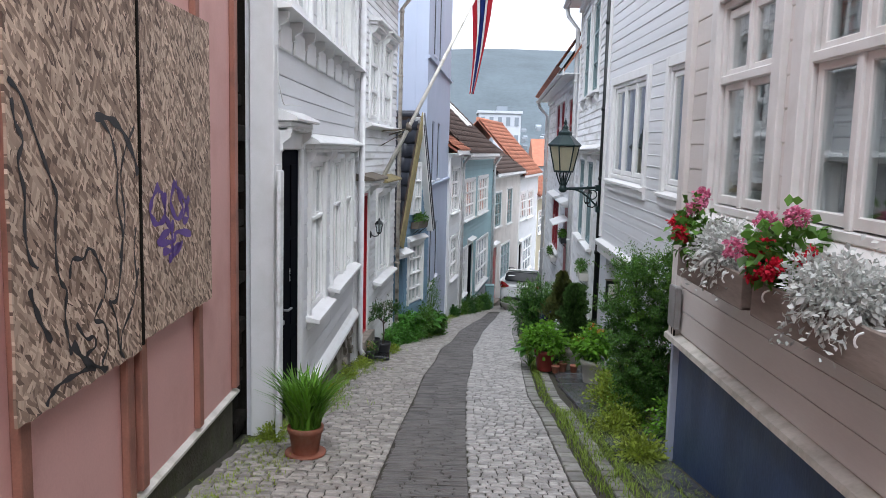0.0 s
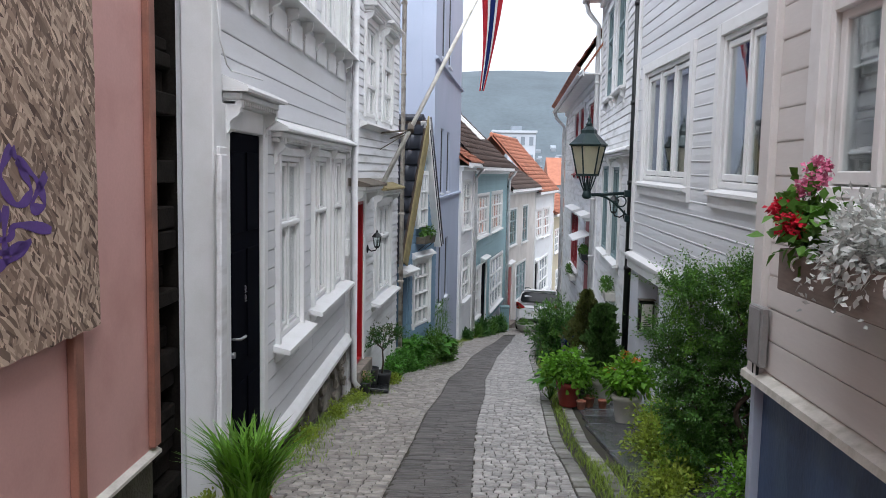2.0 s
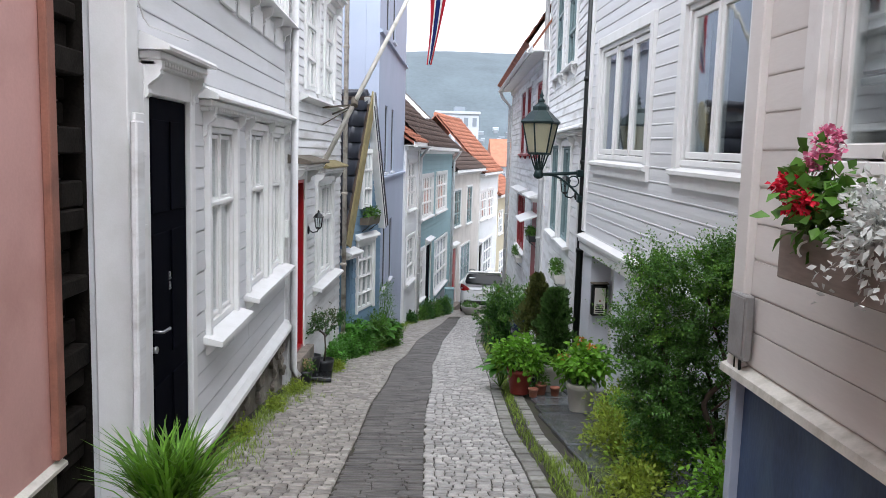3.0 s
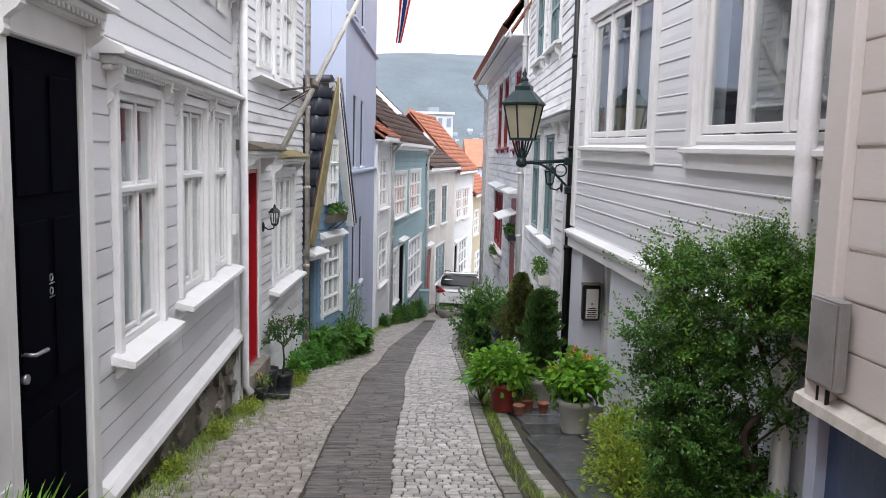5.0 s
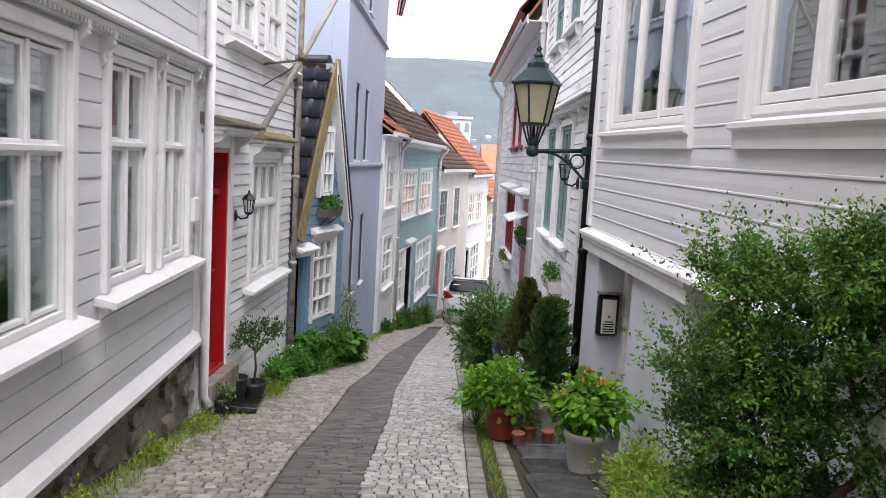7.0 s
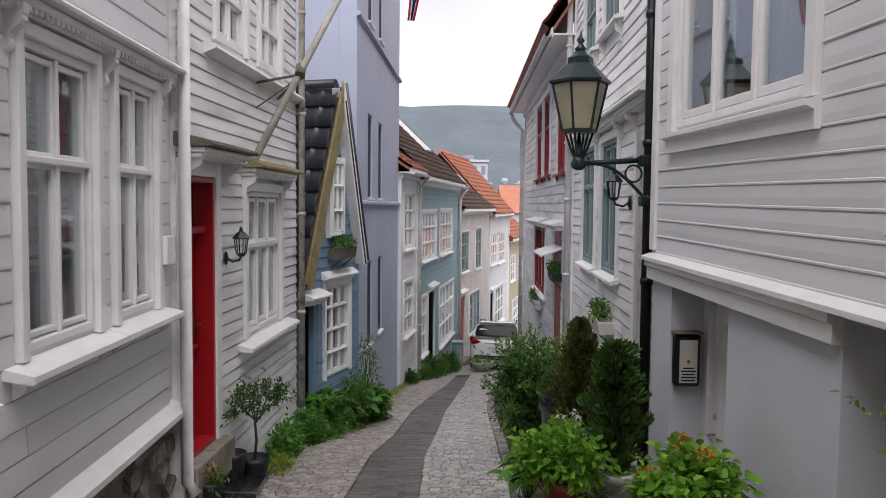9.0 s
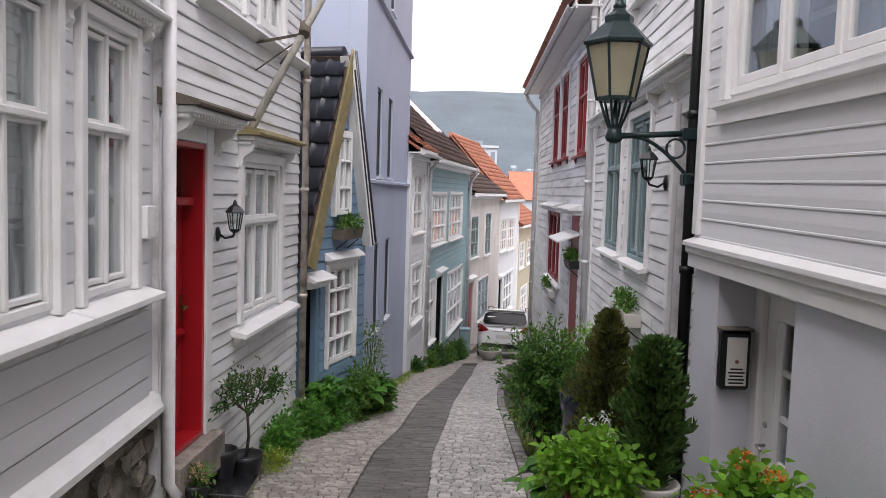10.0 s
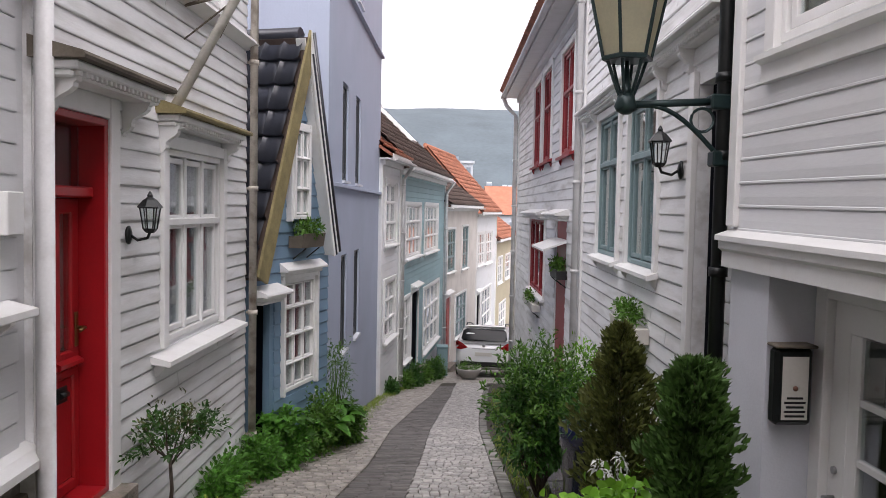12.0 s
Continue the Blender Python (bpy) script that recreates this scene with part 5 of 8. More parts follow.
# ---- white house with the sunken entrance ----
def house_r2():
    a, b = (2.58, 13.27), (2.58, 6.47)
    L = dist2(a, b)
    h = thing("house", "white clapboard house over a grey basement with recessed entrance", "house", facade(a, b) @ pose(0, 0, 0, 0, 0.75, 0))
    u = lambda y: 13.27 - y
    wins = [(u(12.72), u(10.52), 1.12, 2.52), (u(9.48), u(7.45), 1.12, 2.52)]
    w = wall(h, 0, L, 0.02, 5.6, wins, WHITE)
    k = 0.12
    clad(w, 0.1, L, 0.07, 5.5, [(o[0] - k, o[1] + k, o[2] - 0.20, o[3] + k) for o in wins], 0.142, BEAD)
    window(h, *wins[0], cols=3, split=None, casing=0.12, sash=0.06, label="wide white three-light window")
    window(h, *wins[1], cols=3, split=None, casing=0.12, sash=0.06, curtain=False, label="wide white three-light window without curtains")
    for o in wins:
        bm = bmesh.new()
        add_profile(bm, [(0.0, o[2] - 0.02), (-0.10, o[2] - 0.05), (-0.10, o[2] - 0.08), (-0.055, o[2] - 0.10), (-0.055, o[2] - 0.20), (0.0, o[2] - 0.20)], o[0] - 0.14, o[1] + 0.14)
        part("sill", bm, TRIM, h)
    bm = bmesh.new()
    e = u(10.11)
    add_profile(bm, [(0.0, 0.085), (-0.10, 0.05), (-0.11, 0.045), (-0.11, 0.015), (0.0, 0.0)], -0.02, L)
    part("drip_board", bm, TRIM, h, "white sloping drip board")
    bm = bmesh.new()
    add_profile(bm, [(0.0, 0.0), (-0.085, 0.012), (-0.085, -0.035), (-0.06, -0.055), (-0.06, -0.15), (0.0, -0.155)], -0.02, e)
    part("belt_board", bm, TRIM, h, "white moulded belt board")
    bm = bmesh.new()
    add_box(bm, -0.02, 0.1, -0.045, -0.001, 0.10, 5.5, 0.008)
    part("corner_board", bm, TRIM, h)
    # basement wall with the recess
    d0, d1 = u(12.75), u(11.55)
    base = wall(h, 0, L, -2.6, 0.018, [(d0, d1, -2.6, -0.145), (e, u(9.0), -2.6, -0.02)], GREYWALL, 0.33, "basement_wall")
    bm = bmesh.new()
    add_box(bm, d0 - 0.2, d0 - 0.001, 0.331, 0.6, -2.6, 0.0)
    add_box(bm, d1 + 0.001, d1 + 0.2, 0.331, 0.6, -2.6, 0.0)
    part("recess_wall", bm, GREYWALL, h)
    bm = bmesh.new()
    add_box(bm, d0, d0 + 0.12, 0.27, 0.36, -2.1, -0.15, 0.006)
    add_box(bm, d1 - 0.10, d1, 0.27, 0.36, -2.1, -0.15, 0.006)
    add_box(bm, d0 + 0.12, d1 - 0.10, 0.27, 0.36, -0.27, -0.15, 0.006)
    part("casing", bm, TRIM, h)
    # second recess, behind the shrub
    s1 = u(9.0)
    bm = bmesh.new()
    add_box(bm, e - 0.2, e - 0.001, 0.331, 0.6, -2.4, 0.0)
    add_box(bm, s1 + 0.001, s1 + 0.2, 0.331, 0.6, -2.4, 0.0)
    part("recess_wall", bm, GREYWALL, h)
    bm = bmesh.new()
    add_box(bm, e, e + 0.10, 0.26, 0.36, -2.2, -0.03, 0.006)
    add_box(bm, s1 - 0.10, s1, 0.26, 0.36, -2.2, -0.03, 0.006)
    part("casing", bm, TRIM, h)
    box_part("door", (e + 0.102, s1 - 0.102, 0.30, 0.36, -2.2, -0.03), TRIM, h, "plain white basement door", c=0.006)
    e0, e1 = d0 + 0.125, d1 - 0.105
    bm = bmesh.new()
    add_ring(bm, e0, e1, -2.08, -0.275, 0.16, 0.32, 0.37)
    d = part("door", bm, TRIM, h, "white glazed door set back in its recess")
    box_part("stile", (e0 + 0.16, e0 + 0.26, 0.32, 0.37, -1.92, -0.435), TRIM, d, c=0.005)
    box_part("door_panel", (e0 + 0.26, e1 - 0.16, 0.325, 0.365, -1.92, -1.40), TRIM, d, c=0.008)
    for z in (-0.78, -1.1):
        box_part("glazing_bar", (e0 + 0.26, e1 - 0.16, 0.325, 0.365, z - 0.02, z + 0.02), TRIM, d, c=0.004)
    p = box_part("pane", (e0 + 0.26, e1 - 0.16, 0.34, 0.346, -1.40, -0.45), GLASS, d, c=0)
    p.visible_shadow = False
    bm = bmesh.new()
    add_tube(bm, [(e0 + 0.07, 0.32, -1.35), (e0 + 0.07, 0.26, -1.35), (e0 + 0.16, 0.255, -1.36)], 0.011, 8)
    add_tube(bm, [(e0 + 0.07, 0.325, -1.2), (e0 + 0.07, 0.305, -1.2)], 0.022, 10)
    part("door_handle", bm, STEEL, d, "steel lever handle")
    shell(h, L, 4.5, -2.6, 5.6, WHITE)
    roof(h, L, 5.7, 4.9, 2.3, REDTILE)
    downpipe(h, [(u(7.72), -0.10, 5.5), (u(7.72), -0.10, -0.9), (u(7.72), -0.16, -1.05)], r=0.055)
    return h


r2 = house_r2()


# ---- further houses on the right ----
def house_r3():
    a, b = (3.14, 19.9), (2.68, 13.46)
    L = dist2(a, b)
    h = thing("house", "white clapboard house with grey-green window frames", "house", facade(a, b))
    lows = [(1.35, 2.65, -0.35, 1.33), (3.2, 4.42, -0.35, 1.30)]
    ups = [(1.35, 2.55, 2.70, 4.45), (3.2, 4.4, 2.70, 4.45)]
    door = (5.55, 6.2, -2.0, 1.15)
    w = wall(h, 0, L, -2.9, 5.0, lows + ups + [door], WORN)
    k = 0.1
    clad(w, 0.08, L, -2.4, 4.9, [(o[0] - k, o[1] + k, o[2] - 0.06, o[3] + k) for o in lows + ups + [door]] + [(0, L, 1.42, 1.60)], 0.142, WORN)
    for o in lows:
        window(h, *o, cols=2, split=0.66, frame_mat=GREENGREY, casing=0.1, curtain=False, label="grey-green casement window in a white casing")
        sill(h, o[0] - 0.14, o[1] + 0.14, o[2] - 0.03, 0.12)
    for o in ups:
        window(h, *o, cols=2, rows=[0.33, 0.66], frame_mat=GREENGREY, casing=0.1, label="grey-green casement window in a white casing")
        sill(h, o[0] - 0.14, o[1] + 0.14, o[2] - 0.03, 0.12)
    hood(h, 0.2, L - 0.05, 1.55, 0.20, (1.2, 2.8, 3.05, 4.6, 5.4), top=TRIM)
    bm = bmesh.new()
    for o in ups:
        for q in (o[0], o[1]):
            bracket(bm, q, 2.60, 0.10, 0.25, 0.05)
    part("bracket", bm, TRIM, h)
    box_part("door", (5.55, 6.2, 0.1, 0.15, -2.0, 1.15), BLACKDOOR, h, "dark panelled door")
    bm = bmesh.new()
    add_box(bm, 5.43, 5.549, -0.05, -0.001, -2.0, 1.25, 0.006)
    add_box(bm, 6.201, 6.32, -0.05, -0.001, -2.0, 1.25, 0.006)
    add_box(bm, -0.03, 0.08, -0.05, -0.001, -2.9, 4.9, 0.006)
    part("casing", bm, TRIM, h)
    shell(h, L, 4.5, -2.9, 5.0, WHITE)
    roof(h, L, 5.1, 4.9, 2.3, REDTILE, over=0.35)
    downpipe(h, [(0.02, -0.42, 5.0), (0.02, -0.36, 4.75), (0.02, -0.12, 4.45), (0.02, -0.12, -3.0)], r=0.05)
    return h


r3 = house_r3()


def house_r4():
    a, b = (3.75, 31.0), (3.14, 19.93)
    L = dist2(a, b)
    h = thing("house", "white clapboard house with dark red window frames and a clay-tiled roof", "house", facade(a, b))
    wins = [(4.2, 5.6, 1.2, 3.0, 1), (6.0, 7.35, 1.2, 3.0, 1), (8.75, 10.15, 1.15, 2.9, 2), (3.9, 6.7, -1.6, -0.02, 3)]
    door = (8.3, 9.5, -2.9, 0.0)
    ops = [o[:4] for o in wins] + [door]
    w = wall(h, 0, L, -4.6, 3.4, ops, WHITE)
    k = 0.1
    clad(w, 0.08, L, -4.5, 3.3, [(o[0] - k, o[1] + k, o[2] - 0.06, o[3] + k) for o in ops], 0.18, WORN)
    for o in wins:
        window(h, *o[:4], cols=max(2, o[4]), rows=[0.6], frame_mat=REDWOOD, casing=0.1, label="dark red casement window in a white casing")
        sill(h, o[0] - 0.12, o[1] + 0.12, o[2] - 0.03, 0.10, REDWOOD if o[2] > 0 else None)
    hood(h, 3.7, 6.9, 0.12, 0.25, (), dent=False)
    hood(h, 8.0, 9.8, 0.12, 0.25, (), dent=False)
    bm = bmesh.new()
    add_profile(bm, [(0.0, -0.30), (-0.42, -0.46), (-0.42, -0.49), (0.0, -0.34)], 8.0, 9.7)
    part("canopy", bm, TRIM, h, "white board canopy")
    box_part("door", (8.3, 9.5, 0.01, 0.06, -2.9, 0.0), REDWOOD, h, "dark red plank door")
    bm = bmesh.new()
    add_box(bm, -0.03, 0.1, -0.05, -0.001, -4.6, 3.3, 0.006)
    add_box(bm, L - 0.1, L, -0.05, -0.001, -4.6, 3.3, 0.006)
    part("corner_board", bm, TRIM, h)
    shell(h, L, 4.5, -4.6, 3.4, WHITE)
    roof(h, L, 3.5, 4.9, 4.3, REDTILE, over=0.42, lip=0.14)
    downpipe(h, [(0.0, -0.5, 3.4), (0.0, -0.4, 3.15), (0.0, -0.12, 2.85), (0.0, -0.12, -5)], r=0.06)
    return h


r4 = house_r4()
simple_house("plain white house further down the lane", (6.6, 44.0), (4.7, 31.05), -7.0, 2.2, WHITE,
             [(2.0, 4.0, -0.8, 0.9, 2), (6.0, 8.0, -0.8, 0.9, 2), (9.5, 11.5, -0.8, 0.9, 2), (2.0, 4.5, -4.2, -2.4, 2), (7.0, 9.0, -4.2, -2.4, 2)], [], 2.2, REDTILE, board=0.18)


# ---- street lamp ----
def street_lamp():
    px, py = 2.57, 13.46
    lamp = thing("street_lamp", "dark green iron lantern on a bracket from a black post", "street lamp", pose(px, py, 0))
    bm = bmesh.new()
    add_tube(bm, [(0, 0, -2.3), (0, 0, 5.2)], 0.048, 14)
    for z in (-0.2, 0.55, 1.05, 2.2, 3.6):
        add_tube(bm, [(0, 0, z - 0.03), (0, 0, z + 0.03)], 0.06, 14)
    part("post", bm, IRON, lamp, "black iron post")
    lx = 1.93 - px
    bm = bmesh.new()
    add_tube(bm, [(0, 0, 0.90), (lx, 0, 0.86)], 0.024, 10)
    pts = [(-0.02, 0, 0.52)]
    for i in range(9):
        s = i / 8
        pts.append((-0.03 + (lx * 0.72) * s, 0, 0.55 + 0.31 * math.sin(s * math.pi / 2)))
    add_tube(bm, pts, 0.016, 8)
    ring = [(-0.14 + 0.075 * math.cos(i * math.pi / 8), 0, 0.775 + 0.075 * math.sin(i * math.pi / 8)) for i in range(17)]
    add_tube(bm, ring, 0.010, 6, caps=False)
    add_box(bm, -0.10, 0.03, -0.055, 0.055, 0.84, 0.94, 0.012)
    add_box(bm, -0.08, 0.03, -0.055, 0.055, 0.48, 0.58, 0.012)
    part("arm", bm, VERDIGRIS, lamp)
    bm = bmesh.new()
    add_lathe(bm, [(0.025, 0.80), (0.06, 0.82), (0.075, 0.85), (0.06, 0.89), (0.05, 0.93)], 12, lx)
    add_lathe(bm, [(0.05, 0.925), (0.03, 0.96), (0.012, 1.135)], 10, lx)
    add_lathe(bm, [(0.15, 1.135), (0.165, 1.14), (0.165, 1.16), (0.15, 1.17)], 6, lx, smooth=False)
    cage = part("cage", bm, VERDIGRIS, lamp)
    bm = bmesh.new()
    for k in range(6):
        a = k * math.pi / 3
        add_tube(bm, [(lx + 0.045 * math.cos(a), 0.045 * math.sin(a), 0.92), (lx + 0.085 * math.cos(a), 0.085 * math.sin(a), 1.02), (lx + 0.125 * math.cos(a), 0.125 * math.sin(a), 1.14)], 0.011, 6)
    part("rod", bm, VERDIGRIS, cage)
    bm = bmesh.new()
    for k in range(6):
        a = k * math.pi / 3
        add_tube(bm, [(lx + 0.155 * math.cos(a), 0.155 * math.sin(a), 1.16), (lx + 0.245 * math.cos(a), 0.245 * math.sin(a), 1.57)], 0.012, 6)
    part("glazing_bar", bm, VERDIGRIS, cage)
    for k in range(6):
        a, b = k * math.pi / 3, (k + 1) * math.pi / 3
        bm = bmesh.new()
        q = [(lx + r * math.cos(t), r * math.sin(t), z) for r, z, t in ((0.15, 1.16, a), (0.15, 1.16, b), (0.24, 1.57, b), (0.24, 1.57, a))]
        bm.faces.new([bm.verts.new(p) for p in q])
        r = bmesh.ops.solidify(bm, geom=bm.faces[:], thickness=0.004)
        part("pane", bm, MILK, lamp, "milky yellowish pane")
    bm = bmesh.new()
    add_lathe(bm, [(0.23, 1.56), (0.275, 1.575), (0.28, 1.595), (0.25, 1.62), (0.15, 1.72), (0.115, 1.75), (0.115, 1.80), (0.06, 1.84), (0.05, 1.86)], 6, lx, smooth=False)
    cap = part("cap", bm, VERDIGRIS, lamp)
    bm = bmesh.new()
    add_lathe(bm, [(0.035, 1.85), (0.055, 1.88), (0.03, 1.91), (0.02, 1.93), (0.035, 1.955), (0.015, 1.985), (0.004, 2.04)], 12, lx)
    part("finial", bm, VERDIGRIS, cap)
    return lamp


lamp = street_lamp()


# ---- plants ----
def leaf_mesh(name, P, D, N, S, W, material, parent=None, label="", bend=0.0, fine=False):
    """Many leaves as one mesh: places, directions, normals, lengths and widths. fine: curved leaves with a midrib."""
    P, D, N = (np.asarray(a, float) for a in (P, D, N))
    S, W = np.asarray(S, float)[:, None], np.asarray(W, float)[:, None]
    D = D / (np.linalg.norm(D, axis=1)[:, None] + 1e-9)
    B = np.cross(D, N)
    B = B / (np.linalg.norm(B, axis=1)[:, None] + 1e-9)
    N = np.cross(B, D)
    if fine:
        rows = [(0.0, 0.10), (0.3, 0.85), (0.6, 0.9), (0.85, 0.45), (1.0, 0.02)]
    else:
        rows = [(0.0, 0.12), (0.5, 1.0), (1.0, 0.05)]
    n, k = len(P), len(rows)
    V = np.zeros((n, k, 3, 3))
    for i, (s, w) in enumerate(rows):
        mid = P + D * S * s - np.array([0, 0, 1.0]) * (bend * S * s * s)
        V[:, i, 1] = mid
        V[:, i, 0] = mid - B * W * w * 0.5 + N * W * w * 0.16
        V[:, i, 2] = mid + B * W * w * 0.5 + N * W * w * 0.16
    V = V.reshape(-1, 3)
    f = []
    for i in range(k - 1):
        for j in (0, 1):
            f.append((i * 3 + j, i * 3 + j + 1, i * 3 + j + 4, i * 3 + j + 3))
    F = (np.arange(n)[:, None, None] * (k * 3) + np.array(f)[None]).reshape(-1, 4)
    me = bpy.data.meshes.new(name)
    me.from_pydata([tuple(v) for v in V], [], [tuple(int(i) for i in q) for q in F])
    me.polygons.foreach_set("use_smooth", [True] * len(me.polygons))
    me.materials.append(material)
    ob = new(name, me)
    ob.parent = parent
    return tagged(ob, label)


def crown(rng, c, r, clumps, per, spread, hollow=0.55):
    """Places and directions of leaves in uneven clumps through an egg-shaped crown."""
    c, r = np.array(c, float), np.array(r, float)
    q = rng.normal(size=(clumps, 3))
    q /= np.linalg.norm(q, axis=1)[:, None]
    q *= (hollow + (1 - hollow) * rng.random(clumps) ** 0.6)[:, None] * (0.78 + 0.4 * rng.random(clumps))[:, None]
    cc = c + q * r
    k = rng.integers(0, clumps, clumps * per)
    off = rng.normal(size=(clumps * per, 3)) * spread
    P = cc[k] + off
    D = (P - c) / r + rng.normal(size=P.shape) * 0.7
    D[:, 2] += 0.15
    N = rng.normal(size=P.shape) * 0.5 + np.array([0, 0, 1.0])
    return P, D, N, cc


def leafy(name, rng, c, r, clumps, per, spread, size, width, material, parent, label="", hollow=0.55, bend=0.15, fine=False):
    P, D, N, cc = crown(rng, c, r, clumps, per, spread, hollow)
    n = len(P)
    leaf_mesh(name, P, D, N, size * (0.7 + 0.6 * rng.random(n)), width * (0.7 + 0.6 * rng.random(n)), material, parent, label, bend, fine)
    return cc


def sprays(name, rng, lobes, n, per, twig, size, width, material, parent, label="", tilt=0.55, hollow=0.3, spread=0.016):
    """Leaves set along many short twigs that point out and up from uneven lobes (x, y, z, rx, ry, rz)."""
    P, D, N = [], [], []
    for lobe in lobes:
        c, r = np.array(lobe[:3]), np.array(lobe[3:])
        q = rng.normal(size=(n, 3))
        q /= np.linalg.norm(q, axis=1)[:, None]
        q *= (hollow + (1 - hollow) * rng.random(n) ** 0.5)[:, None] * (0.75 + 0.4 * rng.random(n))[:, None]
        d = q + rng.normal(size=(n, 3)) * 0.35
        d[:, 2] += tilt
        d /= np.linalg.norm(d, axis=1)[:, None]
        s = rng.random((n, per))
        L = twig * (0.6 + 0.8 * rng.random(n))
        pts = (c + q * r)[:, None] + d[:, None] * (s * L[:, None])[:, :, None] + rng.normal(size=(n, per, 3)) * spread
        P.append(pts.reshape(-1, 3))
        dd = np.repeat(d, per, 0) * 0.7 + rng.normal(size=(n * per, 3)) * 0.6
        D.append(dd)
        N.append(np.repeat(d, per, 0) * 0.6 + rng.normal(size=(n * per, 3)) * 0.4 + np.array([0, 0, 0.6]))
    P, D, N = (np.concatenate(a) for a in (P, D, N))
    k = len(P)
    return leaf_mesh(name, P, D, N, size * (0.65 + 0.7 * rng.random(k)), width * (0.7 + 0.6 * rng.random(k)), material, parent, label, 0.1)


def blades(name, rng, P, height, width, lean, material, parent=None, label=""):
    """Grass blades that arch outwards."""
    P = np.asarray(P, float)
    n = len(P)
    a = rng.random(n) * 2 * math.pi
    out = np.stack([np.cos(a), np.sin(a), np.zeros(n)], 1) * (lean * (0.3 + rng.random(n)))[:, None]
    h = height * (0.6 + 0.6 * rng.random(n))
    B = np.stack([-np.sin(a), np.cos(a), np.zeros(n)], 1)
    V = np.zeros((n, 4, 2, 3))
    for i, (s, w) in enumerate(((0, 0.7), (0.4, 1.0), (0.75, 0.7), (1.0, 0.05))):
        mid = P + out * (s ** 1.8) + np.array([0, 0, 1.0]) * (h * (s - 0.32 * lean / max(height, 0.01) * s ** 3))[:, None]
        V[:, i, 0], V[:, i, 1] = mid - B * width * w / 2, mid + B * width * w / 2
    F = (np.arange(n)[:, None, None] * 8 + np.array([(0, 1, 3, 2), (2, 3, 5, 4), (4, 5, 7, 6)])[None]).reshape(-1, 4)
    me = bpy.data.meshes.new(name)
    me.from_pydata([tuple(v) for v in V.reshape(-1, 3)], [], [tuple(int(i) for i in q) for q in F])
    me.materials.append(material)
    ob = new(name, me)
    ob.parent = parent
    return tagged(ob, label)


def pot_part(parent, r, h, material, z=0.0, label="", taper=0.72, rim=True):
    bm = bmesh.new()
    prof = [(r * taper, z), (r * taper + 0.004, z + 0.01), (r * 0.97, z + h * 0.80)]
    prof += [(r * 1.05, z + h * 0.81), (r * 1.07, z + h * 0.98), (r * 1.04, z + h), (r * 0.92, z + h), (r * 0.88, z + h * 0.9), (0.01, z + h * 0.88)] if rim else [(r, z + h), (r * 0.93, z + h), (r * 0.9, z + h * 0.9), (0.01, z + h * 0.88)]
    add_lathe(bm, prof, 24)
    return part("pot", bm, material, parent, label)


def shoots(parent, rng, base, tips, r=0.006, material=None, name="stem"):
    bm = bmesh.new()
    for t in tips:
        b, t = Vector(base), Vector(t)
        m = (b + t) / 2 + Vector(rng.normal(size=3) * 0.03)
        add_tube(bm, [b, m, t], r, 5, r * 0.5)
    return part(name, bm, material or BARK, parent)


def at_ground(x, y, up=0.0):
    return pose(x, y, ground_z(y) + up)


def sedge_pot():
    rng = np.random.default_rng(1)
    t = thing("potted_plant", "terracotta pot of arching bright green sedge on the setts", "potted plant", at_ground(-1.03, 6.18, 0.012))
    pot_part(t, 0.135, 0.235, TERRACOTTA, label="terracotta pot")
    bm = bmesh.new()
    add_lathe(bm, [(0.12, 0.0), (0.16, 0.004), (0.165, 0.022), (0.15, 0.022), (0.02, 0.012)], 24)
    part("saucer", bm, TERRACOTTA, t)
    a, r = rng.random(460) * 6.28, 0.11 * np.sqrt(rng.random(460))
    P = np.stack([r * np.cos(a), r * np.sin(a), np.full(460, 0.2)], 1)
    blades("foliage", rng, P, 0.50, 0.020, 0.29, SEDGE, t, "long arching green blades")


WETSLATE = mat("black_wet_slate", (0.022, 0.024, 0.026), 0.2, 0.3, 3, 60, 0.3)


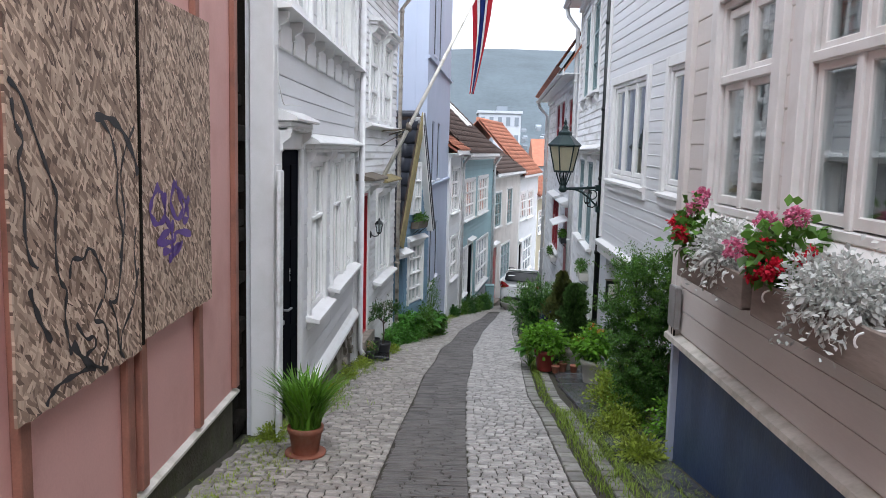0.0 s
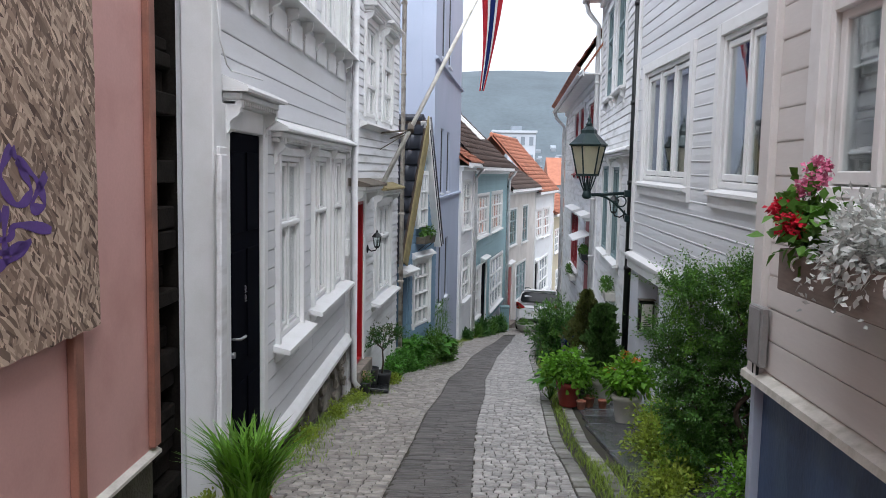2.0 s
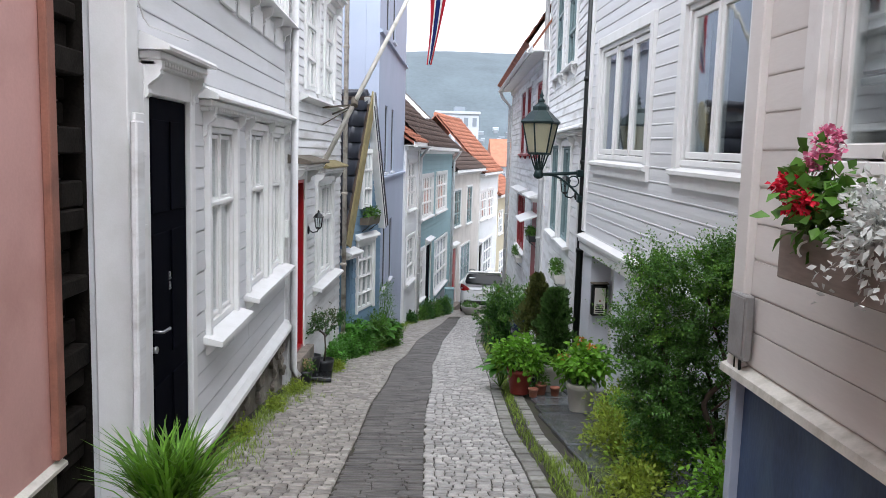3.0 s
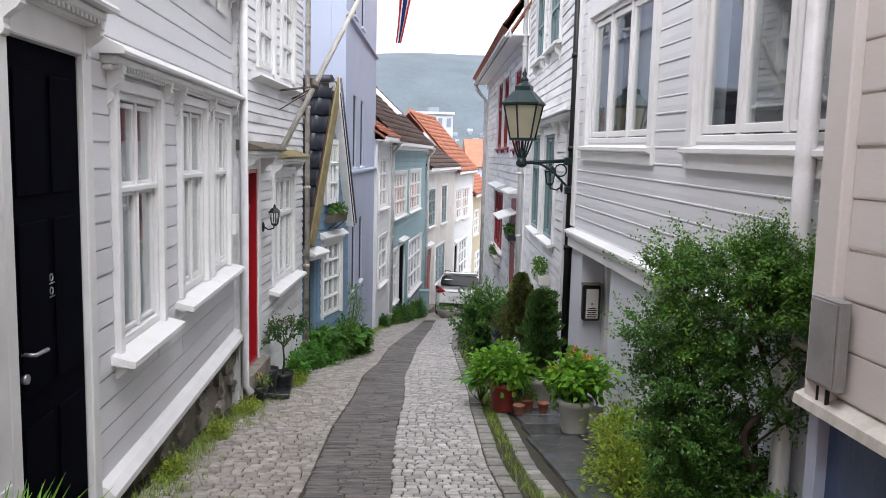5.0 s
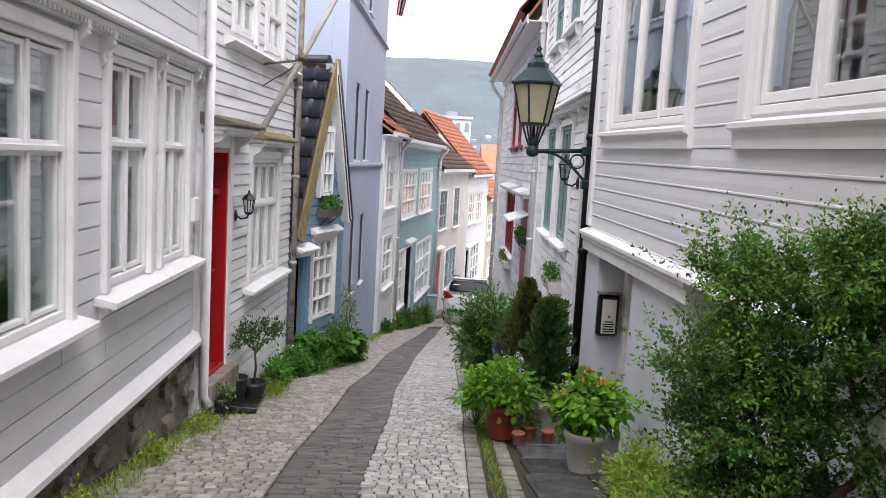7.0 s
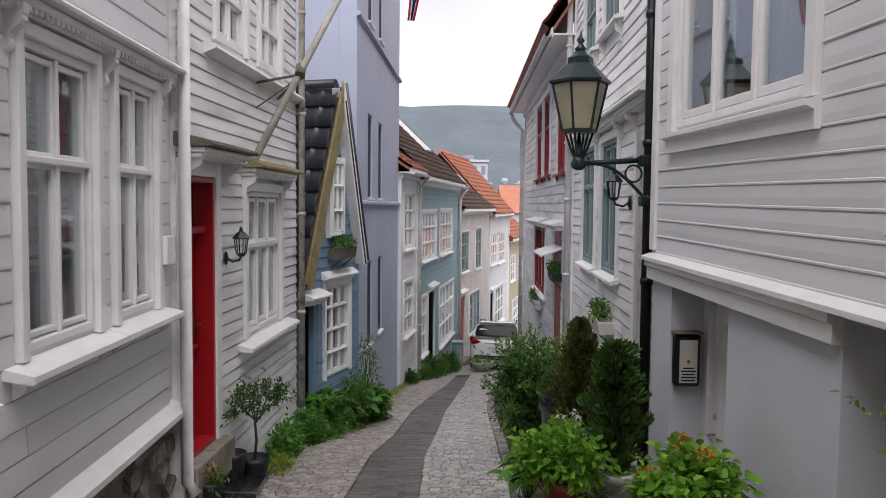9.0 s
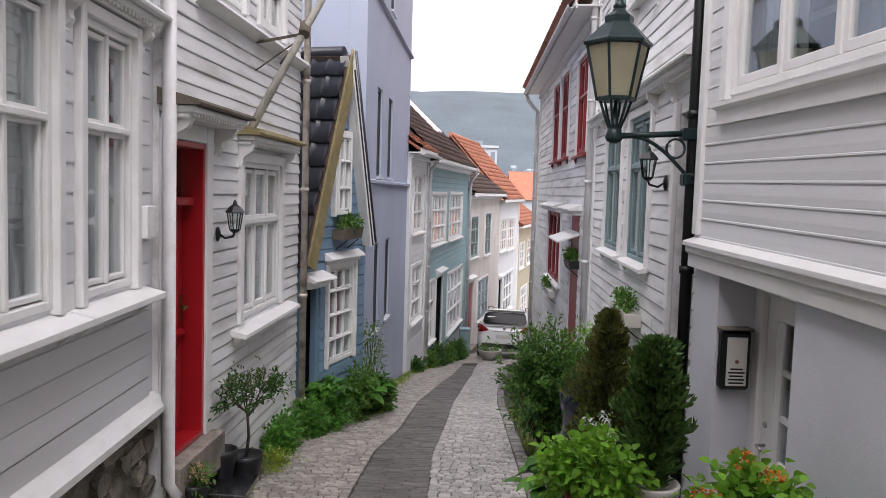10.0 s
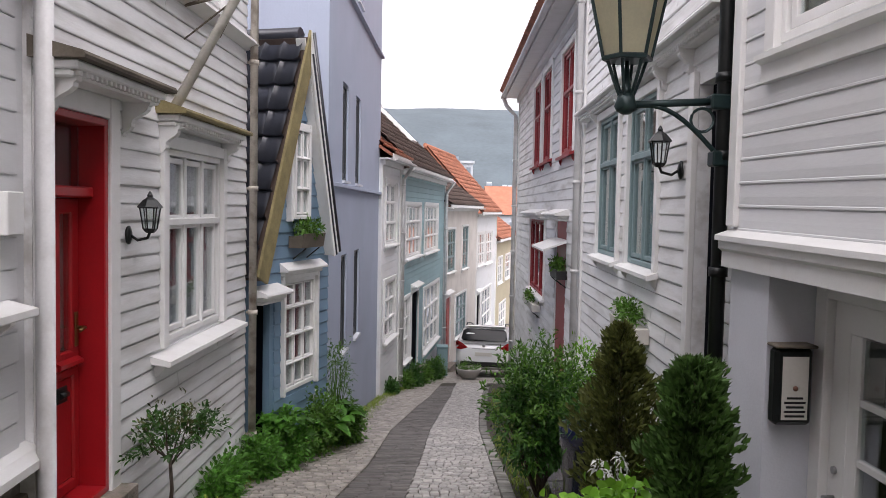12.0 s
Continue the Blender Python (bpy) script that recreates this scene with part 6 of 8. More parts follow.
def bay_tree():
    rng = np.random.default_rng(2)
    t = thing("potted_tree", "small clipped bay tree in a black pot beside the red door", "potted tree", at_ground(-1.10, 14.0, 0.03) @ Matrix.Diagonal((1, 1, 0.88, 1)))
    pot_part(t, 0.15, 0.24, POTBLACK, rim=False)
    bm = bmesh.new()
    add_tube(bm, [(0, 0, 0.2), (0.02, 0.0, 0.42), (0.0, 0.02, 0.66)], 0.016, 8, 0.011)
    for k in range(9):
        a = k * 0.7
        add_tube(bm, [(0, 0.02, 0.60 + 0.01 * k), (0.12 * math.cos(a), 0.12 * math.sin(a), 0.78), (0.22 * math.cos(a), 0.22 * math.sin(a), 0.86 + 0.02 * k)], 0.007, 5, 0.003)
    part("trunk", bm, BARK, t)
    sprays("crown", rng, [(0.04, 0, 0.84, 0.24, 0.24, 0.10), (-0.14, 0.05, 0.78, 0.14, 0.16, 0.08), (0.18, -0.02, 0.90, 0.12, 0.14, 0.08)], 17, 22, 0.19, 0.05, 0.019, LEAFDARK, t, tilt=0.7)
    sprays("young_foliage", rng, [(0.04, 0, 0.90, 0.22, 0.22, 0.09)], 20, 12, 0.16, 0.045, 0.016, CONIFERBROWN, t, "bronze young leaves", tilt=1.0)
    s = thing("slate_slab", "dark slate slab lying as a ramp before the red door", "slab", at_ground(-1.16, 13.55, 0.0) @ pose(0, 0, 0.05, SLOPE, 4, 4))
    box_part("slab", (-0.20, 0.22, -0.45, 0.62, -0.025, 0.025), WETSLATE, s, c=0.008)
    k = thing("bucket", "empty black plastic plant bucket", "bucket", at_ground(-1.25, 13.75, 0.075))
    pot_part(k, 0.13, 0.25, POTBLACK, rim=False)
    f = thing("potted_plant", "small black pot of fading yellow and pink flowers by the step", "potted plant", at_ground(-1.25, 12.95, 0.0))
    pot_part(f, 0.11, 0.2, POTBLACK, rim=False)
    leafy("foliage", rng, (0, 0, 0.22), (0.12, 0.12, 0.08), 14, 16, 0.03, 0.05, 0.02, LEAF, f)
    leafy("bloom", rng, (0, 0, 0.28), (0.12, 0.12, 0.05), 12, 14, 0.012, 0.022, 0.018, leaf_mat("cream_petal", (0.6, 0.42, 0.25)), f)


def hydrangea(x, y, up, label, pot_r, pot_h, pot_mat, c, r, leaf, seed, bloom=None, pot_label="", size=0.072):
    rng = np.random.default_rng(seed)
    t = thing("potted_plant", label, "potted plant", at_ground(x, y, up))
    if pot_mat:
        pot_part(t, pot_r, pot_h, pot_mat, label=pot_label)
    cc = leafy("foliage", rng, c, r, 70, 12, 0.055, size, size * 0.8, leaf, t, bend=0.25, fine=True)
    shoots(t, rng, (0, 0, pot_h * 0.8), cc[:18], 0.006, LEAFDARK)
    if bloom:
        for k in range(4):
            p = cc[k] + np.array([0, 0, 0.08])
            leafy("bloom", rng, p, (0.05, 0.05, 0.03), 10, 8, 0.01, 0.025, 0.02, bloom, t, "faded orange-brown flower head")
    return t


def hosta(x, y, up, seed, radius=0.34, n=46, label="clump of broad green hosta leaves", material=None, L=0.24, flowers=0):
    rng = np.random.default_rng(seed)
    t = thing("hosta", label, "plant", at_ground(x, y, up))
    a = rng.random(n) * 6.283
    rr = radius * np.sqrt(rng.random(n)) * 0.62
    P = np.stack([rr * np.cos(a), rr * np.sin(a), 0.12 + 0.28 * (1 - (rr / radius)) + 0.08 * rng.random(n)], 1)
    D = np.stack([np.cos(a), np.sin(a), np.full(n, 0.25)], 1) + rng.normal(size=(n, 3)) * 0.2
    N = np.tile([0, 0, 1.0], (n, 1)) + rng.normal(size=(n, 3)) * 0.15
    leaf_mesh("foliage", P, D, N, L * (0.7 + 0.5 * rng.random(n)), L * 0.62 * (0.8 + 0.4 * rng.random(n)), material or HOSTA, t, bend=0.45, fine=True)
    shoots(t, rng, (0, 0, 0), P[:24], 0.006, LEAF)
    if flowers:
        tips = [(rng.uniform(-0.15, 0.15), rng.uniform(-0.15, 0.15), 0.62 + 0.12 * rng.random()) for _ in range(flowers)]
        shoots(t, rng, (0, 0, 0.1), tips, 0.004, LEAF, "flower_stalk")
        for q in tips:
            leafy("flower_spike", rng, (q[0], q[1], q[2] - 0.06), (0.03, 0.03, 0.08), 9, 3, 0.006, 0.04, 0.018, SILVER, t, "pale lilac bell flowers", bend=0.8)
    return t


def conifer(x, y, up, h, r, material, seed, label, pot=None):
    rng = np.random.default_rng(seed)
    t = thing("conifer", label, "conifer", at_ground(x, y, up))
    z0 = 0.02
    if pot:
        pot_part(t, pot[0], pot[1], pot[2], label=pot[3])
        z0 = pot[1] * 0.9
    bm = bmesh.new()
    add_tube(bm, [(0, 0, z0), (0.01, 0, z0 + h * 0.5), (0, 0, z0 + h * 0.95)], 0.03, 8, 0.006)
    part("trunk", bm, BARK, t)
    n = 9500
    s = rng.random(n) ** 0.8
    a = rng.random(n) * 6.283
    lump = 1 + 0.22 * np.sin(a * 2 + s * 7 + seed) + 0.16 * np.sin(a * 3 - s * 13) + 0.14 * np.sin(a * 7 - s * 21 + seed)
    lump *= 1 + 0.42 * np.sin(s * 31 + 2.3 * np.sin(a * 2 + seed)) * np.cos(a * 3 + s * 9)
    prof = np.minimum(1.0, 1.6 * (1 - s) ** (0.5 if h > 1.2 else 0.27)) * np.minimum(1, 0.65 + 1.6 * s) * lump
    rad = r * prof * (0.12 + 0.88 * np.sqrt(rng.random(n)))
    P = np.stack([rad * np.cos(a), rad * np.sin(a), z0 + 0.02 + s * h], 1)
    D = np.stack([np.cos(a) * 0.75, np.sin(a) * 0.75, np.full(n, 0.85)], 1) + rng.normal(size=(n, 3)) * 0.35
    N = np.stack([-np.sin(a), np.cos(a), np.zeros(n)], 1) + rng.normal(size=(n, 3)) * 0.5
    leaf_mesh("foliage", P, D, N, 0.055 * (0.6 + 0.8 * rng.random(n)), 0.022 * (0.6 + 0.8 * rng.random(n)), material, t)
    return t


def big_shrub():
    rng = np.random.default_rng(31)
    t = thing("shrub", "large loose evergreen shrub with a twisted stem against the house wall", "shrub", at_ground(2.29, 7.85, 0.02) @ Matrix.Diagonal((1, 1, 0.965, 1)))

    def limb(pts, r0, r1, n=7):
        """A crooked limb through the points given, with a few side twigs near its end."""
        bm = bmesh.new()
        p = []
        for i in range(len(pts) - 1):
            a, b, c, d = (Vector(pts[min(max(i + k, 0), len(pts) - 1)]) for k in (-1, 0, 1, 2))
            for q in range(5):
                s = q / 5
                p.append(0.5 * (2 * b + (c - a) * s + (2 * a - 5 * b + 4 * c - d) * s * s + (3 * b - a - 3 * c + d) * s ** 3) + Vector(rng.normal(size=3) * 0.003))
        p.append(Vector(pts[-1]))
        add_tube(bm, p, r0, n, r1)
        part("limb", bm, BARK, t)
        for k in range(5):
            a = p[len(p) // 2 + int(rng.integers(0, len(p) // 2))]
            q = a + Vector((rng.uniform(-0.2, 0.2), rng.uniform(-0.2, 0.2), rng.uniform(0.05, 0.22)))
            bm = bmesh.new()
            add_tube(bm, [a, (a + q) / 2 + Vector((0, 0, 0.025)), q], 0.008, 5, 0.003)
            part("twig", bm, BARK, t)
    limb([(0.12, -0.05, 0.0), (0.08, -0.08, 0.36), (-0.02, -0.1, 0.66), (0.12, -0.12, 0.86), (0.09, -0.1, 1.04), (0.0, -0.08, 1.3), (-0.05, -0.05, 1.6)], 0.027, 0.008, 9)
    limb([(0.10, -0.05, 0.1), (-0.05, 0.0, 0.45), (-0.20, 0.02, 0.8), (-0.34, 0.03, 1.15), (-0.38, 0.0, 1.6)], 0.022, 0.006)
    limb([(0.10, -0.02, 0.1), (-0.12, 0.05, 0.4), (-0.32, 0.08, 0.7), (-0.5, 0.05, 1.1)], 0.02, 0.006)
    limb([(0.12, -0.12, 0.86), (0.18, -0.25, 1.05), (0.22, -0.36, 1.3), (0.24, -0.42, 1.62)], 0.014, 0.004)
    limb([(0.04, -0.1, 0.6), (0.14, -0.2, 0.75), (0.24, -0.26, 0.84)], 0.009, 0.003, 5)
    limb([(0.12, 0.0, 0.0), (0.16, 0.12, 0.5), (0.06, 0.16, 0.95), (0.06, 0.18, 1.4)], 0.02, 0.006)
    top = [(-0.08, -0.05, 1.58, 0.23, 0.24, 0.12), (0.06, -0.08, 1.70, 0.13, 0.14, 0.08), (-0.38, 0.0, 1.58, 0.13, 0.14, 0.06), (0.22, -0.40, 1.46, 0.10, 0.16, 0.15), (0.16, -0.25, 1.60, 0.12, 0.14, 0.08),
           (-0.16, -0.06, 1.32, 0.28, 0.24, 0.11), (-0.46, 0.04, 1.22, 0.15, 0.2, 0.13), (0.08, 0.12, 1.36, 0.17, 0.17, 0.10)]
    low = [(-0.36, 0.02, 0.95, 0.24, 0.24, 0.17), (-0.12, 0.04, 1.06, 0.18, 0.2, 0.12), (-0.34, 0.0, 0.64, 0.22, 0.24, 0.18), (-0.26, 0.0, 0.36, 0.22, 0.24, 0.16), (0.02, 0.1, 0.30, 0.2, 0.2, 0.18), (-0.05, 0.12, 0.6, 0.18, 0.18, 0.16)]
    wisps = [(0.0, -0.14, 0.93, 0.10, 0.1, 0.05), (0.21, -0.26, 0.82, 0.11, 0.12, 0.06), (0.14, -0.2, 1.12, 0.08, 0.1, 0.06), (-0.55, 0.0, 0.98, 0.10, 0.12, 0.07), (0.06, -0.05, 0.28, 0.16, 0.14, 0.10)]
    for lobe in top:
        sprays("leaf_clump", rng, [lobe], 46, 70, 0.13, 0.022, 0.0125, LEAFGLOSS, t, hollow=0.35)
        # Paler outer leaves also put the highlights of the crown into colour.
        sprays("young_foliage", rng, [lobe], 30, 52, 0.24, 0.022, 0.0125, LEAFMID, t, "paler young leaves, also lightening the top of the crown", tilt=0.7, hollow=0.85)
    for lobe in low:
        sprays("leaf_clump", rng, [lobe], 105, 60, 0.13, 0.023, 0.013, LEAFGLOSS, t, hollow=0.2)
    tagged(sprays("leaf_sprays", rng, wisps, 24, 26, 0.13, 0.027, 0.014, LEAFGLOSS, t, hollow=0.3), kind="stuff")
    return t


def weeds(name, label, c, r, seed, material, clumps=30, per=18, size=0.06, width=0.03, spread=0.06):
    rng = np.random.default_rng(seed)
    ob = new(name)
    m = at_ground(c[0], c[1], c[2])
    ob.matrix_basis = m
    tagged(ob, label, "plants")
    leafy("foliage", rng, (0, 0, r[2] * 0.55), r, clumps, per, spread, size, width, material, ob, hollow=0.2)
    return ob


def dark_bush():
    rng = np.random.default_rng(41)
    t = thing("shrub", "dense dark green bush at the lane's edge", "shrub", at_ground(1.80, 15.6, 0.0))
    cc = leafy("crown", rng, (0, 0, 0.80), (0.38, 0.55, 0.50), 150, 36, 0.07, 0.062, 0.026, LEAFDARK, t, hollow=0.3)
    shoots(t, rng, (0, 0, 0), cc[:26], 0.01)
    sprays("young_foliage", rng, [(0, 0, 0.86, 0.38, 0.55, 0.48)], 130, 26, 0.24, 0.06, 0.02, LEAF, t, hollow=0.7, tilt=0.9)
    g = thing("shrub", "tall lime-green feathery plant behind the bush", "plant", at_ground(2.35, 16.6, 0.0))
    cc = leafy("foliage", rng, (0, 0, 0.85), (0.32, 0.55, 0.55), 90, 28, 0.07, 0.08, 0.02, LEAFLIGHT, g, hollow=0.3)
    shoots(g, rng, (0, 0, 0), cc[:20], 0.008, LEAF)
    p = thing("plant_pot", "large glazed dark blue pot between the bushes", "pot", at_ground(1.95, 14.3, 0.03))
    pot_part(p, 0.21, 0.82, POTBLUE, rim=True)
    leafy("foliage", rng, (0, 0, 0.85), (0.22, 0.22, 0.1), 20, 16, 0.05, 0.06, 0.02, LEAFDARK, p)


def small_pot(x, y, r, h, seed, planted=True):
    rng = np.random.default_rng(seed)
    t = thing("flower_pot", "small terracotta pot with a green seedling" if planted else "small empty terracotta pot", "pot", at_ground(x, y, 0.035), group="small pots by the conifers")
    pot_part(t, r, h, TERRACOTTA)
    if planted:
        leafy("foliage", rng, (0, 0, h + 0.05), (r, r, 0.09), 10, 12, 0.025, 0.05, 0.025, LEAF, t)


def planting():
    sedge_pot()
    bay_tree()
    hydrangea(1.60, 12.20, 0.035, "light green hydrangea in a red-brown pot on the slabs", 0.165, 0.33, POTRED, (0.0, 0, 0.51), (0.30, 0.28, 0.21), LEAFLIGHT, 51, None, "red-brown glazed pot")
    hydrangea(2.10, 10.90, 0.035, "hydrangea with faded orange heads in an off-white pot", 0.165, 0.33, POTWHITE, (0.0, 0, 0.54), (0.27, 0.27, 0.21), LEAFLIGHT, 52, PETALORANGE, "off-white plastic pot")
    hosta(1.42, 12.85, 0.02, 53, 0.30, 46, flowers=0, L=0.20)
    hosta(1.85, 13.2, 0.04, 54, 0.30, 26, "hosta with pale bell flowers between the pots", flowers=5)
    conifer(2.06, 13.85, 0.03, 1.52, 0.215, CONIFERBROWN, 55, "brownish green cone-shaped conifer beside the lamp post")
    conifer(2.06, 12.45, 0.035, 1.0, 0.155, CONIFER, 56, "dark green columnar conifer in a beige pot", (0.19, 0.36, POTWHITE, "beige pot"))
    small_pot(1.86, 12.12, 0.075, 0.14, 61)
    small_pot(1.72, 11.86, 0.06, 0.11, 62, False)
    small_pot(2.02, 12.0, 0.06, 0.11, 63, False)
    big_shrub()
    dark_bush()
    for i, (x, y, rx, ry, rz, m) in enumerate(((1.92, 8.6, 0.32, 0.5, 0.24, LIME), (2.22, 9.6, 0.28, 0.5, 0.22, LIME), (1.72, 7.5, 0.18, 0.35, 0.10, LIME), (2.35, 10.3, 0.18, 0.3, 0.2, LIME), (1.66, 6.3, 0.14, 0.22, 0.07, LIME), (2.12, 8.9, 0.34, 0.45, 0.30, LIMEWEED), (1.95, 7.9, 0.26, 0.4, 0.2, LIMEWEED), (2.32, 10.0, 0.24, 0.35, 0.26, LIMEWEED), (2.22, 7.15, 0.25, 0.25, 0.22, LEAFLIGHT))):
        weeds("weeds", "yellow-green weeds spreading over the slabs", (x, y, 0.02), (rx, ry, rz), 70 + i, m, 60, 22, 0.045, 0.024, 0.05)
    for i, (x, y, rx, ry, rz) in enumerate(((-1.32, 9.4, 0.10, 0.35, 0.08), (-1.30, 10.9, 0.12, 0.30, 0.12), (-1.28, 12.2, 0.13, 0.40, 0.10), (-1.0, 14.6, 0.14, 0.4, 0.10), (-1.42, 6.75, 0.1, 0.2, 0.08))):
        weeds("weeds", "low yellow-green weeds at the foot of the wall", (x, y, 0.0), (rx, ry, rz * 0.7), 140 + i, LIME, 34, 20, 0.035, 0.018, 0.03)
    # bed before the little blue house
    for i, (x, y, s) in enumerate(((-0.72, 18.0, 0.36), (-0.52, 18.5, 0.40), (-0.36, 18.95, 0.36), (-0.80, 17.5, 0.30))):
        hosta(x, y, 0.06 + 0.05 * i, 80 + i, s, 38, "hosta clump in the bed by the blue house", L=0.24, flowers=2 if i == 1 else 0)
    for i, (x, y, rx, ry, rz) in enumerate(((-0.85, 17.4, 0.30, 0.5, 0.36), (-0.50, 18.3, 0.28, 0.6, 0.45), (-0.98, 16.7, 0.20, 0.35, 0.24), (-0.28, 19.3, 0.24, 0.4, 0.34), (-1.12, 15.6, 0.12, 0.6, 0.16))):
        weeds("bed_plants", "dense fresh green bed plants along the house foot", (x, y, 0.02), (rx, ry, rz), 90 + i, LEAF if i % 2 else HOSTA, 90, 30, 0.06, 0.034, 0.06)
    rng = np.random.default_rng(99)
    d = thing("tall_perennial", "tall feathery green perennial by the tower wall", "plant", at_ground(-0.40, 19.1, 0.1))
    cc = leafy("foliage", rng, (0, 0, 0.85), (0.20, 0.22, 0.55), 50, 20, 0.045, 0.06, 0.014, LEAF, d, hollow=0.3)
    shoots(d, rng, (0, 0, 0), cc[:20], 0.007, LEAF)
    for i, (x, y, rx, ry, rz) in enumerate(((0.20, 28.4, 0.22, 0.6, 0.25), (0.55, 30.2, 0.30, 0.6, 0.45), (0.85, 31.3, 0.34, 0.7, 0.60), (1.15, 32.8, 0.38, 0.8, 0.55), (1.5, 34.6, 0.40, 0.8, 0.62), (1.75, 35.6, 0.3, 0.5, 0.8))):
        weeds("foundation_plants", "rank green plants along the teal house", (x, y, 0.02), (rx * 0.7, ry * 0.8, rz * 0.62), 110 + i, LEAF if i % 2 else LEAFDARK, 80, 22, 0.09, 0.04, 0.07)
    b = thing("planter_bowl", "pale concrete bowl planter with low plants in front of the car", "planter", at_ground(2.76, 35.0, 0.0) @ Matrix.Scale(0.86, 4))
    bm = bmesh.new()
    add_lathe(bm, [(0.22, 0.0), (0.26, 0.02), (0.42, 0.22), (0.50, 0.42), (0.50, 0.46), (0.45, 0.46), (0.40, 0.36), (0.02, 0.34)], 24)
    part("bowl", bm, CONCRETE, b)
    leafy("foliage", np.random.default_rng(120), (0, 0, 0.5), (0.42, 0.42, 0.14), 40, 16, 0.06, 0.08, 0.035, LEAF, b)


planting()


# ---- flower boxes ----
def geranium(parent, rng, c, blooms, n=26, pink=True):
    cc = leafy("geranium_leaves", rng, c, (0.17, 0.20, 0.16), n, 14, 0.045, 0.06, 0.058, LEAF, parent, "round dark green geranium leaves", hollow=0.3)
    tips = []
    for k, (p, m) in enumerate(blooms):
        q = (c[0] + p[0], c[1] + p[1], c[2] + p[2])
        tips.append(q)
        leafy("bloom", rng, q, (0.054, 0.054, 0.042), 26, 9, 0.008, 0.022, 0.020, m, parent, "round geranium flower head")
    shoots(parent, rng, (c[0], c[1], c[2] - 0.1), tips, 0.004, LEAF)


def silver_mound(parent, rng, c, r):
    cc = leafy("silver_foliage", rng, c, r, 120, 20, 0.035, 0.036, 0.022, SILVER, parent, "mound of silvery white leaves", hollow=0.25)
    shoots(parent, rng, (c[0] + 0.05, c[1], c[2] - 0.05), cc[:30], 0.003, SILVER)
    P, D = [], []
    for k in range(9):
        y = c[1] + rng.uniform(-r[1], r[1])
        x = c[0] - 0.08 + rng.uniform(-0.06, 0.04)
        for j in range(6):
            P.append((x - 0.012 * j * rng.random(), y + rng.normal() * 0.012, c[2] - 0.05 - 0.025 * j - 0.05 * (k % 3)))
    P = np.array(P)
    n = len(P)
    leaf_mesh("trailing_foliage", P, rng.normal(size=(n, 3)) * 0.7 + np.array([-0.4, 0, -0.3]), rng.normal(size=(n, 3)) + np.array([0, 0, 1]), 0.024 + 0.012 * rng.random(n), 0.016 + 0.006 * rng.random(n), SILVER, parent)


TROUGH = mat("weathered_trough_wood", (0.25, 0.21, 0.18), 0.85, 0.25, 5, 60, 0.4, stretch=(1, 0.2, 1), dirt=(0.12, 0.09, 0.07), dirt_amount=0.5)


def flower_boxes():
    rng = np.random.default_rng(7)
    for y0, y1, ger, silv, blooms in (
        (4.25, 5.45, 5.22, 4.72, [((-0.05, 0.02, 0.14), PETALPINK), ((0.02, 0.10, 0.22), PETALPINK), ((-0.15, -0.05, -0.02), PETALRED), ((-0.13, 0.06, 0.04), PETALRED)]),
        (2.80, 4.12, 3.98, 3.38, [((-0.10, 0.0, 0.03), PETALRED), ((-0.12, -0.18, -0.04), PETALRED), ((-0.05, 0.10, 0.16), PETALPINK), ((0.03, -0.06, 0.20), PETALPINK), ((-0.14, 0.22, 0.0), PETALPINK), ((-0.08, 0.08, -0.10), PETALRED), ((-0.02, -0.34, 0.02), PETALRED)])):
        t = thing("flower_box", "window box of red geraniums and silvery foliage on scrolled brackets", "flower box", pose(1.73, 0, 0.66), group="window boxes on the cream house")
        bm = bmesh.new()
        add_box(bm, -0.10, 0.09, y0, y1, 0.0, 0.02, 0.004)
        add_box(bm, -0.11, -0.09, y0, y1, 0.0, 0.19, 0.005)
        add_box(bm, 0.08, 0.10, y0, y1, 0.0, 0.19, 0.005)
        add_box(bm, -0.10, 0.09, y0, y0 + 0.02, 0.0, 0.19, 0.005)
        add_box(bm, -0.10, 0.09, y1 - 0.02, y1, 0.0, 0.19, 0.005)
        add_box(bm, -0.09, 0.08, y0 + 0.02, y1 - 0.02, 0.02, 0.15)
        part("box", bm, TROUGH, t, "weathered grey-brown trough")
        for y in (y0 + 0.22, (y0 + y1) / 2, y1 - 0.22):
            bm = bmesh.new()
            scroll = [(-0.118 - 0.03 * (1 - k / 16) * math.sin(k * 0.42), y, 0.13 + 0.035 * (1 - k / 18) * math.cos(k * 0.42)) for k in range(14)]
            add_tube(bm, [(0.16, y, 0.175), (-0.09, y, 0.175)] + scroll[:7], 0.005, 6)
            part("scroll_bracket", bm, TRIM, t, "white scrolled iron bracket")
        geranium(t, rng, (-0.03, ger, 0.33), blooms)
        silver_mound(t, rng, (-0.04, silv, 0.26), (0.16, 0.34, 0.15))


flower_boxes()


def window_box(m, length, seed, label, group="", red=False, trough=None):
    rng = np.random.default_rng(seed)
    t = thing("flower_box", label, "flower box", m, group)
    bm = bmesh.new()
    add_profile(bm, [(0, 0), (-0.17, 0), (-0.20, 0.17), (-0.185, 0.17), (-0.165, 0.14), (0, 0.14)], 0, length)
    part("box", bm, trough or POTWHITE, t)
    leafy("foliage", rng, (length / 2, -0.1, 0.24), (length * 0.42, 0.10, 0.06), 34, 12, 0.035, 0.06, 0.03, LEAF, t)
    bm = bmesh.new()
    for u in (0.12, length - 0.12):
        add_tube(bm, [(u, 0.0, -0.14), (u, -0.17, -0.005)], 0.008, 6)
    part("bracket", bm, IRON, t)
    return t


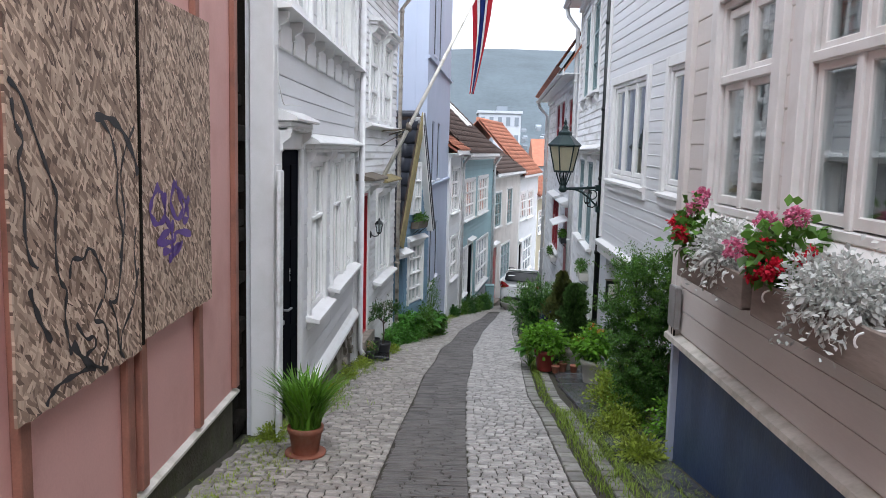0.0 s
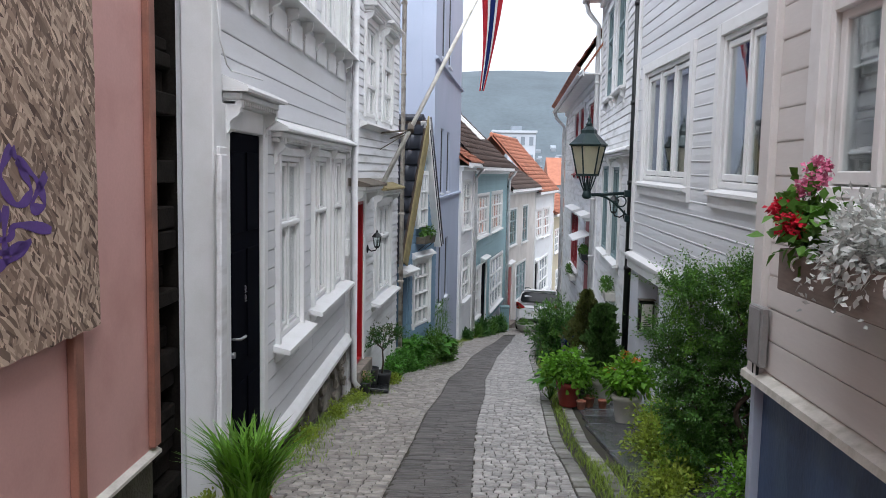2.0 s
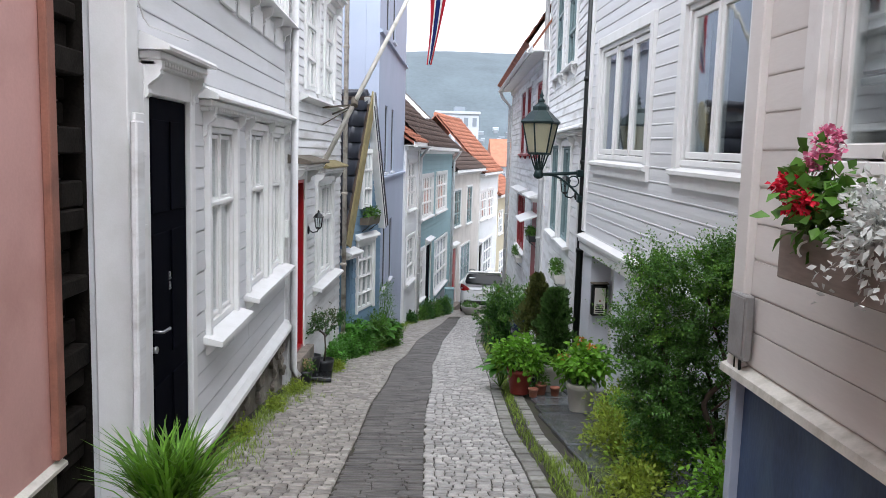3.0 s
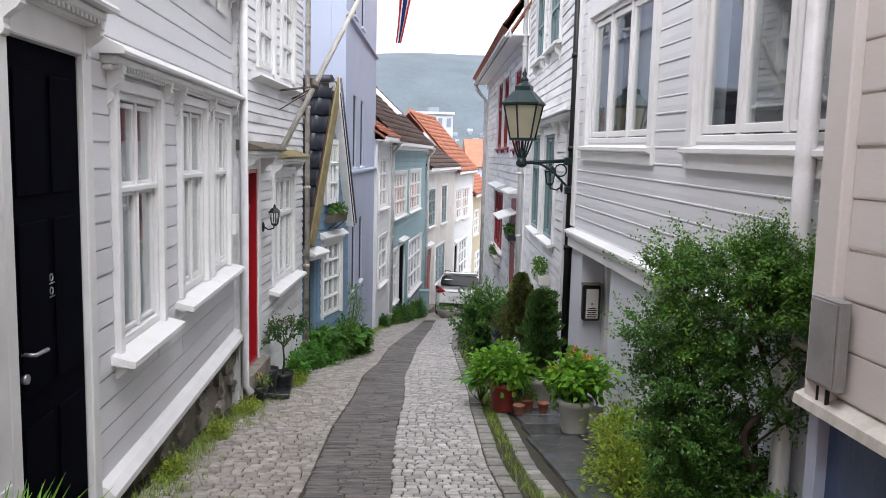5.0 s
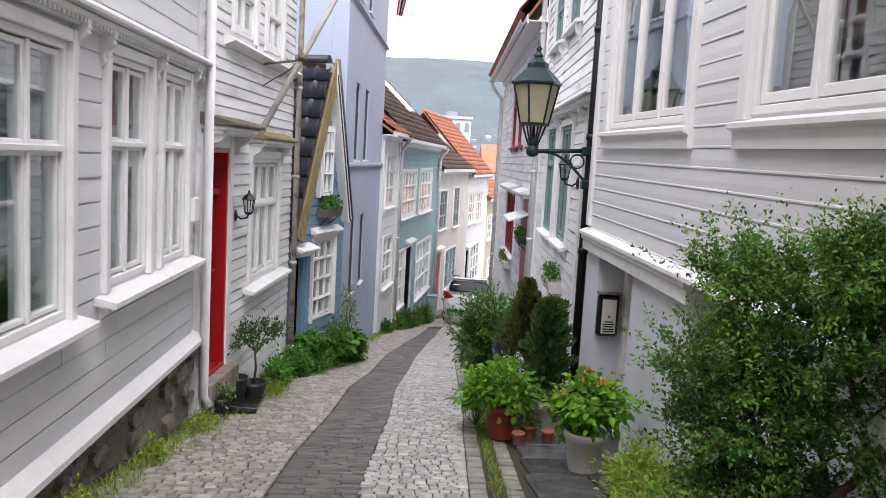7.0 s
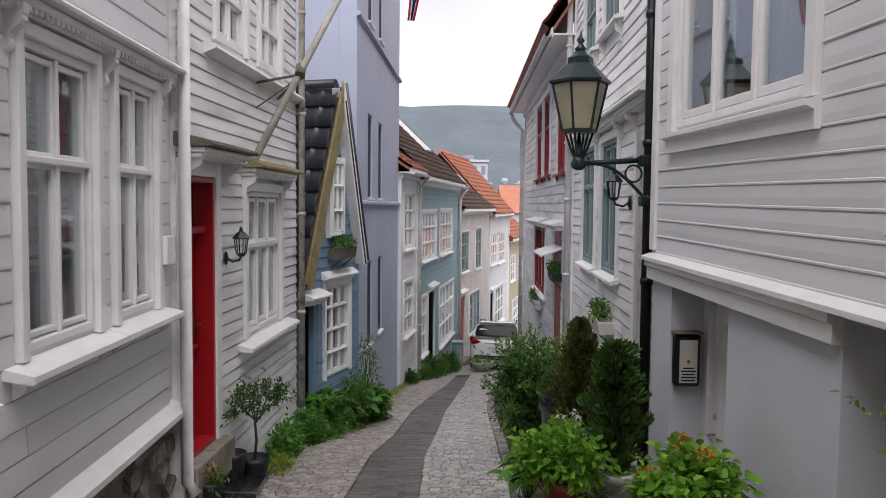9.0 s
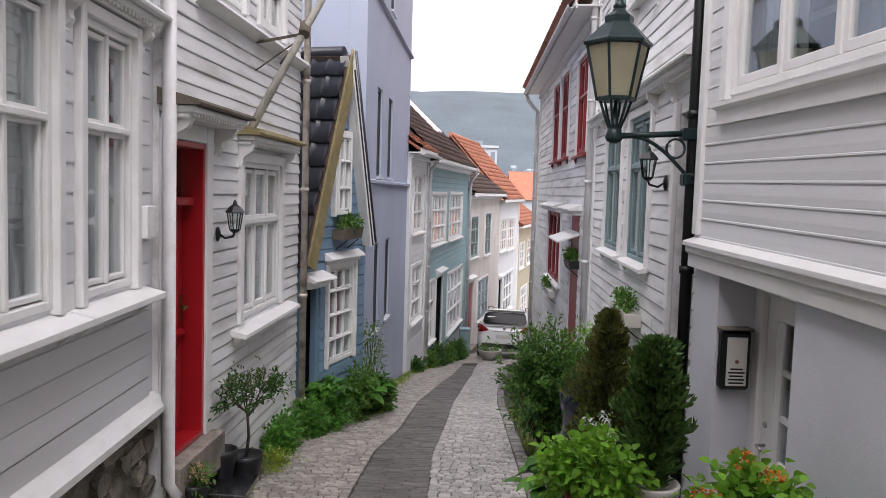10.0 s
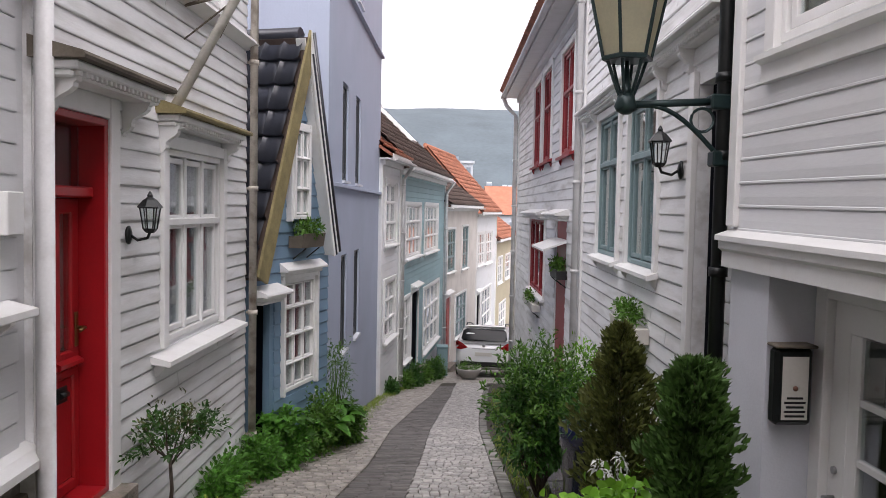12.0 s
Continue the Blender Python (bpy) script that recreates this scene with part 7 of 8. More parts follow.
FR3, FR4 = facade((3.14, 19.9), (2.68, 13.46)), facade((3.75, 31.0), (3.14, 19.93))
FBLUE, FB = facade((-1.12, 17.04), (-0.442, 19.132)), facade((-1.456, 12.75), (-1.152, 16.85))
window_box(FR3 @ pose(3.35, -0.02, -1.05), 0.95, 131, "white window box of fresh greenery on the clapboards", "window boxes down the lane")
window_box(FR4 @ pose(4.3, -0.02, -1.95), 1.9, 132, "window box of trailing green plants under red windows", "window boxes down the lane")
window_box(FR4 @ pose(9.0, -0.02, -0.95), 0.8, 133, "dark window box beside the red door", "window boxes down the lane", True, POTBLACK)
window_box(FBLUE @ pose(0.82, -0.03, -0.32), 0.62, 134, "dark window box of greenery under the gable window", "window boxes down the lane", True, WEATHERED)


# ---- grass in the joints ----
def verge(name, label, pts, seed, height=0.07, lean=0.05, material=None, per=5, spread=0.03):
    rng = np.random.default_rng(seed)
    P = np.repeat(np.asarray(pts, float), per, axis=0)
    P[:, :2] += rng.normal(size=(len(P), 2)) * spread
    P[:, 2] = [ground_z(y) - 0.02 for y in P[:, 1]]
    blades(name, rng, P, height, 0.006, lean, material or GRASS, None, label)
    tagged(scene.collection.objects[-1] if False else bpy.data.objects[name], label, "grass", kind="stuff")


def grasses():
    rng = np.random.default_rng(17)
    pts = []
    for y in np.arange(3.0, 20, 0.022):
        k = 0.5 + 0.5 * noise.noise((y * 0.9, 0.3, 0))
        if rng.random() < 0.35 + k:
            pts.append((kerb_x(y) + 0.22 + rng.normal() * 0.03, y, 0))
    verge("gutter_grass", "grass growing in the joint behind the kerb", pts, 18, 0.075, 0.05)
    pts = []
    for y in np.arange(6.6, 16.8, 0.012):
        w = 0.10 + 0.20 * max(0, noise.noise((y * 0.8, 5.3, 0)) + 0.25)
        pts.append((left_x(y) + 0.05 + abs(rng.normal()) * w, y, 0))
    verge("wall_grass", "grass and moss along the foot of the white houses", pts, 19, 0.095, 0.07, None, 5)
    pts = [(rng.uniform(-1.55, -1.1) if y < 6.5 else left_x(y) + rng.random() * 0.3, y, 0) for y in rng.uniform(4.6, 7.6, 420)]
    verge("corner_grass", "thin weeds between the setts by the pink house", pts, 20, 0.05, 0.04, LIME, 3)
    pts = [(rng.uniform(1.28, 1.85), y, 0) for y in rng.uniform(4.6, 8.6, 900)]
    verge("slab_grass", "tufts of grass over the slab edges", pts, 21, 0.10, 0.08, GRASS, 3, 0.02)
    pts = [(left_x(y) + 0.08 + abs(rng.normal()) * 0.12, y, 0) for y in rng.uniform(17.0, 34, 1100)]
    verge("far_wall_grass", "grass along the foot of the further houses", pts, 22, 0.12, 0.08, None, 3)
    pts = [(kerb_x(y) + 0.25 + rng.random() * 0.35, y, 0) for y in rng.uniform(14, 30, 700)]
    verge("far_kerb_grass", "grass behind the kerb down the lane", pts, 23, 0.10, 0.07, None, 3)


grasses()


# ---- flag on its pole ----
def flagpole():
    base, tip = Vector((-1.25, 14.46, 0.80)), Vector((0.60, 15.24, 4.68))
    t = thing("flagpole", "weathered white flagpole leaning out from the house wall", "flagpole")
    bm = bmesh.new()
    add_tube(bm, [base, base.lerp(tip, 0.5), tip], 0.040, 12, 0.026)
    part("pole", bm, POLE, t)
    bm = bmesh.new()
    add_lathe(bm, [(0.01, 0), (0.045, 0.01), (0.045, 0.03), (0.01, 0.045)], 12)
    part("finial", bm, POLE, t, m=Matrix.Translation(tip))
    bm = bmesh.new()
    k = base.lerp(tip, 0.27)
    add_tube(bm, [(-1.27, 15.0, 1.78), k + Vector((0, 0, -0.03)), (-1.21, 15.9, 1.72)], 0.014, 6)
    add_tube(bm, [k - Vector((0.0, 0.05, 0.05)), k + Vector((0.0, 0.05, 0.06))], 0.055, 10)
    add_tube(bm, [(-1.30, 15.02, 1.5), k + Vector((0, 0, -0.05))], 0.008, 6)
    part("bracket", bm, WEATHERED, t, "rusty iron stay")
    f = thing("flag", "limp red, white and blue pennant hanging from the pole", "flag")
    top = base.lerp(tip, 0.97)
    mats = (PETALFLAG, FLAGWHITE, FLAGBLUE, FLAGWHITE, PETALFLAG)
    edges = (0.0, 0.24, 0.36, 0.64, 0.76, 1.0)
    n = 26
    for i, m in enumerate(mats):
        bm = bmesh.new()
        rows = []
        for j in range(n + 1):
            s = j / n
            wdt = 0.42 * (1 - 0.8 * s)
            row = []
            for e in (edges[i], (edges[i] + edges[i + 1]) / 2, edges[i + 1]):
                x = (e - 0.5) * wdt
                fold = 0.025 * math.sin(e * 9 + s * 7) * (1 - 0.6 * s)
                tw = 0.1 + 0.35 * s
                row.append(bm.verts.new((top.x + x * math.cos(tw) - fold * math.sin(tw) - 0.16 * s * s, top.y + x * math.sin(tw) * 0.6 + fold, top.z - 0.05 - 0.25 * (1 - e) * (1 - s) - 2.0 * s)))
            rows.append(row)
        for a, b in zip(rows, rows[1:]):
            for k2 in (0, 1):
                bm.faces.new((a[k2], a[k2 + 1], b[k2 + 1], b[k2])).smooth = True
        bmesh.ops.solidify(bm, geom=bm.faces[:], thickness=0.002)
        part("stripe", bm, m, f)


PETALFLAG = mat("red_flag_cloth", (0.60, 0.05, 0.07), 0.8, 0.1, 8, 120, 0.1, trans=0.5)
FLAGWHITE = mat("white_flag_cloth", (0.8, 0.8, 0.8), 0.8, 0.05, 8, 120, 0.1, trans=0.5)
FLAGBLUE = mat("blue_flag_cloth", (0.02, 0.04, 0.20), 0.8, 0.1, 8, 120, 0.1, trans=0.3)
flagpole()


# ---- wall lanterns, sign box ----
def wall_lantern(m, label, drop=1):
    t = thing("wall_lantern", label, "wall lamp", m, group="black wall lanterns")
    bm = bmesh.new()
    add_lathe(bm, [(0.05, 0), (0.05, 0.015), (0.02, 0.03)], 12)
    for v in bm.verts:
        v.co = Vector((v.co.x, -v.co.z, v.co.y * 1.5 + 0.02))
    part("wall_plate", bm, IRON, t)
    bm = bmesh.new()
    add_tube(bm, [(0, -0.02, 0.02), (0, -0.08, -0.02), (0, -0.16, 0.0), (0, -0.18, 0.05)], 0.012, 8)
    part("arm", bm, IRON, t)
    bm = bmesh.new()
    add_lathe(bm, [(0.03, 0.04), (0.05, 0.06), (0.055, 0.075)], 6, 0, -0.18, smooth=False)
    cage = part("cage", bm, IRON, t)
    bm = bmesh.new()
    for k in range(6):
        a = k * math.pi / 3
        add_tube(bm, [(0.052 * math.cos(a), -0.18 + 0.052 * math.sin(a), 0.07), (0.078 * math.cos(a), -0.18 + 0.078 * math.sin(a), 0.24)], 0.006, 5)
    part("rod", bm, IRON, cage)
    bm = bmesh.new()
    add_lathe(bm, [(0.085, 0.235), (0.10, 0.245), (0.055, 0.30), (0.02, 0.325), (0.022, 0.34), (0.006, 0.37)], 6, 0, -0.18, smooth=False)
    part("cap", bm, IRON, t)
    for k in range(6):
        a, b = k * math.pi / 3, (k + 1) * math.pi / 3
        bm = bmesh.new()
        q = [(r * math.cos(s), -0.18 + r * math.sin(s), z) for r, z, s in ((0.050, 0.07, a), (0.050, 0.07, b), (0.074, 0.24, b), (0.074, 0.24, a))]
        bm.faces.new([bm.verts.new(p) for p in q])
        bmesh.ops.solidify(bm, geom=bm.faces[:], thickness=0.003)
        part("pane", bm, GLASS, t)
    return t


wall_lantern(FB @ pose(1.12, -0.035, -0.06) @ Matrix.Scale(0.85, 4), "black iron lantern on the white wall by the red door")
wall_lantern(FR3 @ pose(5.25, -0.035, 0.5), "black iron lantern on the white wall beyond the lamp post")


def sign_box():
    t = thing("sign_box", "black-framed notice box with a pale sheet beside the recessed door", "notice box", pose(2.583, 12.745, -0.985) @ Matrix.Diagonal((1, 1.45, 1, 1)))
    box_part("frame", (0.0, 0.215, -0.075, -0.001, 0.0, 0.43), IRON, t, c=0.02)
    box_part("sheet", (0.035, 0.18, -0.079, -0.0755, 0.035, 0.385), POTWHITE, t, "pale printed sheet", c=0)
    bm = bmesh.new()
    for k, (z, w) in enumerate(((0.05, 0.11), (0.075, 0.12), (0.10, 0.10), (0.125, 0.12), (0.15, 0.09))):
        add_box(bm, 0.108 - w / 2, 0.108 + w / 2, -0.081, -0.0792, z, z + 0.012)
    part("writing", bm, RUBBER, t, "dark bars of writing")
    bm = bmesh.new()
    add_lathe(bm, [(0.001, 0), (0.014, 0.0), (0.014, 0.003), (0.001, 0.004)], 12)
    for v in bm.verts:
        v.co = Vector((v.co.x + 0.108, -0.0792 - v.co.z, v.co.y + 0.21))
    part("emblem", bm, RUST, t)
    bm = bmesh.new()
    add_box(bm, -0.01, 0.225, -0.09, 0.0, 0.432, 0.45, 0.006)
    part("cap", bm, WEATHERED, t)


sign_box()
bm = bmesh.new()
add_box(bm, 0.055, 0.10, -0.20, 0.0, 0.02, 0.36, 0.008)
CABINETGREY = mat("grey_cabinet_paint", (0.26, 0.255, 0.25), 0.5, 0.15, 5, 60, 0.1, dirt=(0.16, 0.14, 0.12), dirt_amount=0.4)
ec = thing("meter_cabinet", "weathered grey metal panel on the house corner", "cabinet", pose(1.80, 6.44, 0.08))
part("body", bm, CABINETGREY, ec)
box_part("door", (0.049, 0.0545, -0.185, -0.015, 0.035, 0.345), CABINETGREY, ec, c=0.002)
for k in (0.06, 0.12):
    bm = bmesh.new()
    add_tube(bm, [(0.078, -k, 0.02), (0.078, -k, -0.04), (0.09, -k + 0.02, -0.085)], 0.009, 6)
    part("cable", bm, IRON, ec)


# ---- car ----
def car():
    c = thing("car", "silver-white hatchback with roof rails parked on the lane", "car", pose(3.34, 36.0, ground_z(36.0) + 0.03, SLOPE, 0, -12) @ Matrix.Scale(1.17, 4))

    def loft(name, sections, material, smooth=True, under=None):
        """A body skinned over cross-sections: each a depth y with its (x, z) half outline, mirrored."""
        q = bmesh.new()
        rings = []
        for y, half in sections:
            pts = [(x, z) for x, z in half] + [(-x, z) for x, z in reversed(half)]
            rings.append([q.verts.new((x, y, z)) for x, z in pts])
        n = len(rings[0])
        for a, b in zip(rings, rings[1:]):
            for i in range(n):
                f = q.faces.new((a[i], a[(i + 1) % n], b[(i + 1) % n], b[i]))
                f.smooth = smooth
        q.faces.new(rings[0]), q.faces.new(rings[-1][::-1])
        return part(name, q, material, under or c)

    def outline(w, z0, z1, bulge=0.04):
        """A half section, from the sill up the flank to the shoulder, with a rounded corner."""
        return [(w - 0.10, z0), (w - 0.02, z0 + 0.08), (w, z0 + 0.25), (w + bulge - 0.04, (z0 + z1) * 0.55), (w - 0.01, z1 - 0.10), (w - 0.06, z1 - 0.02), (w - 0.16, z1)]
    body = loft("body", [(0.0, outline(0.70, 0.42, 0.86)), (0.06, outline(0.80, 0.32, 0.94)), (0.20, outline(0.87, 0.26, 1.02)), (0.6, outline(0.90, 0.22, 1.06)), (1.8, outline(0.905, 0.2, 1.05)),
                         (3.0, outline(0.90, 0.2, 1.02)), (3.6, outline(0.88, 0.22, 0.94)), (4.05, outline(0.80, 0.26, 0.82)), (4.25, outline(0.62, 0.34, 0.66))], CARPAINT)
    cab = lambda w, t, z: [(w, 1.0), (w - 0.015, 1.05), ((w + t) / 2 + 0.02, (1.0 + z) / 2 + 0.03), (t + 0.02, z - 0.07), (t - 0.05, z - 0.015), (t - 0.2, z)]
    loft("cabin", [(0.06, cab(0.76, 0.74, 1.10)), (0.14, cab(0.80, 0.72, 1.30)), (0.26, cab(0.82, 0.66, 1.50)), (0.42, cab(0.83, 0.64, 1.555)), (1.2, cab(0.84, 0.65, 1.585)), (2.1, cab(0.84, 0.64, 1.56)),
                   (2.6, cab(0.83, 0.66, 1.36)), (3.2, cab(0.80, 0.76, 1.08))], CARPAINT)

    def panel(name, pts, material, th=0.012, label=""):
        q = bmesh.new()
        q.faces.new([q.verts.new(p) for p in pts])
        bmesh.ops.solidify(q, geom=q.faces[:], thickness=th)
        return part(name, q, material, c, label)
    panel("rear_window", [(-0.64, 0.035, 1.07), (0.64, 0.035, 1.07), (0.70, 0.065, 1.14), (0.66, 0.17, 1.38), (0.56, 0.215, 1.445), (-0.56, 0.215, 1.445), (-0.66, 0.17, 1.38), (-0.70, 0.065, 1.14)], CARGLASS)
    box_part("spoiler", (-0.62, 0.62, 0.17, 0.44, 1.50, 1.545), CARPAINT, c, c=0.018)
    box_part("wiper", (-0.30, 0.04, 0.015, 0.04, 1.085, 1.105), RUBBER, c, c=0.004)
    box_part("tailgate_trim", (-0.36, 0.36, -0.012, 0.05, 0.83, 0.86), STEEL, c, c=0.008)
    for s in (-1, 1):
        panel("side_window", [(s * 0.845, 0.42, 1.10), (s * 0.85, 1.45, 1.09), (s * 0.73, 1.45, 1.49), (s * 0.735, 0.62, 1.47)], CARGLASS)
        panel("side_window", [(s * 0.85, 1.52, 1.09), (s * 0.845, 2.75, 1.08), (s * 0.73, 2.25, 1.46), (s * 0.73, 1.52, 1.49)], CARGLASS)
        bm = bmesh.new()
        q = [(s * 0.47, 0.005, 0.86), (s * 0.70, -0.015, 1.02), (s * 0.84, 0.06, 1.07), (s * 0.885, 0.28, 1.06), (s * 0.905, 0.3, 0.90), (s * 0.84, 0.05, 0.82), (s * 0.70, -0.012, 0.80)]
        mid = (s * 0.74, -0.03, 0.93)
        vs, m = [bm.verts.new(p) for p in q], bm.verts.new(mid)
        for k in range(len(vs)):
            bm.faces.new((vs[k], vs[(k + 1) % len(vs)], m))
        bmesh.ops.solidify(bm, geom=bm.faces[:], thickness=0.03)
        part("tail_light", bm, TAIL, c)
        bm = bmesh.new()
        add_tube(bm, [(s * 0.60, 0.45, 1.55), (s * 0.60, 0.55, 1.615), (s * 0.60, 1.3, 1.64), (s * 0.60, 2.0, 1.62), (s * 0.60, 2.1, 1.55)], 0.02, 6)
        part("roof_rail", bm, IRON, c)
        for y in (0.78, 3.35):
            bm = bmesh.new()
            add_tube(bm, [(s * 0.70, y, 0.31), (s * 0.905, y, 0.31)], 0.31, 22)
            wheel = part("wheel", bm, RUBBER, c)
            bm = bmesh.new()
            add_tube(bm, [(s * 0.89, y, 0.31), (s * 0.915, y, 0.31)], 0.2, 16)
            part("rim", bm, STEEL, wheel)
        box_part("mirror", (s * 0.9, s * 1.05, 2.55, 2.65, 1.02, 1.15), CARPAINT, c, c=0.03)
    box_part("bumper", (-0.70, 0.70, -0.02, 0.1, 0.30, 0.46), RUBBER, c, c=0.03)
    box_part("number_plate", (-0.26, 0.26, -0.016, -0.002, 0.62, 0.73), POTWHITE, c, c=0.003)
    bm = bmesh.new()
    add_lathe(bm, [(0.001, 0), (0.05, 0), (0.05, 0.012), (0.001, 0.015)], 14)
    for v in bm.verts:
        v.co = Vector((v.co.x, 0.01 - v.co.z, v.co.y + 0.94))
    part("badge", bm, STEEL, c)


car()
b = thing("wheelie_bin", "teal plastic wheelie bin beside the plants", "bin", at_ground(1.95, 37.2, 0.6))
bm = bmesh.new()
add_box(bm, -0.2, 0.2, -0.22, 0.22, -0.6, 0.45, 0.03)
part("body", bm, TEAL, b)
box_part("lid", (-0.22, 0.22, -0.25, 0.25, 0.452, 0.52), TEAL, b, c=0.02)


# ---- graffiti on the boarded window ----
def stroke(parent, pts, width, material, name="paint_stroke"):
    """A sprayed line: a flat ribbon along points (u, z) on the sheet."""
    bm = bmesh.new()
    p = []
    for i in range(len(pts) - 1):
        for k in range(6):
            s = k / 6
            a, b2, c2, d2 = (Vector(pts[max(i - 1, 0)]), Vector(pts[i]), Vector(pts[i + 1]), Vector(pts[min(i + 2, len(pts) - 1)]))
            p.append(0.5 * ((2 * b2) + (c2 - a) * s + (2 * a - 5 * b2 + 4 * c2 - d2) * s * s + (3 * b2 - a - 3 * c2 + d2) * s ** 3))
    p.append(Vector(pts[-1]))
    prev = None
    for i, q in enumerate(p):
        d = (p[min(i + 1, len(p) - 1)] - p[max(i - 1, 0)])
        d = d.normalized() if d.length > 1e-6 else Vector((1, 0))
        nrm = Vector((-d.y, d.x)) * (width / 2 * (0.8 + 0.35 * math.sin(i * 0.9)))
        row = [bm.verts.new((q.x + nrm.x, -0.0145, q.y + nrm.y)), bm.verts.new((q.x - nrm.x, -0.0145, q.y - nrm.y))]
        if prev:
            bm.faces.new((prev[0], prev[1], row[1], row[0]))
        prev = row
    return part(name, bm, material, parent)


PURPLE = mat("purple_spray_paint", (0.11, 0.05, 0.25), 0.5, 0.2, 12, 80, 0.1)
SPRAY = mat("black_spray_paint", (0.03, 0.028, 0.03), 0.6, 0.3, 12, 80, 0.1)


def graffiti():
    left, right = boards
    black = lambda pts, w: stroke(left, [(y - 3.07, z - 0.34) for y, z in pts], w, SPRAY)
    purple = lambda pts: stroke(right, [(y - 4.345, z - 0.38) for y, z in pts], 0.046, PURPLE)
    black([(3.09, 1.68), (3.18, 1.62), (3.27, 1.48), (3.37, 1.32), (3.43, 1.22), (3.41, 1.1), (3.41, 0.95), (3.44, 0.86), (3.49, 0.81), (3.47, 0.71), (3.49, 0.6), (3.52, 0.52)], 0.025)
    black([(3.11, 1.61), (3.13, 1.52), (3.18, 1.45), (3.14, 1.37), (3.18, 1.25), (3.17, 1.11), (3.2, 0.99), (3.26, 0.94)], 0.025)
    black([(3.81, 1.57), (3.96, 1.57), (4.1, 1.52), (4.24, 1.4), (4.3, 1.29)], 0.043)
    black([(3.87, 1.56), (3.98, 1.48), (4.04, 1.32), (4.03, 1.16), (4.09, 1.0), (4.06, 0.84), (4.0, 0.68), (3.91, 0.69)], 0.025)
    black([(4.26, 1.54), (4.14, 1.42), (4.08, 1.28), (4.12, 1.08), (4.05, 0.88)], 0.020)
    black([(3.52, 0.86), (3.55, 0.94), (3.65, 0.93), (3.71, 0.97), (3.78, 0.93), (3.83, 0.86), (3.88, 0.8), (3.86, 0.71)], 0.022)
    black([(3.19, 0.87), (3.22, 0.8), (3.28, 0.7), (3.35, 0.62)], 0.034)
    black([(3.29, 0.36), (3.32, 0.39), (3.41, 0.42), (3.55, 0.42), (3.73, 0.41), (3.85, 0.36), (3.86, 0.36)], 0.028)
    black([(3.57, 0.65), (3.66, 0.56), (3.74, 0.55), (3.75, 0.5), (3.66, 0.48), (3.73, 0.41)], 0.022)
    black([(3.84, 0.71), (3.75, 0.63), (3.85, 0.59), (3.89, 0.48), (3.82, 0.4), (3.88, 0.36)], 0.022)
    black([(3.53, 0.57), (3.62, 0.48), (3.75, 0.39)], 0.045)
    black([(4.28, 0.8), (4.2, 0.62), (4.06, 0.5), (4.03, 0.39)], 0.020)
    black([(3.91, 0.69), (3.99, 0.58), (4.02, 0.43), (4.08, 0.36)], 0.020)
    black([(4.26, 1.02), (4.23, 0.9), (4.26, 0.72)], 0.017)
    purple([(4.6, 1.22), (4.51, 1.15), (4.47, 1.07), (4.56, 1.0), (4.69, 1.03), (4.66, 1.15), (4.6, 1.19)])
    purple([(4.7, 1.17), (4.7, 1.03), (4.78, 0.95), (4.62, 0.92), (4.57, 0.88)])
    purple([(4.87, 1.23), (4.79, 1.11), (4.89, 1.0), (5.0, 1.05), (4.93, 1.15), (4.87, 1.22)])
    purple([(4.9, 1.18), (5.04, 1.1), (5.1, 0.99), (5.0, 0.99), (5.12, 1.12)])
    purple([(4.59, 0.89), (4.82, 0.87), (4.89, 0.92), (5.15, 0.88)])
    purple([(4.65, 0.83), (4.81, 0.82), (4.96, 0.84)])
    purple([(4.74, 0.77), (4.85, 0.79), (4.99, 0.85)])
    purple([(4.82, 1.0), (4.8, 0.87), (4.82, 0.77)])


graffiti()


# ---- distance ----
# Distance haze is put into the base colour of far things.
def haze_tinted_mat(name, col, var=0.2, scale=0.004):
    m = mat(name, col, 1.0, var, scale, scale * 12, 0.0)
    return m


# Woods greyed and blued in the colour itself to stand for haze.
HILLSIDE = haze_tinted_mat("haze_tinted_wooded_hill", (0.086, 0.108, 0.122), 0.22, 0.008)


def hill():
    bm = bmesh.new()
    nx, ny = 70, 14
    v = []
    for j in range(ny):
        row = []
        for i in range(nx):
            x = -2600 + 5200 * i / (nx - 1)
            s = j / (ny - 1)
            y = 1500 + 1300 * s
            ridge = 332 + 10 * math.sin(x * 0.004 + 0.6) - 0.022 * max(0, -x - 100) - 0.028 * max(0, x - 200) + 5 * noise.noise((x * 0.012, 3.1, 0))
            z = -45 + (ridge + 45) * math.sin(s * math.pi / 2) ** 1.15 + 14 * noise.noise((x * 0.006, y * 0.006, 1.0)) * s * (1 - s) * 4
            row.append(bm.verts.new((x, y, z)))
        v.append(row)
    for a, b in zip(v, v[1:]):
        for i in range(nx - 1):
            bm.faces.new((a[i], a[i + 1], b[i + 1], b[i])).smooth = True
    return tagged(part("backdrop", bm, HILLSIDE), "wooded hill across the valley, blue-grey haze in its colour", "hill", kind="structure")


hill()
# Town colours are washed out to carry the haze of distance.
TOWN = haze_tinted_mat("haze_tinted_town_wall", (0.45, 0.48, 0.52), 0.1, 0.05)
TOWNFAR = mat("haze_tinted_far_houses", (0.25, 0.28, 0.31), 1.0, 0.1, 0.05, 0.6, 0.0, rand=0.5, island=True)
TOWNROOF = haze_tinted_mat("haze_tinted_town_roof", (0.40, 0.20, 0.15), 0.2, 0.05)
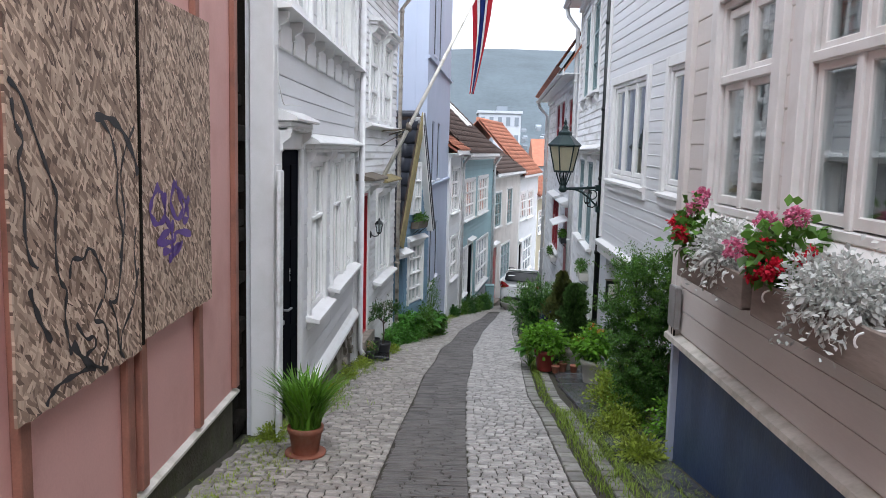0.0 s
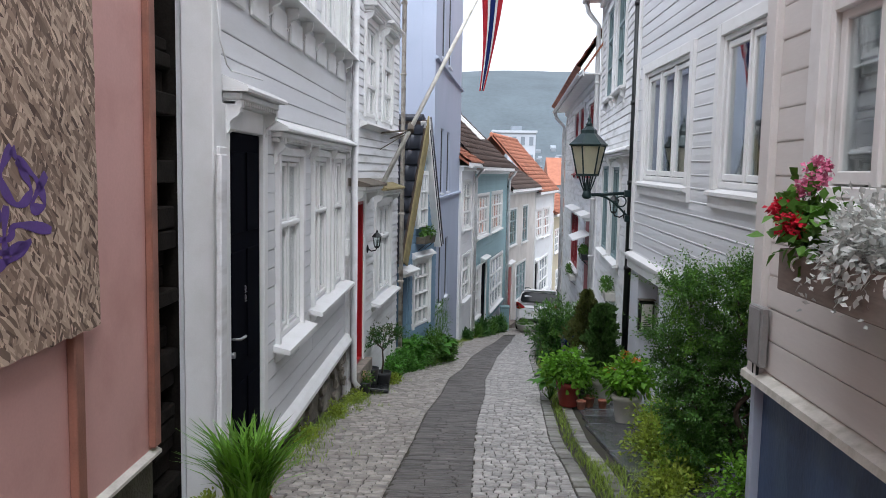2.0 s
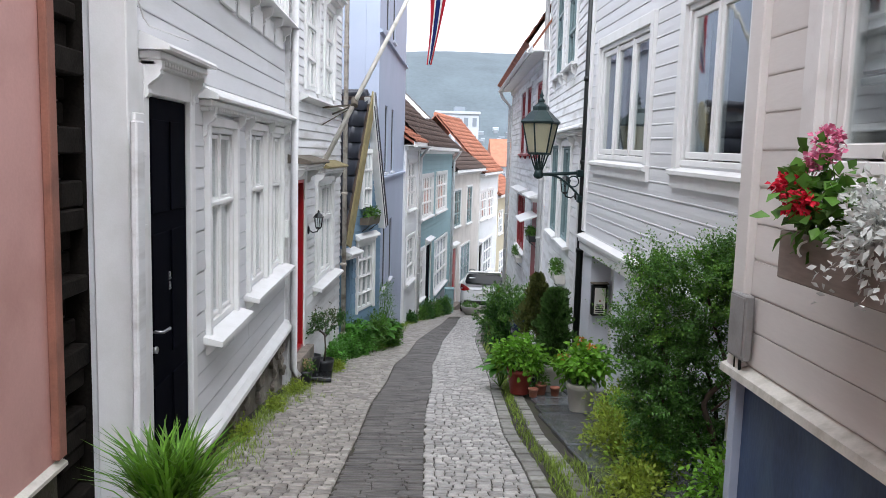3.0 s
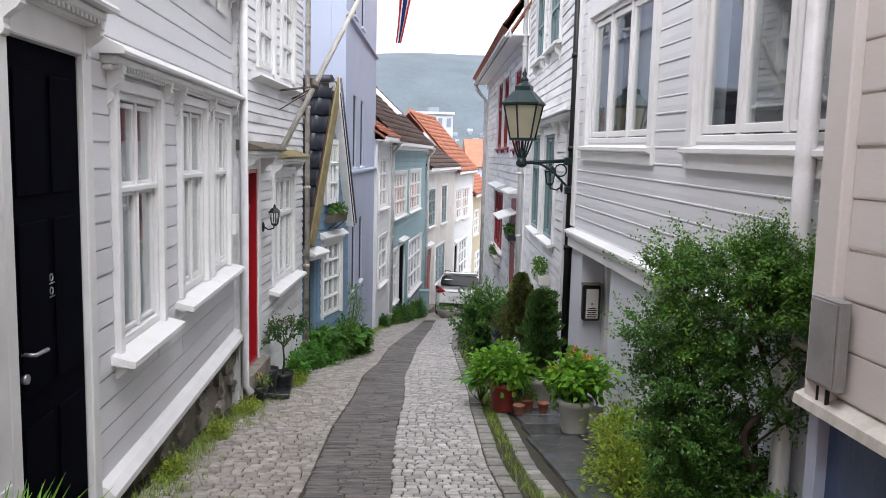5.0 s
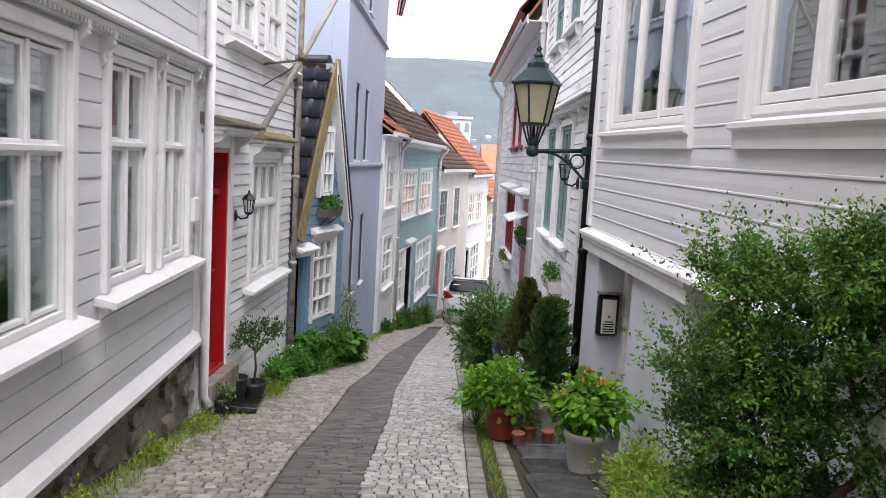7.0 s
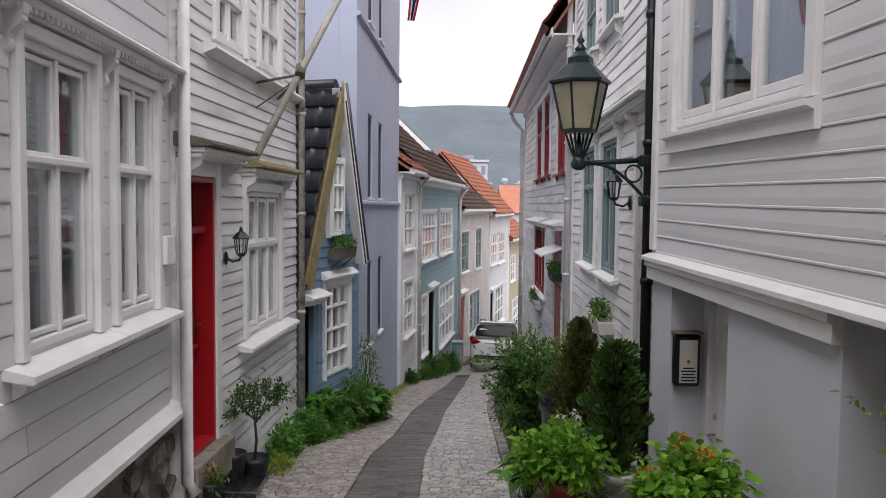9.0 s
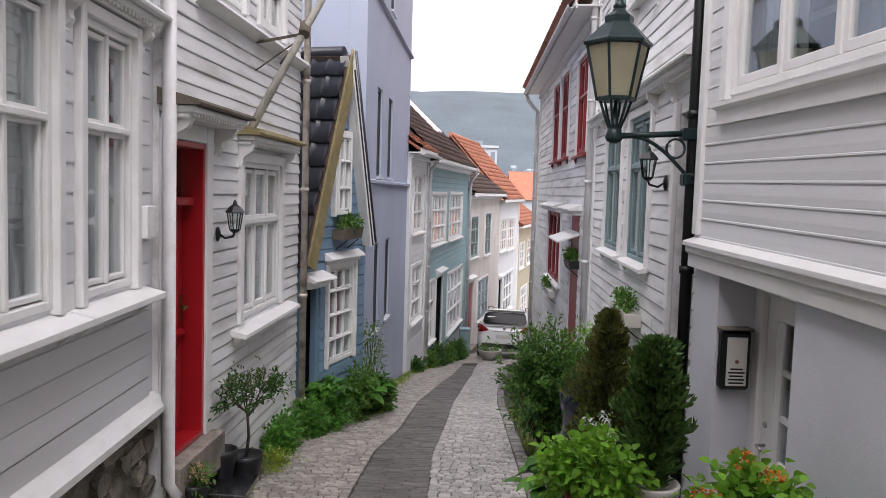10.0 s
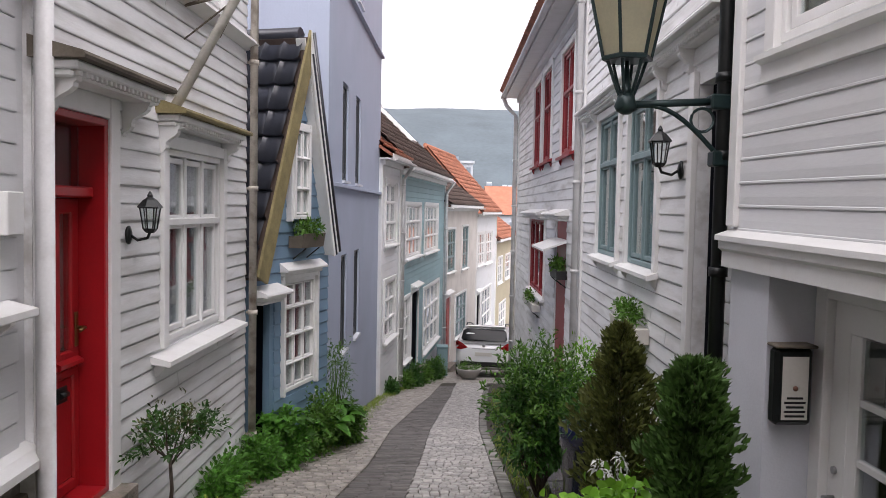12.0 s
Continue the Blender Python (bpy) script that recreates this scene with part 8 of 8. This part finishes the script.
TOWNDARK = haze_tinted_mat("haze_tinted_town_window", (0.20, 0.23, 0.26), 0.1, 0.05)


def far_block(x, y, z0, w, d, h, floors, bays, label, roofed=False):
    """A distant block with storeys and windows."""
    t = thing("building", label, "building", pose(x, y, z0))
    bm = bmesh.new()
    add_box(bm, -w / 2, w / 2, 0, d, 0, h)
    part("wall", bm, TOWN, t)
    for i in range(bays):
        for j in range(floors):
            cx, cz = -w / 2 + w * (i + 0.5) / bays, h * (j + 0.55) / floors
            ww, hh = w / bays * 0.24, h / floors * 0.24
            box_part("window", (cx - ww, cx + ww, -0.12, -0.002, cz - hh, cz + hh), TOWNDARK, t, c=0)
    if roofed:
        bm = bmesh.new()
        add_profile(bm, [(-0.4, h), (d / 2, h + d * 0.42), (d + 0.4, h)], -w / 2 - 0.4, w / 2 + 0.4)
        part("roof", bm, TOWNROOF if roofed is True else REDTILE, t)
    else:
        box_part("parapet", (-w / 2 - 0.3, w / 2 + 0.3, -0.3, d + 0.3, h + 0.002, h + 0.5), TOWN, t, c=0)
        box_part("roof_plant", (-w * 0.05, w * 0.2, d * 0.3, d * 0.7, h + 0.502, h + 1.6), TOWNDARK, t, c=0)
    return t


far_block(9.0, 160, -26, 8.4, 12, 35.0, 10, 5, "white flat-roofed modern block in the valley")
far_block(14.4, 110, -14, 6, 9, 13.6, 3, 3, "white house with an orange tiled roof below the lane", roofed="tile")
far_block(13.5, 74, -12, 6, 7, 7.5, 2, 3, "white house at the foot of the lane", roofed="tile")


def town():
    """Distant houses on the far slope, past counting."""
    rnd = random.Random(11)
    V, F = [], []
    for k in range(190):
        y = rnd.uniform(1230, 1370)
        x = rnd.uniform(-260, 520)
        w, d, h = rnd.uniform(5, 11), rnd.uniform(8, 12), rnd.uniform(4, 7.5)
        z = -22 + max(0, (y - 1150) * 0.26) + rnd.uniform(0, 8)
        b = len(V)
        V += [(x + sx * w / 2, y + sy * d / 2, z + sz * h) for sz in (0, 1) for sx, sy in ((-1, -1), (1, -1), (1, 1), (-1, 1))]
        V += [(x - w / 2, y, z + h * 1.35), (x + w / 2, y, z + h * 1.35)]
        F += [(b, b + 1, b + 5, b + 4), (b + 1, b + 2, b + 6, b + 5), (b + 2, b + 3, b + 7, b + 6), (b + 3, b, b + 4, b + 7), (b + 4, b + 5, b + 9, b + 8), (b + 6, b + 7, b + 8, b + 9)]
    me = bpy.data.meshes.new("far_town")
    me.from_pydata(V, [], F)
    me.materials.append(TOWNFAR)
    tagged(new("far_town", me), "houses scattered over the far valley side, haze in their colour", "town", kind="stuff")


town()

# ---- paving ----
setts_road = tagged(thing("road", "lane of worn granite setts with a dark slate strip down its middle", "road"), kind="structure")


def pave():
    near = lambda x, y: 5.2 < y < 7.2
    left = rows_of_stones(-3.0, 33.0, 0.080, lambda y: left_x(y) + 0.05, lambda y: lane_c(y) - lane_w(y) / 2 + 0.006, 0.075, 0.135, 21, 0.019)
    right = rows_of_stones(-3.0, 33.0, 0.078, lambda y: lane_c(y) + lane_w(y) / 2 - 0.02, lambda y: kerb_x(y) + 0.01, 0.07, 0.12, 22, 0.019)
    for side, one, rest in ((left, SETT, SETTS), (right, SETTPALENEAR, SETTPALE)):
        lay_stones(setts_road, "sett", sorted(side, key=lambda s: abs(s[1] - 6.6)), near, "far_setts", one, rest, 150, 0.07, 0.0, 4, 0.009)
    beyond = rows_of_stones(33.0, 42.0, 0.14, lambda y: left_x(y) + 0.1, lambda y: 4.6, 0.14, 0.22, 23)
    lay_stones(setts_road, "sett", beyond, lambda x, y: False, "far_setts", SETT, SETTS, 0, 0.07, 0.0, 5)
    strip = rows_of_stones(-3.0, 31.5, 0.058, lambda y: lane_c(y) - lane_w(y) / 2 + 0.004, lambda y: lane_c(y) + lane_w(y) / 2 - 0.004, 0.16, 0.30, 24, 0.019)
    lay_stones(setts_road, "slate_sett", strip, lambda x, y: 5.2 < y < 8.2, "far_slate_setts", DARKSETT, DARKSETT, 250, 0.07, 0.0, 6, 0.007)


pave()
kerb = tagged(thing("kerb", "row of long pale kerb stones edging the lane", "kerb"), kind="structure")


def lay_kerb():
    rnd = random.Random(8)
    stones = []
    for off, ln, wd in ((0.075, 0.15, 0.125), (0.34, 0.16, 0.12)):
        y = -3.0
        while y < 31:
            l = ln * rnd.uniform(0.8, 1.25)
            slope = math.degrees(math.atan2(kerb_x(y + 0.4) - kerb_x(y - 0.4), 0.8))
            if not (off > 0.2 and y > 16):
                stones.append((kerb_x(y + l / 2) + off, y + l / 2, wd, l - 0.020, -slope + rnd.uniform(-2, 2), rnd.uniform(-0.006, 0.01)))
            y += l
    lay_stones(kerb, "kerb_stone", stones, lambda x, y: 2.5 < y < 20, "far_kerb_stones", KERB, KERB, 220, 0.09, 0.004, 9, 0.006)


lay_kerb()
slabs = tagged(thing("pavement", "dark wet slate slabs beside the houses", "pavement"), kind="structure")


def lay_slabs():
    rnd = random.Random(14)
    stones, y = [], -3.0
    while y < 20:
        l = rnd.uniform(0.5, 0.85)
        x0, x1 = kerb_x(y) + 0.50, (1.90 if y < 6.2 else 2.55 if y < 13.2 else 2.75)
        mid = x0 + (x1 - x0) * rnd.uniform(0.4, 0.65)
        for p, q in ((x0, mid), (mid, x1)):
            stones.append(((p + q) / 2, y + l / 2, q - p - 0.02, l - 0.02, rnd.uniform(-0.8, 0.8), rnd.uniform(-0.008, 0.012)))
        y += l
    lay_stones(slabs, "slate_slab", stones, lambda x, y: True, "slabs_rest", SLATE, SLATE, 200, 0.1, 0.03, 10, 0.012)


lay_slabs()

# ---- cladding, last ----
lay_boards()
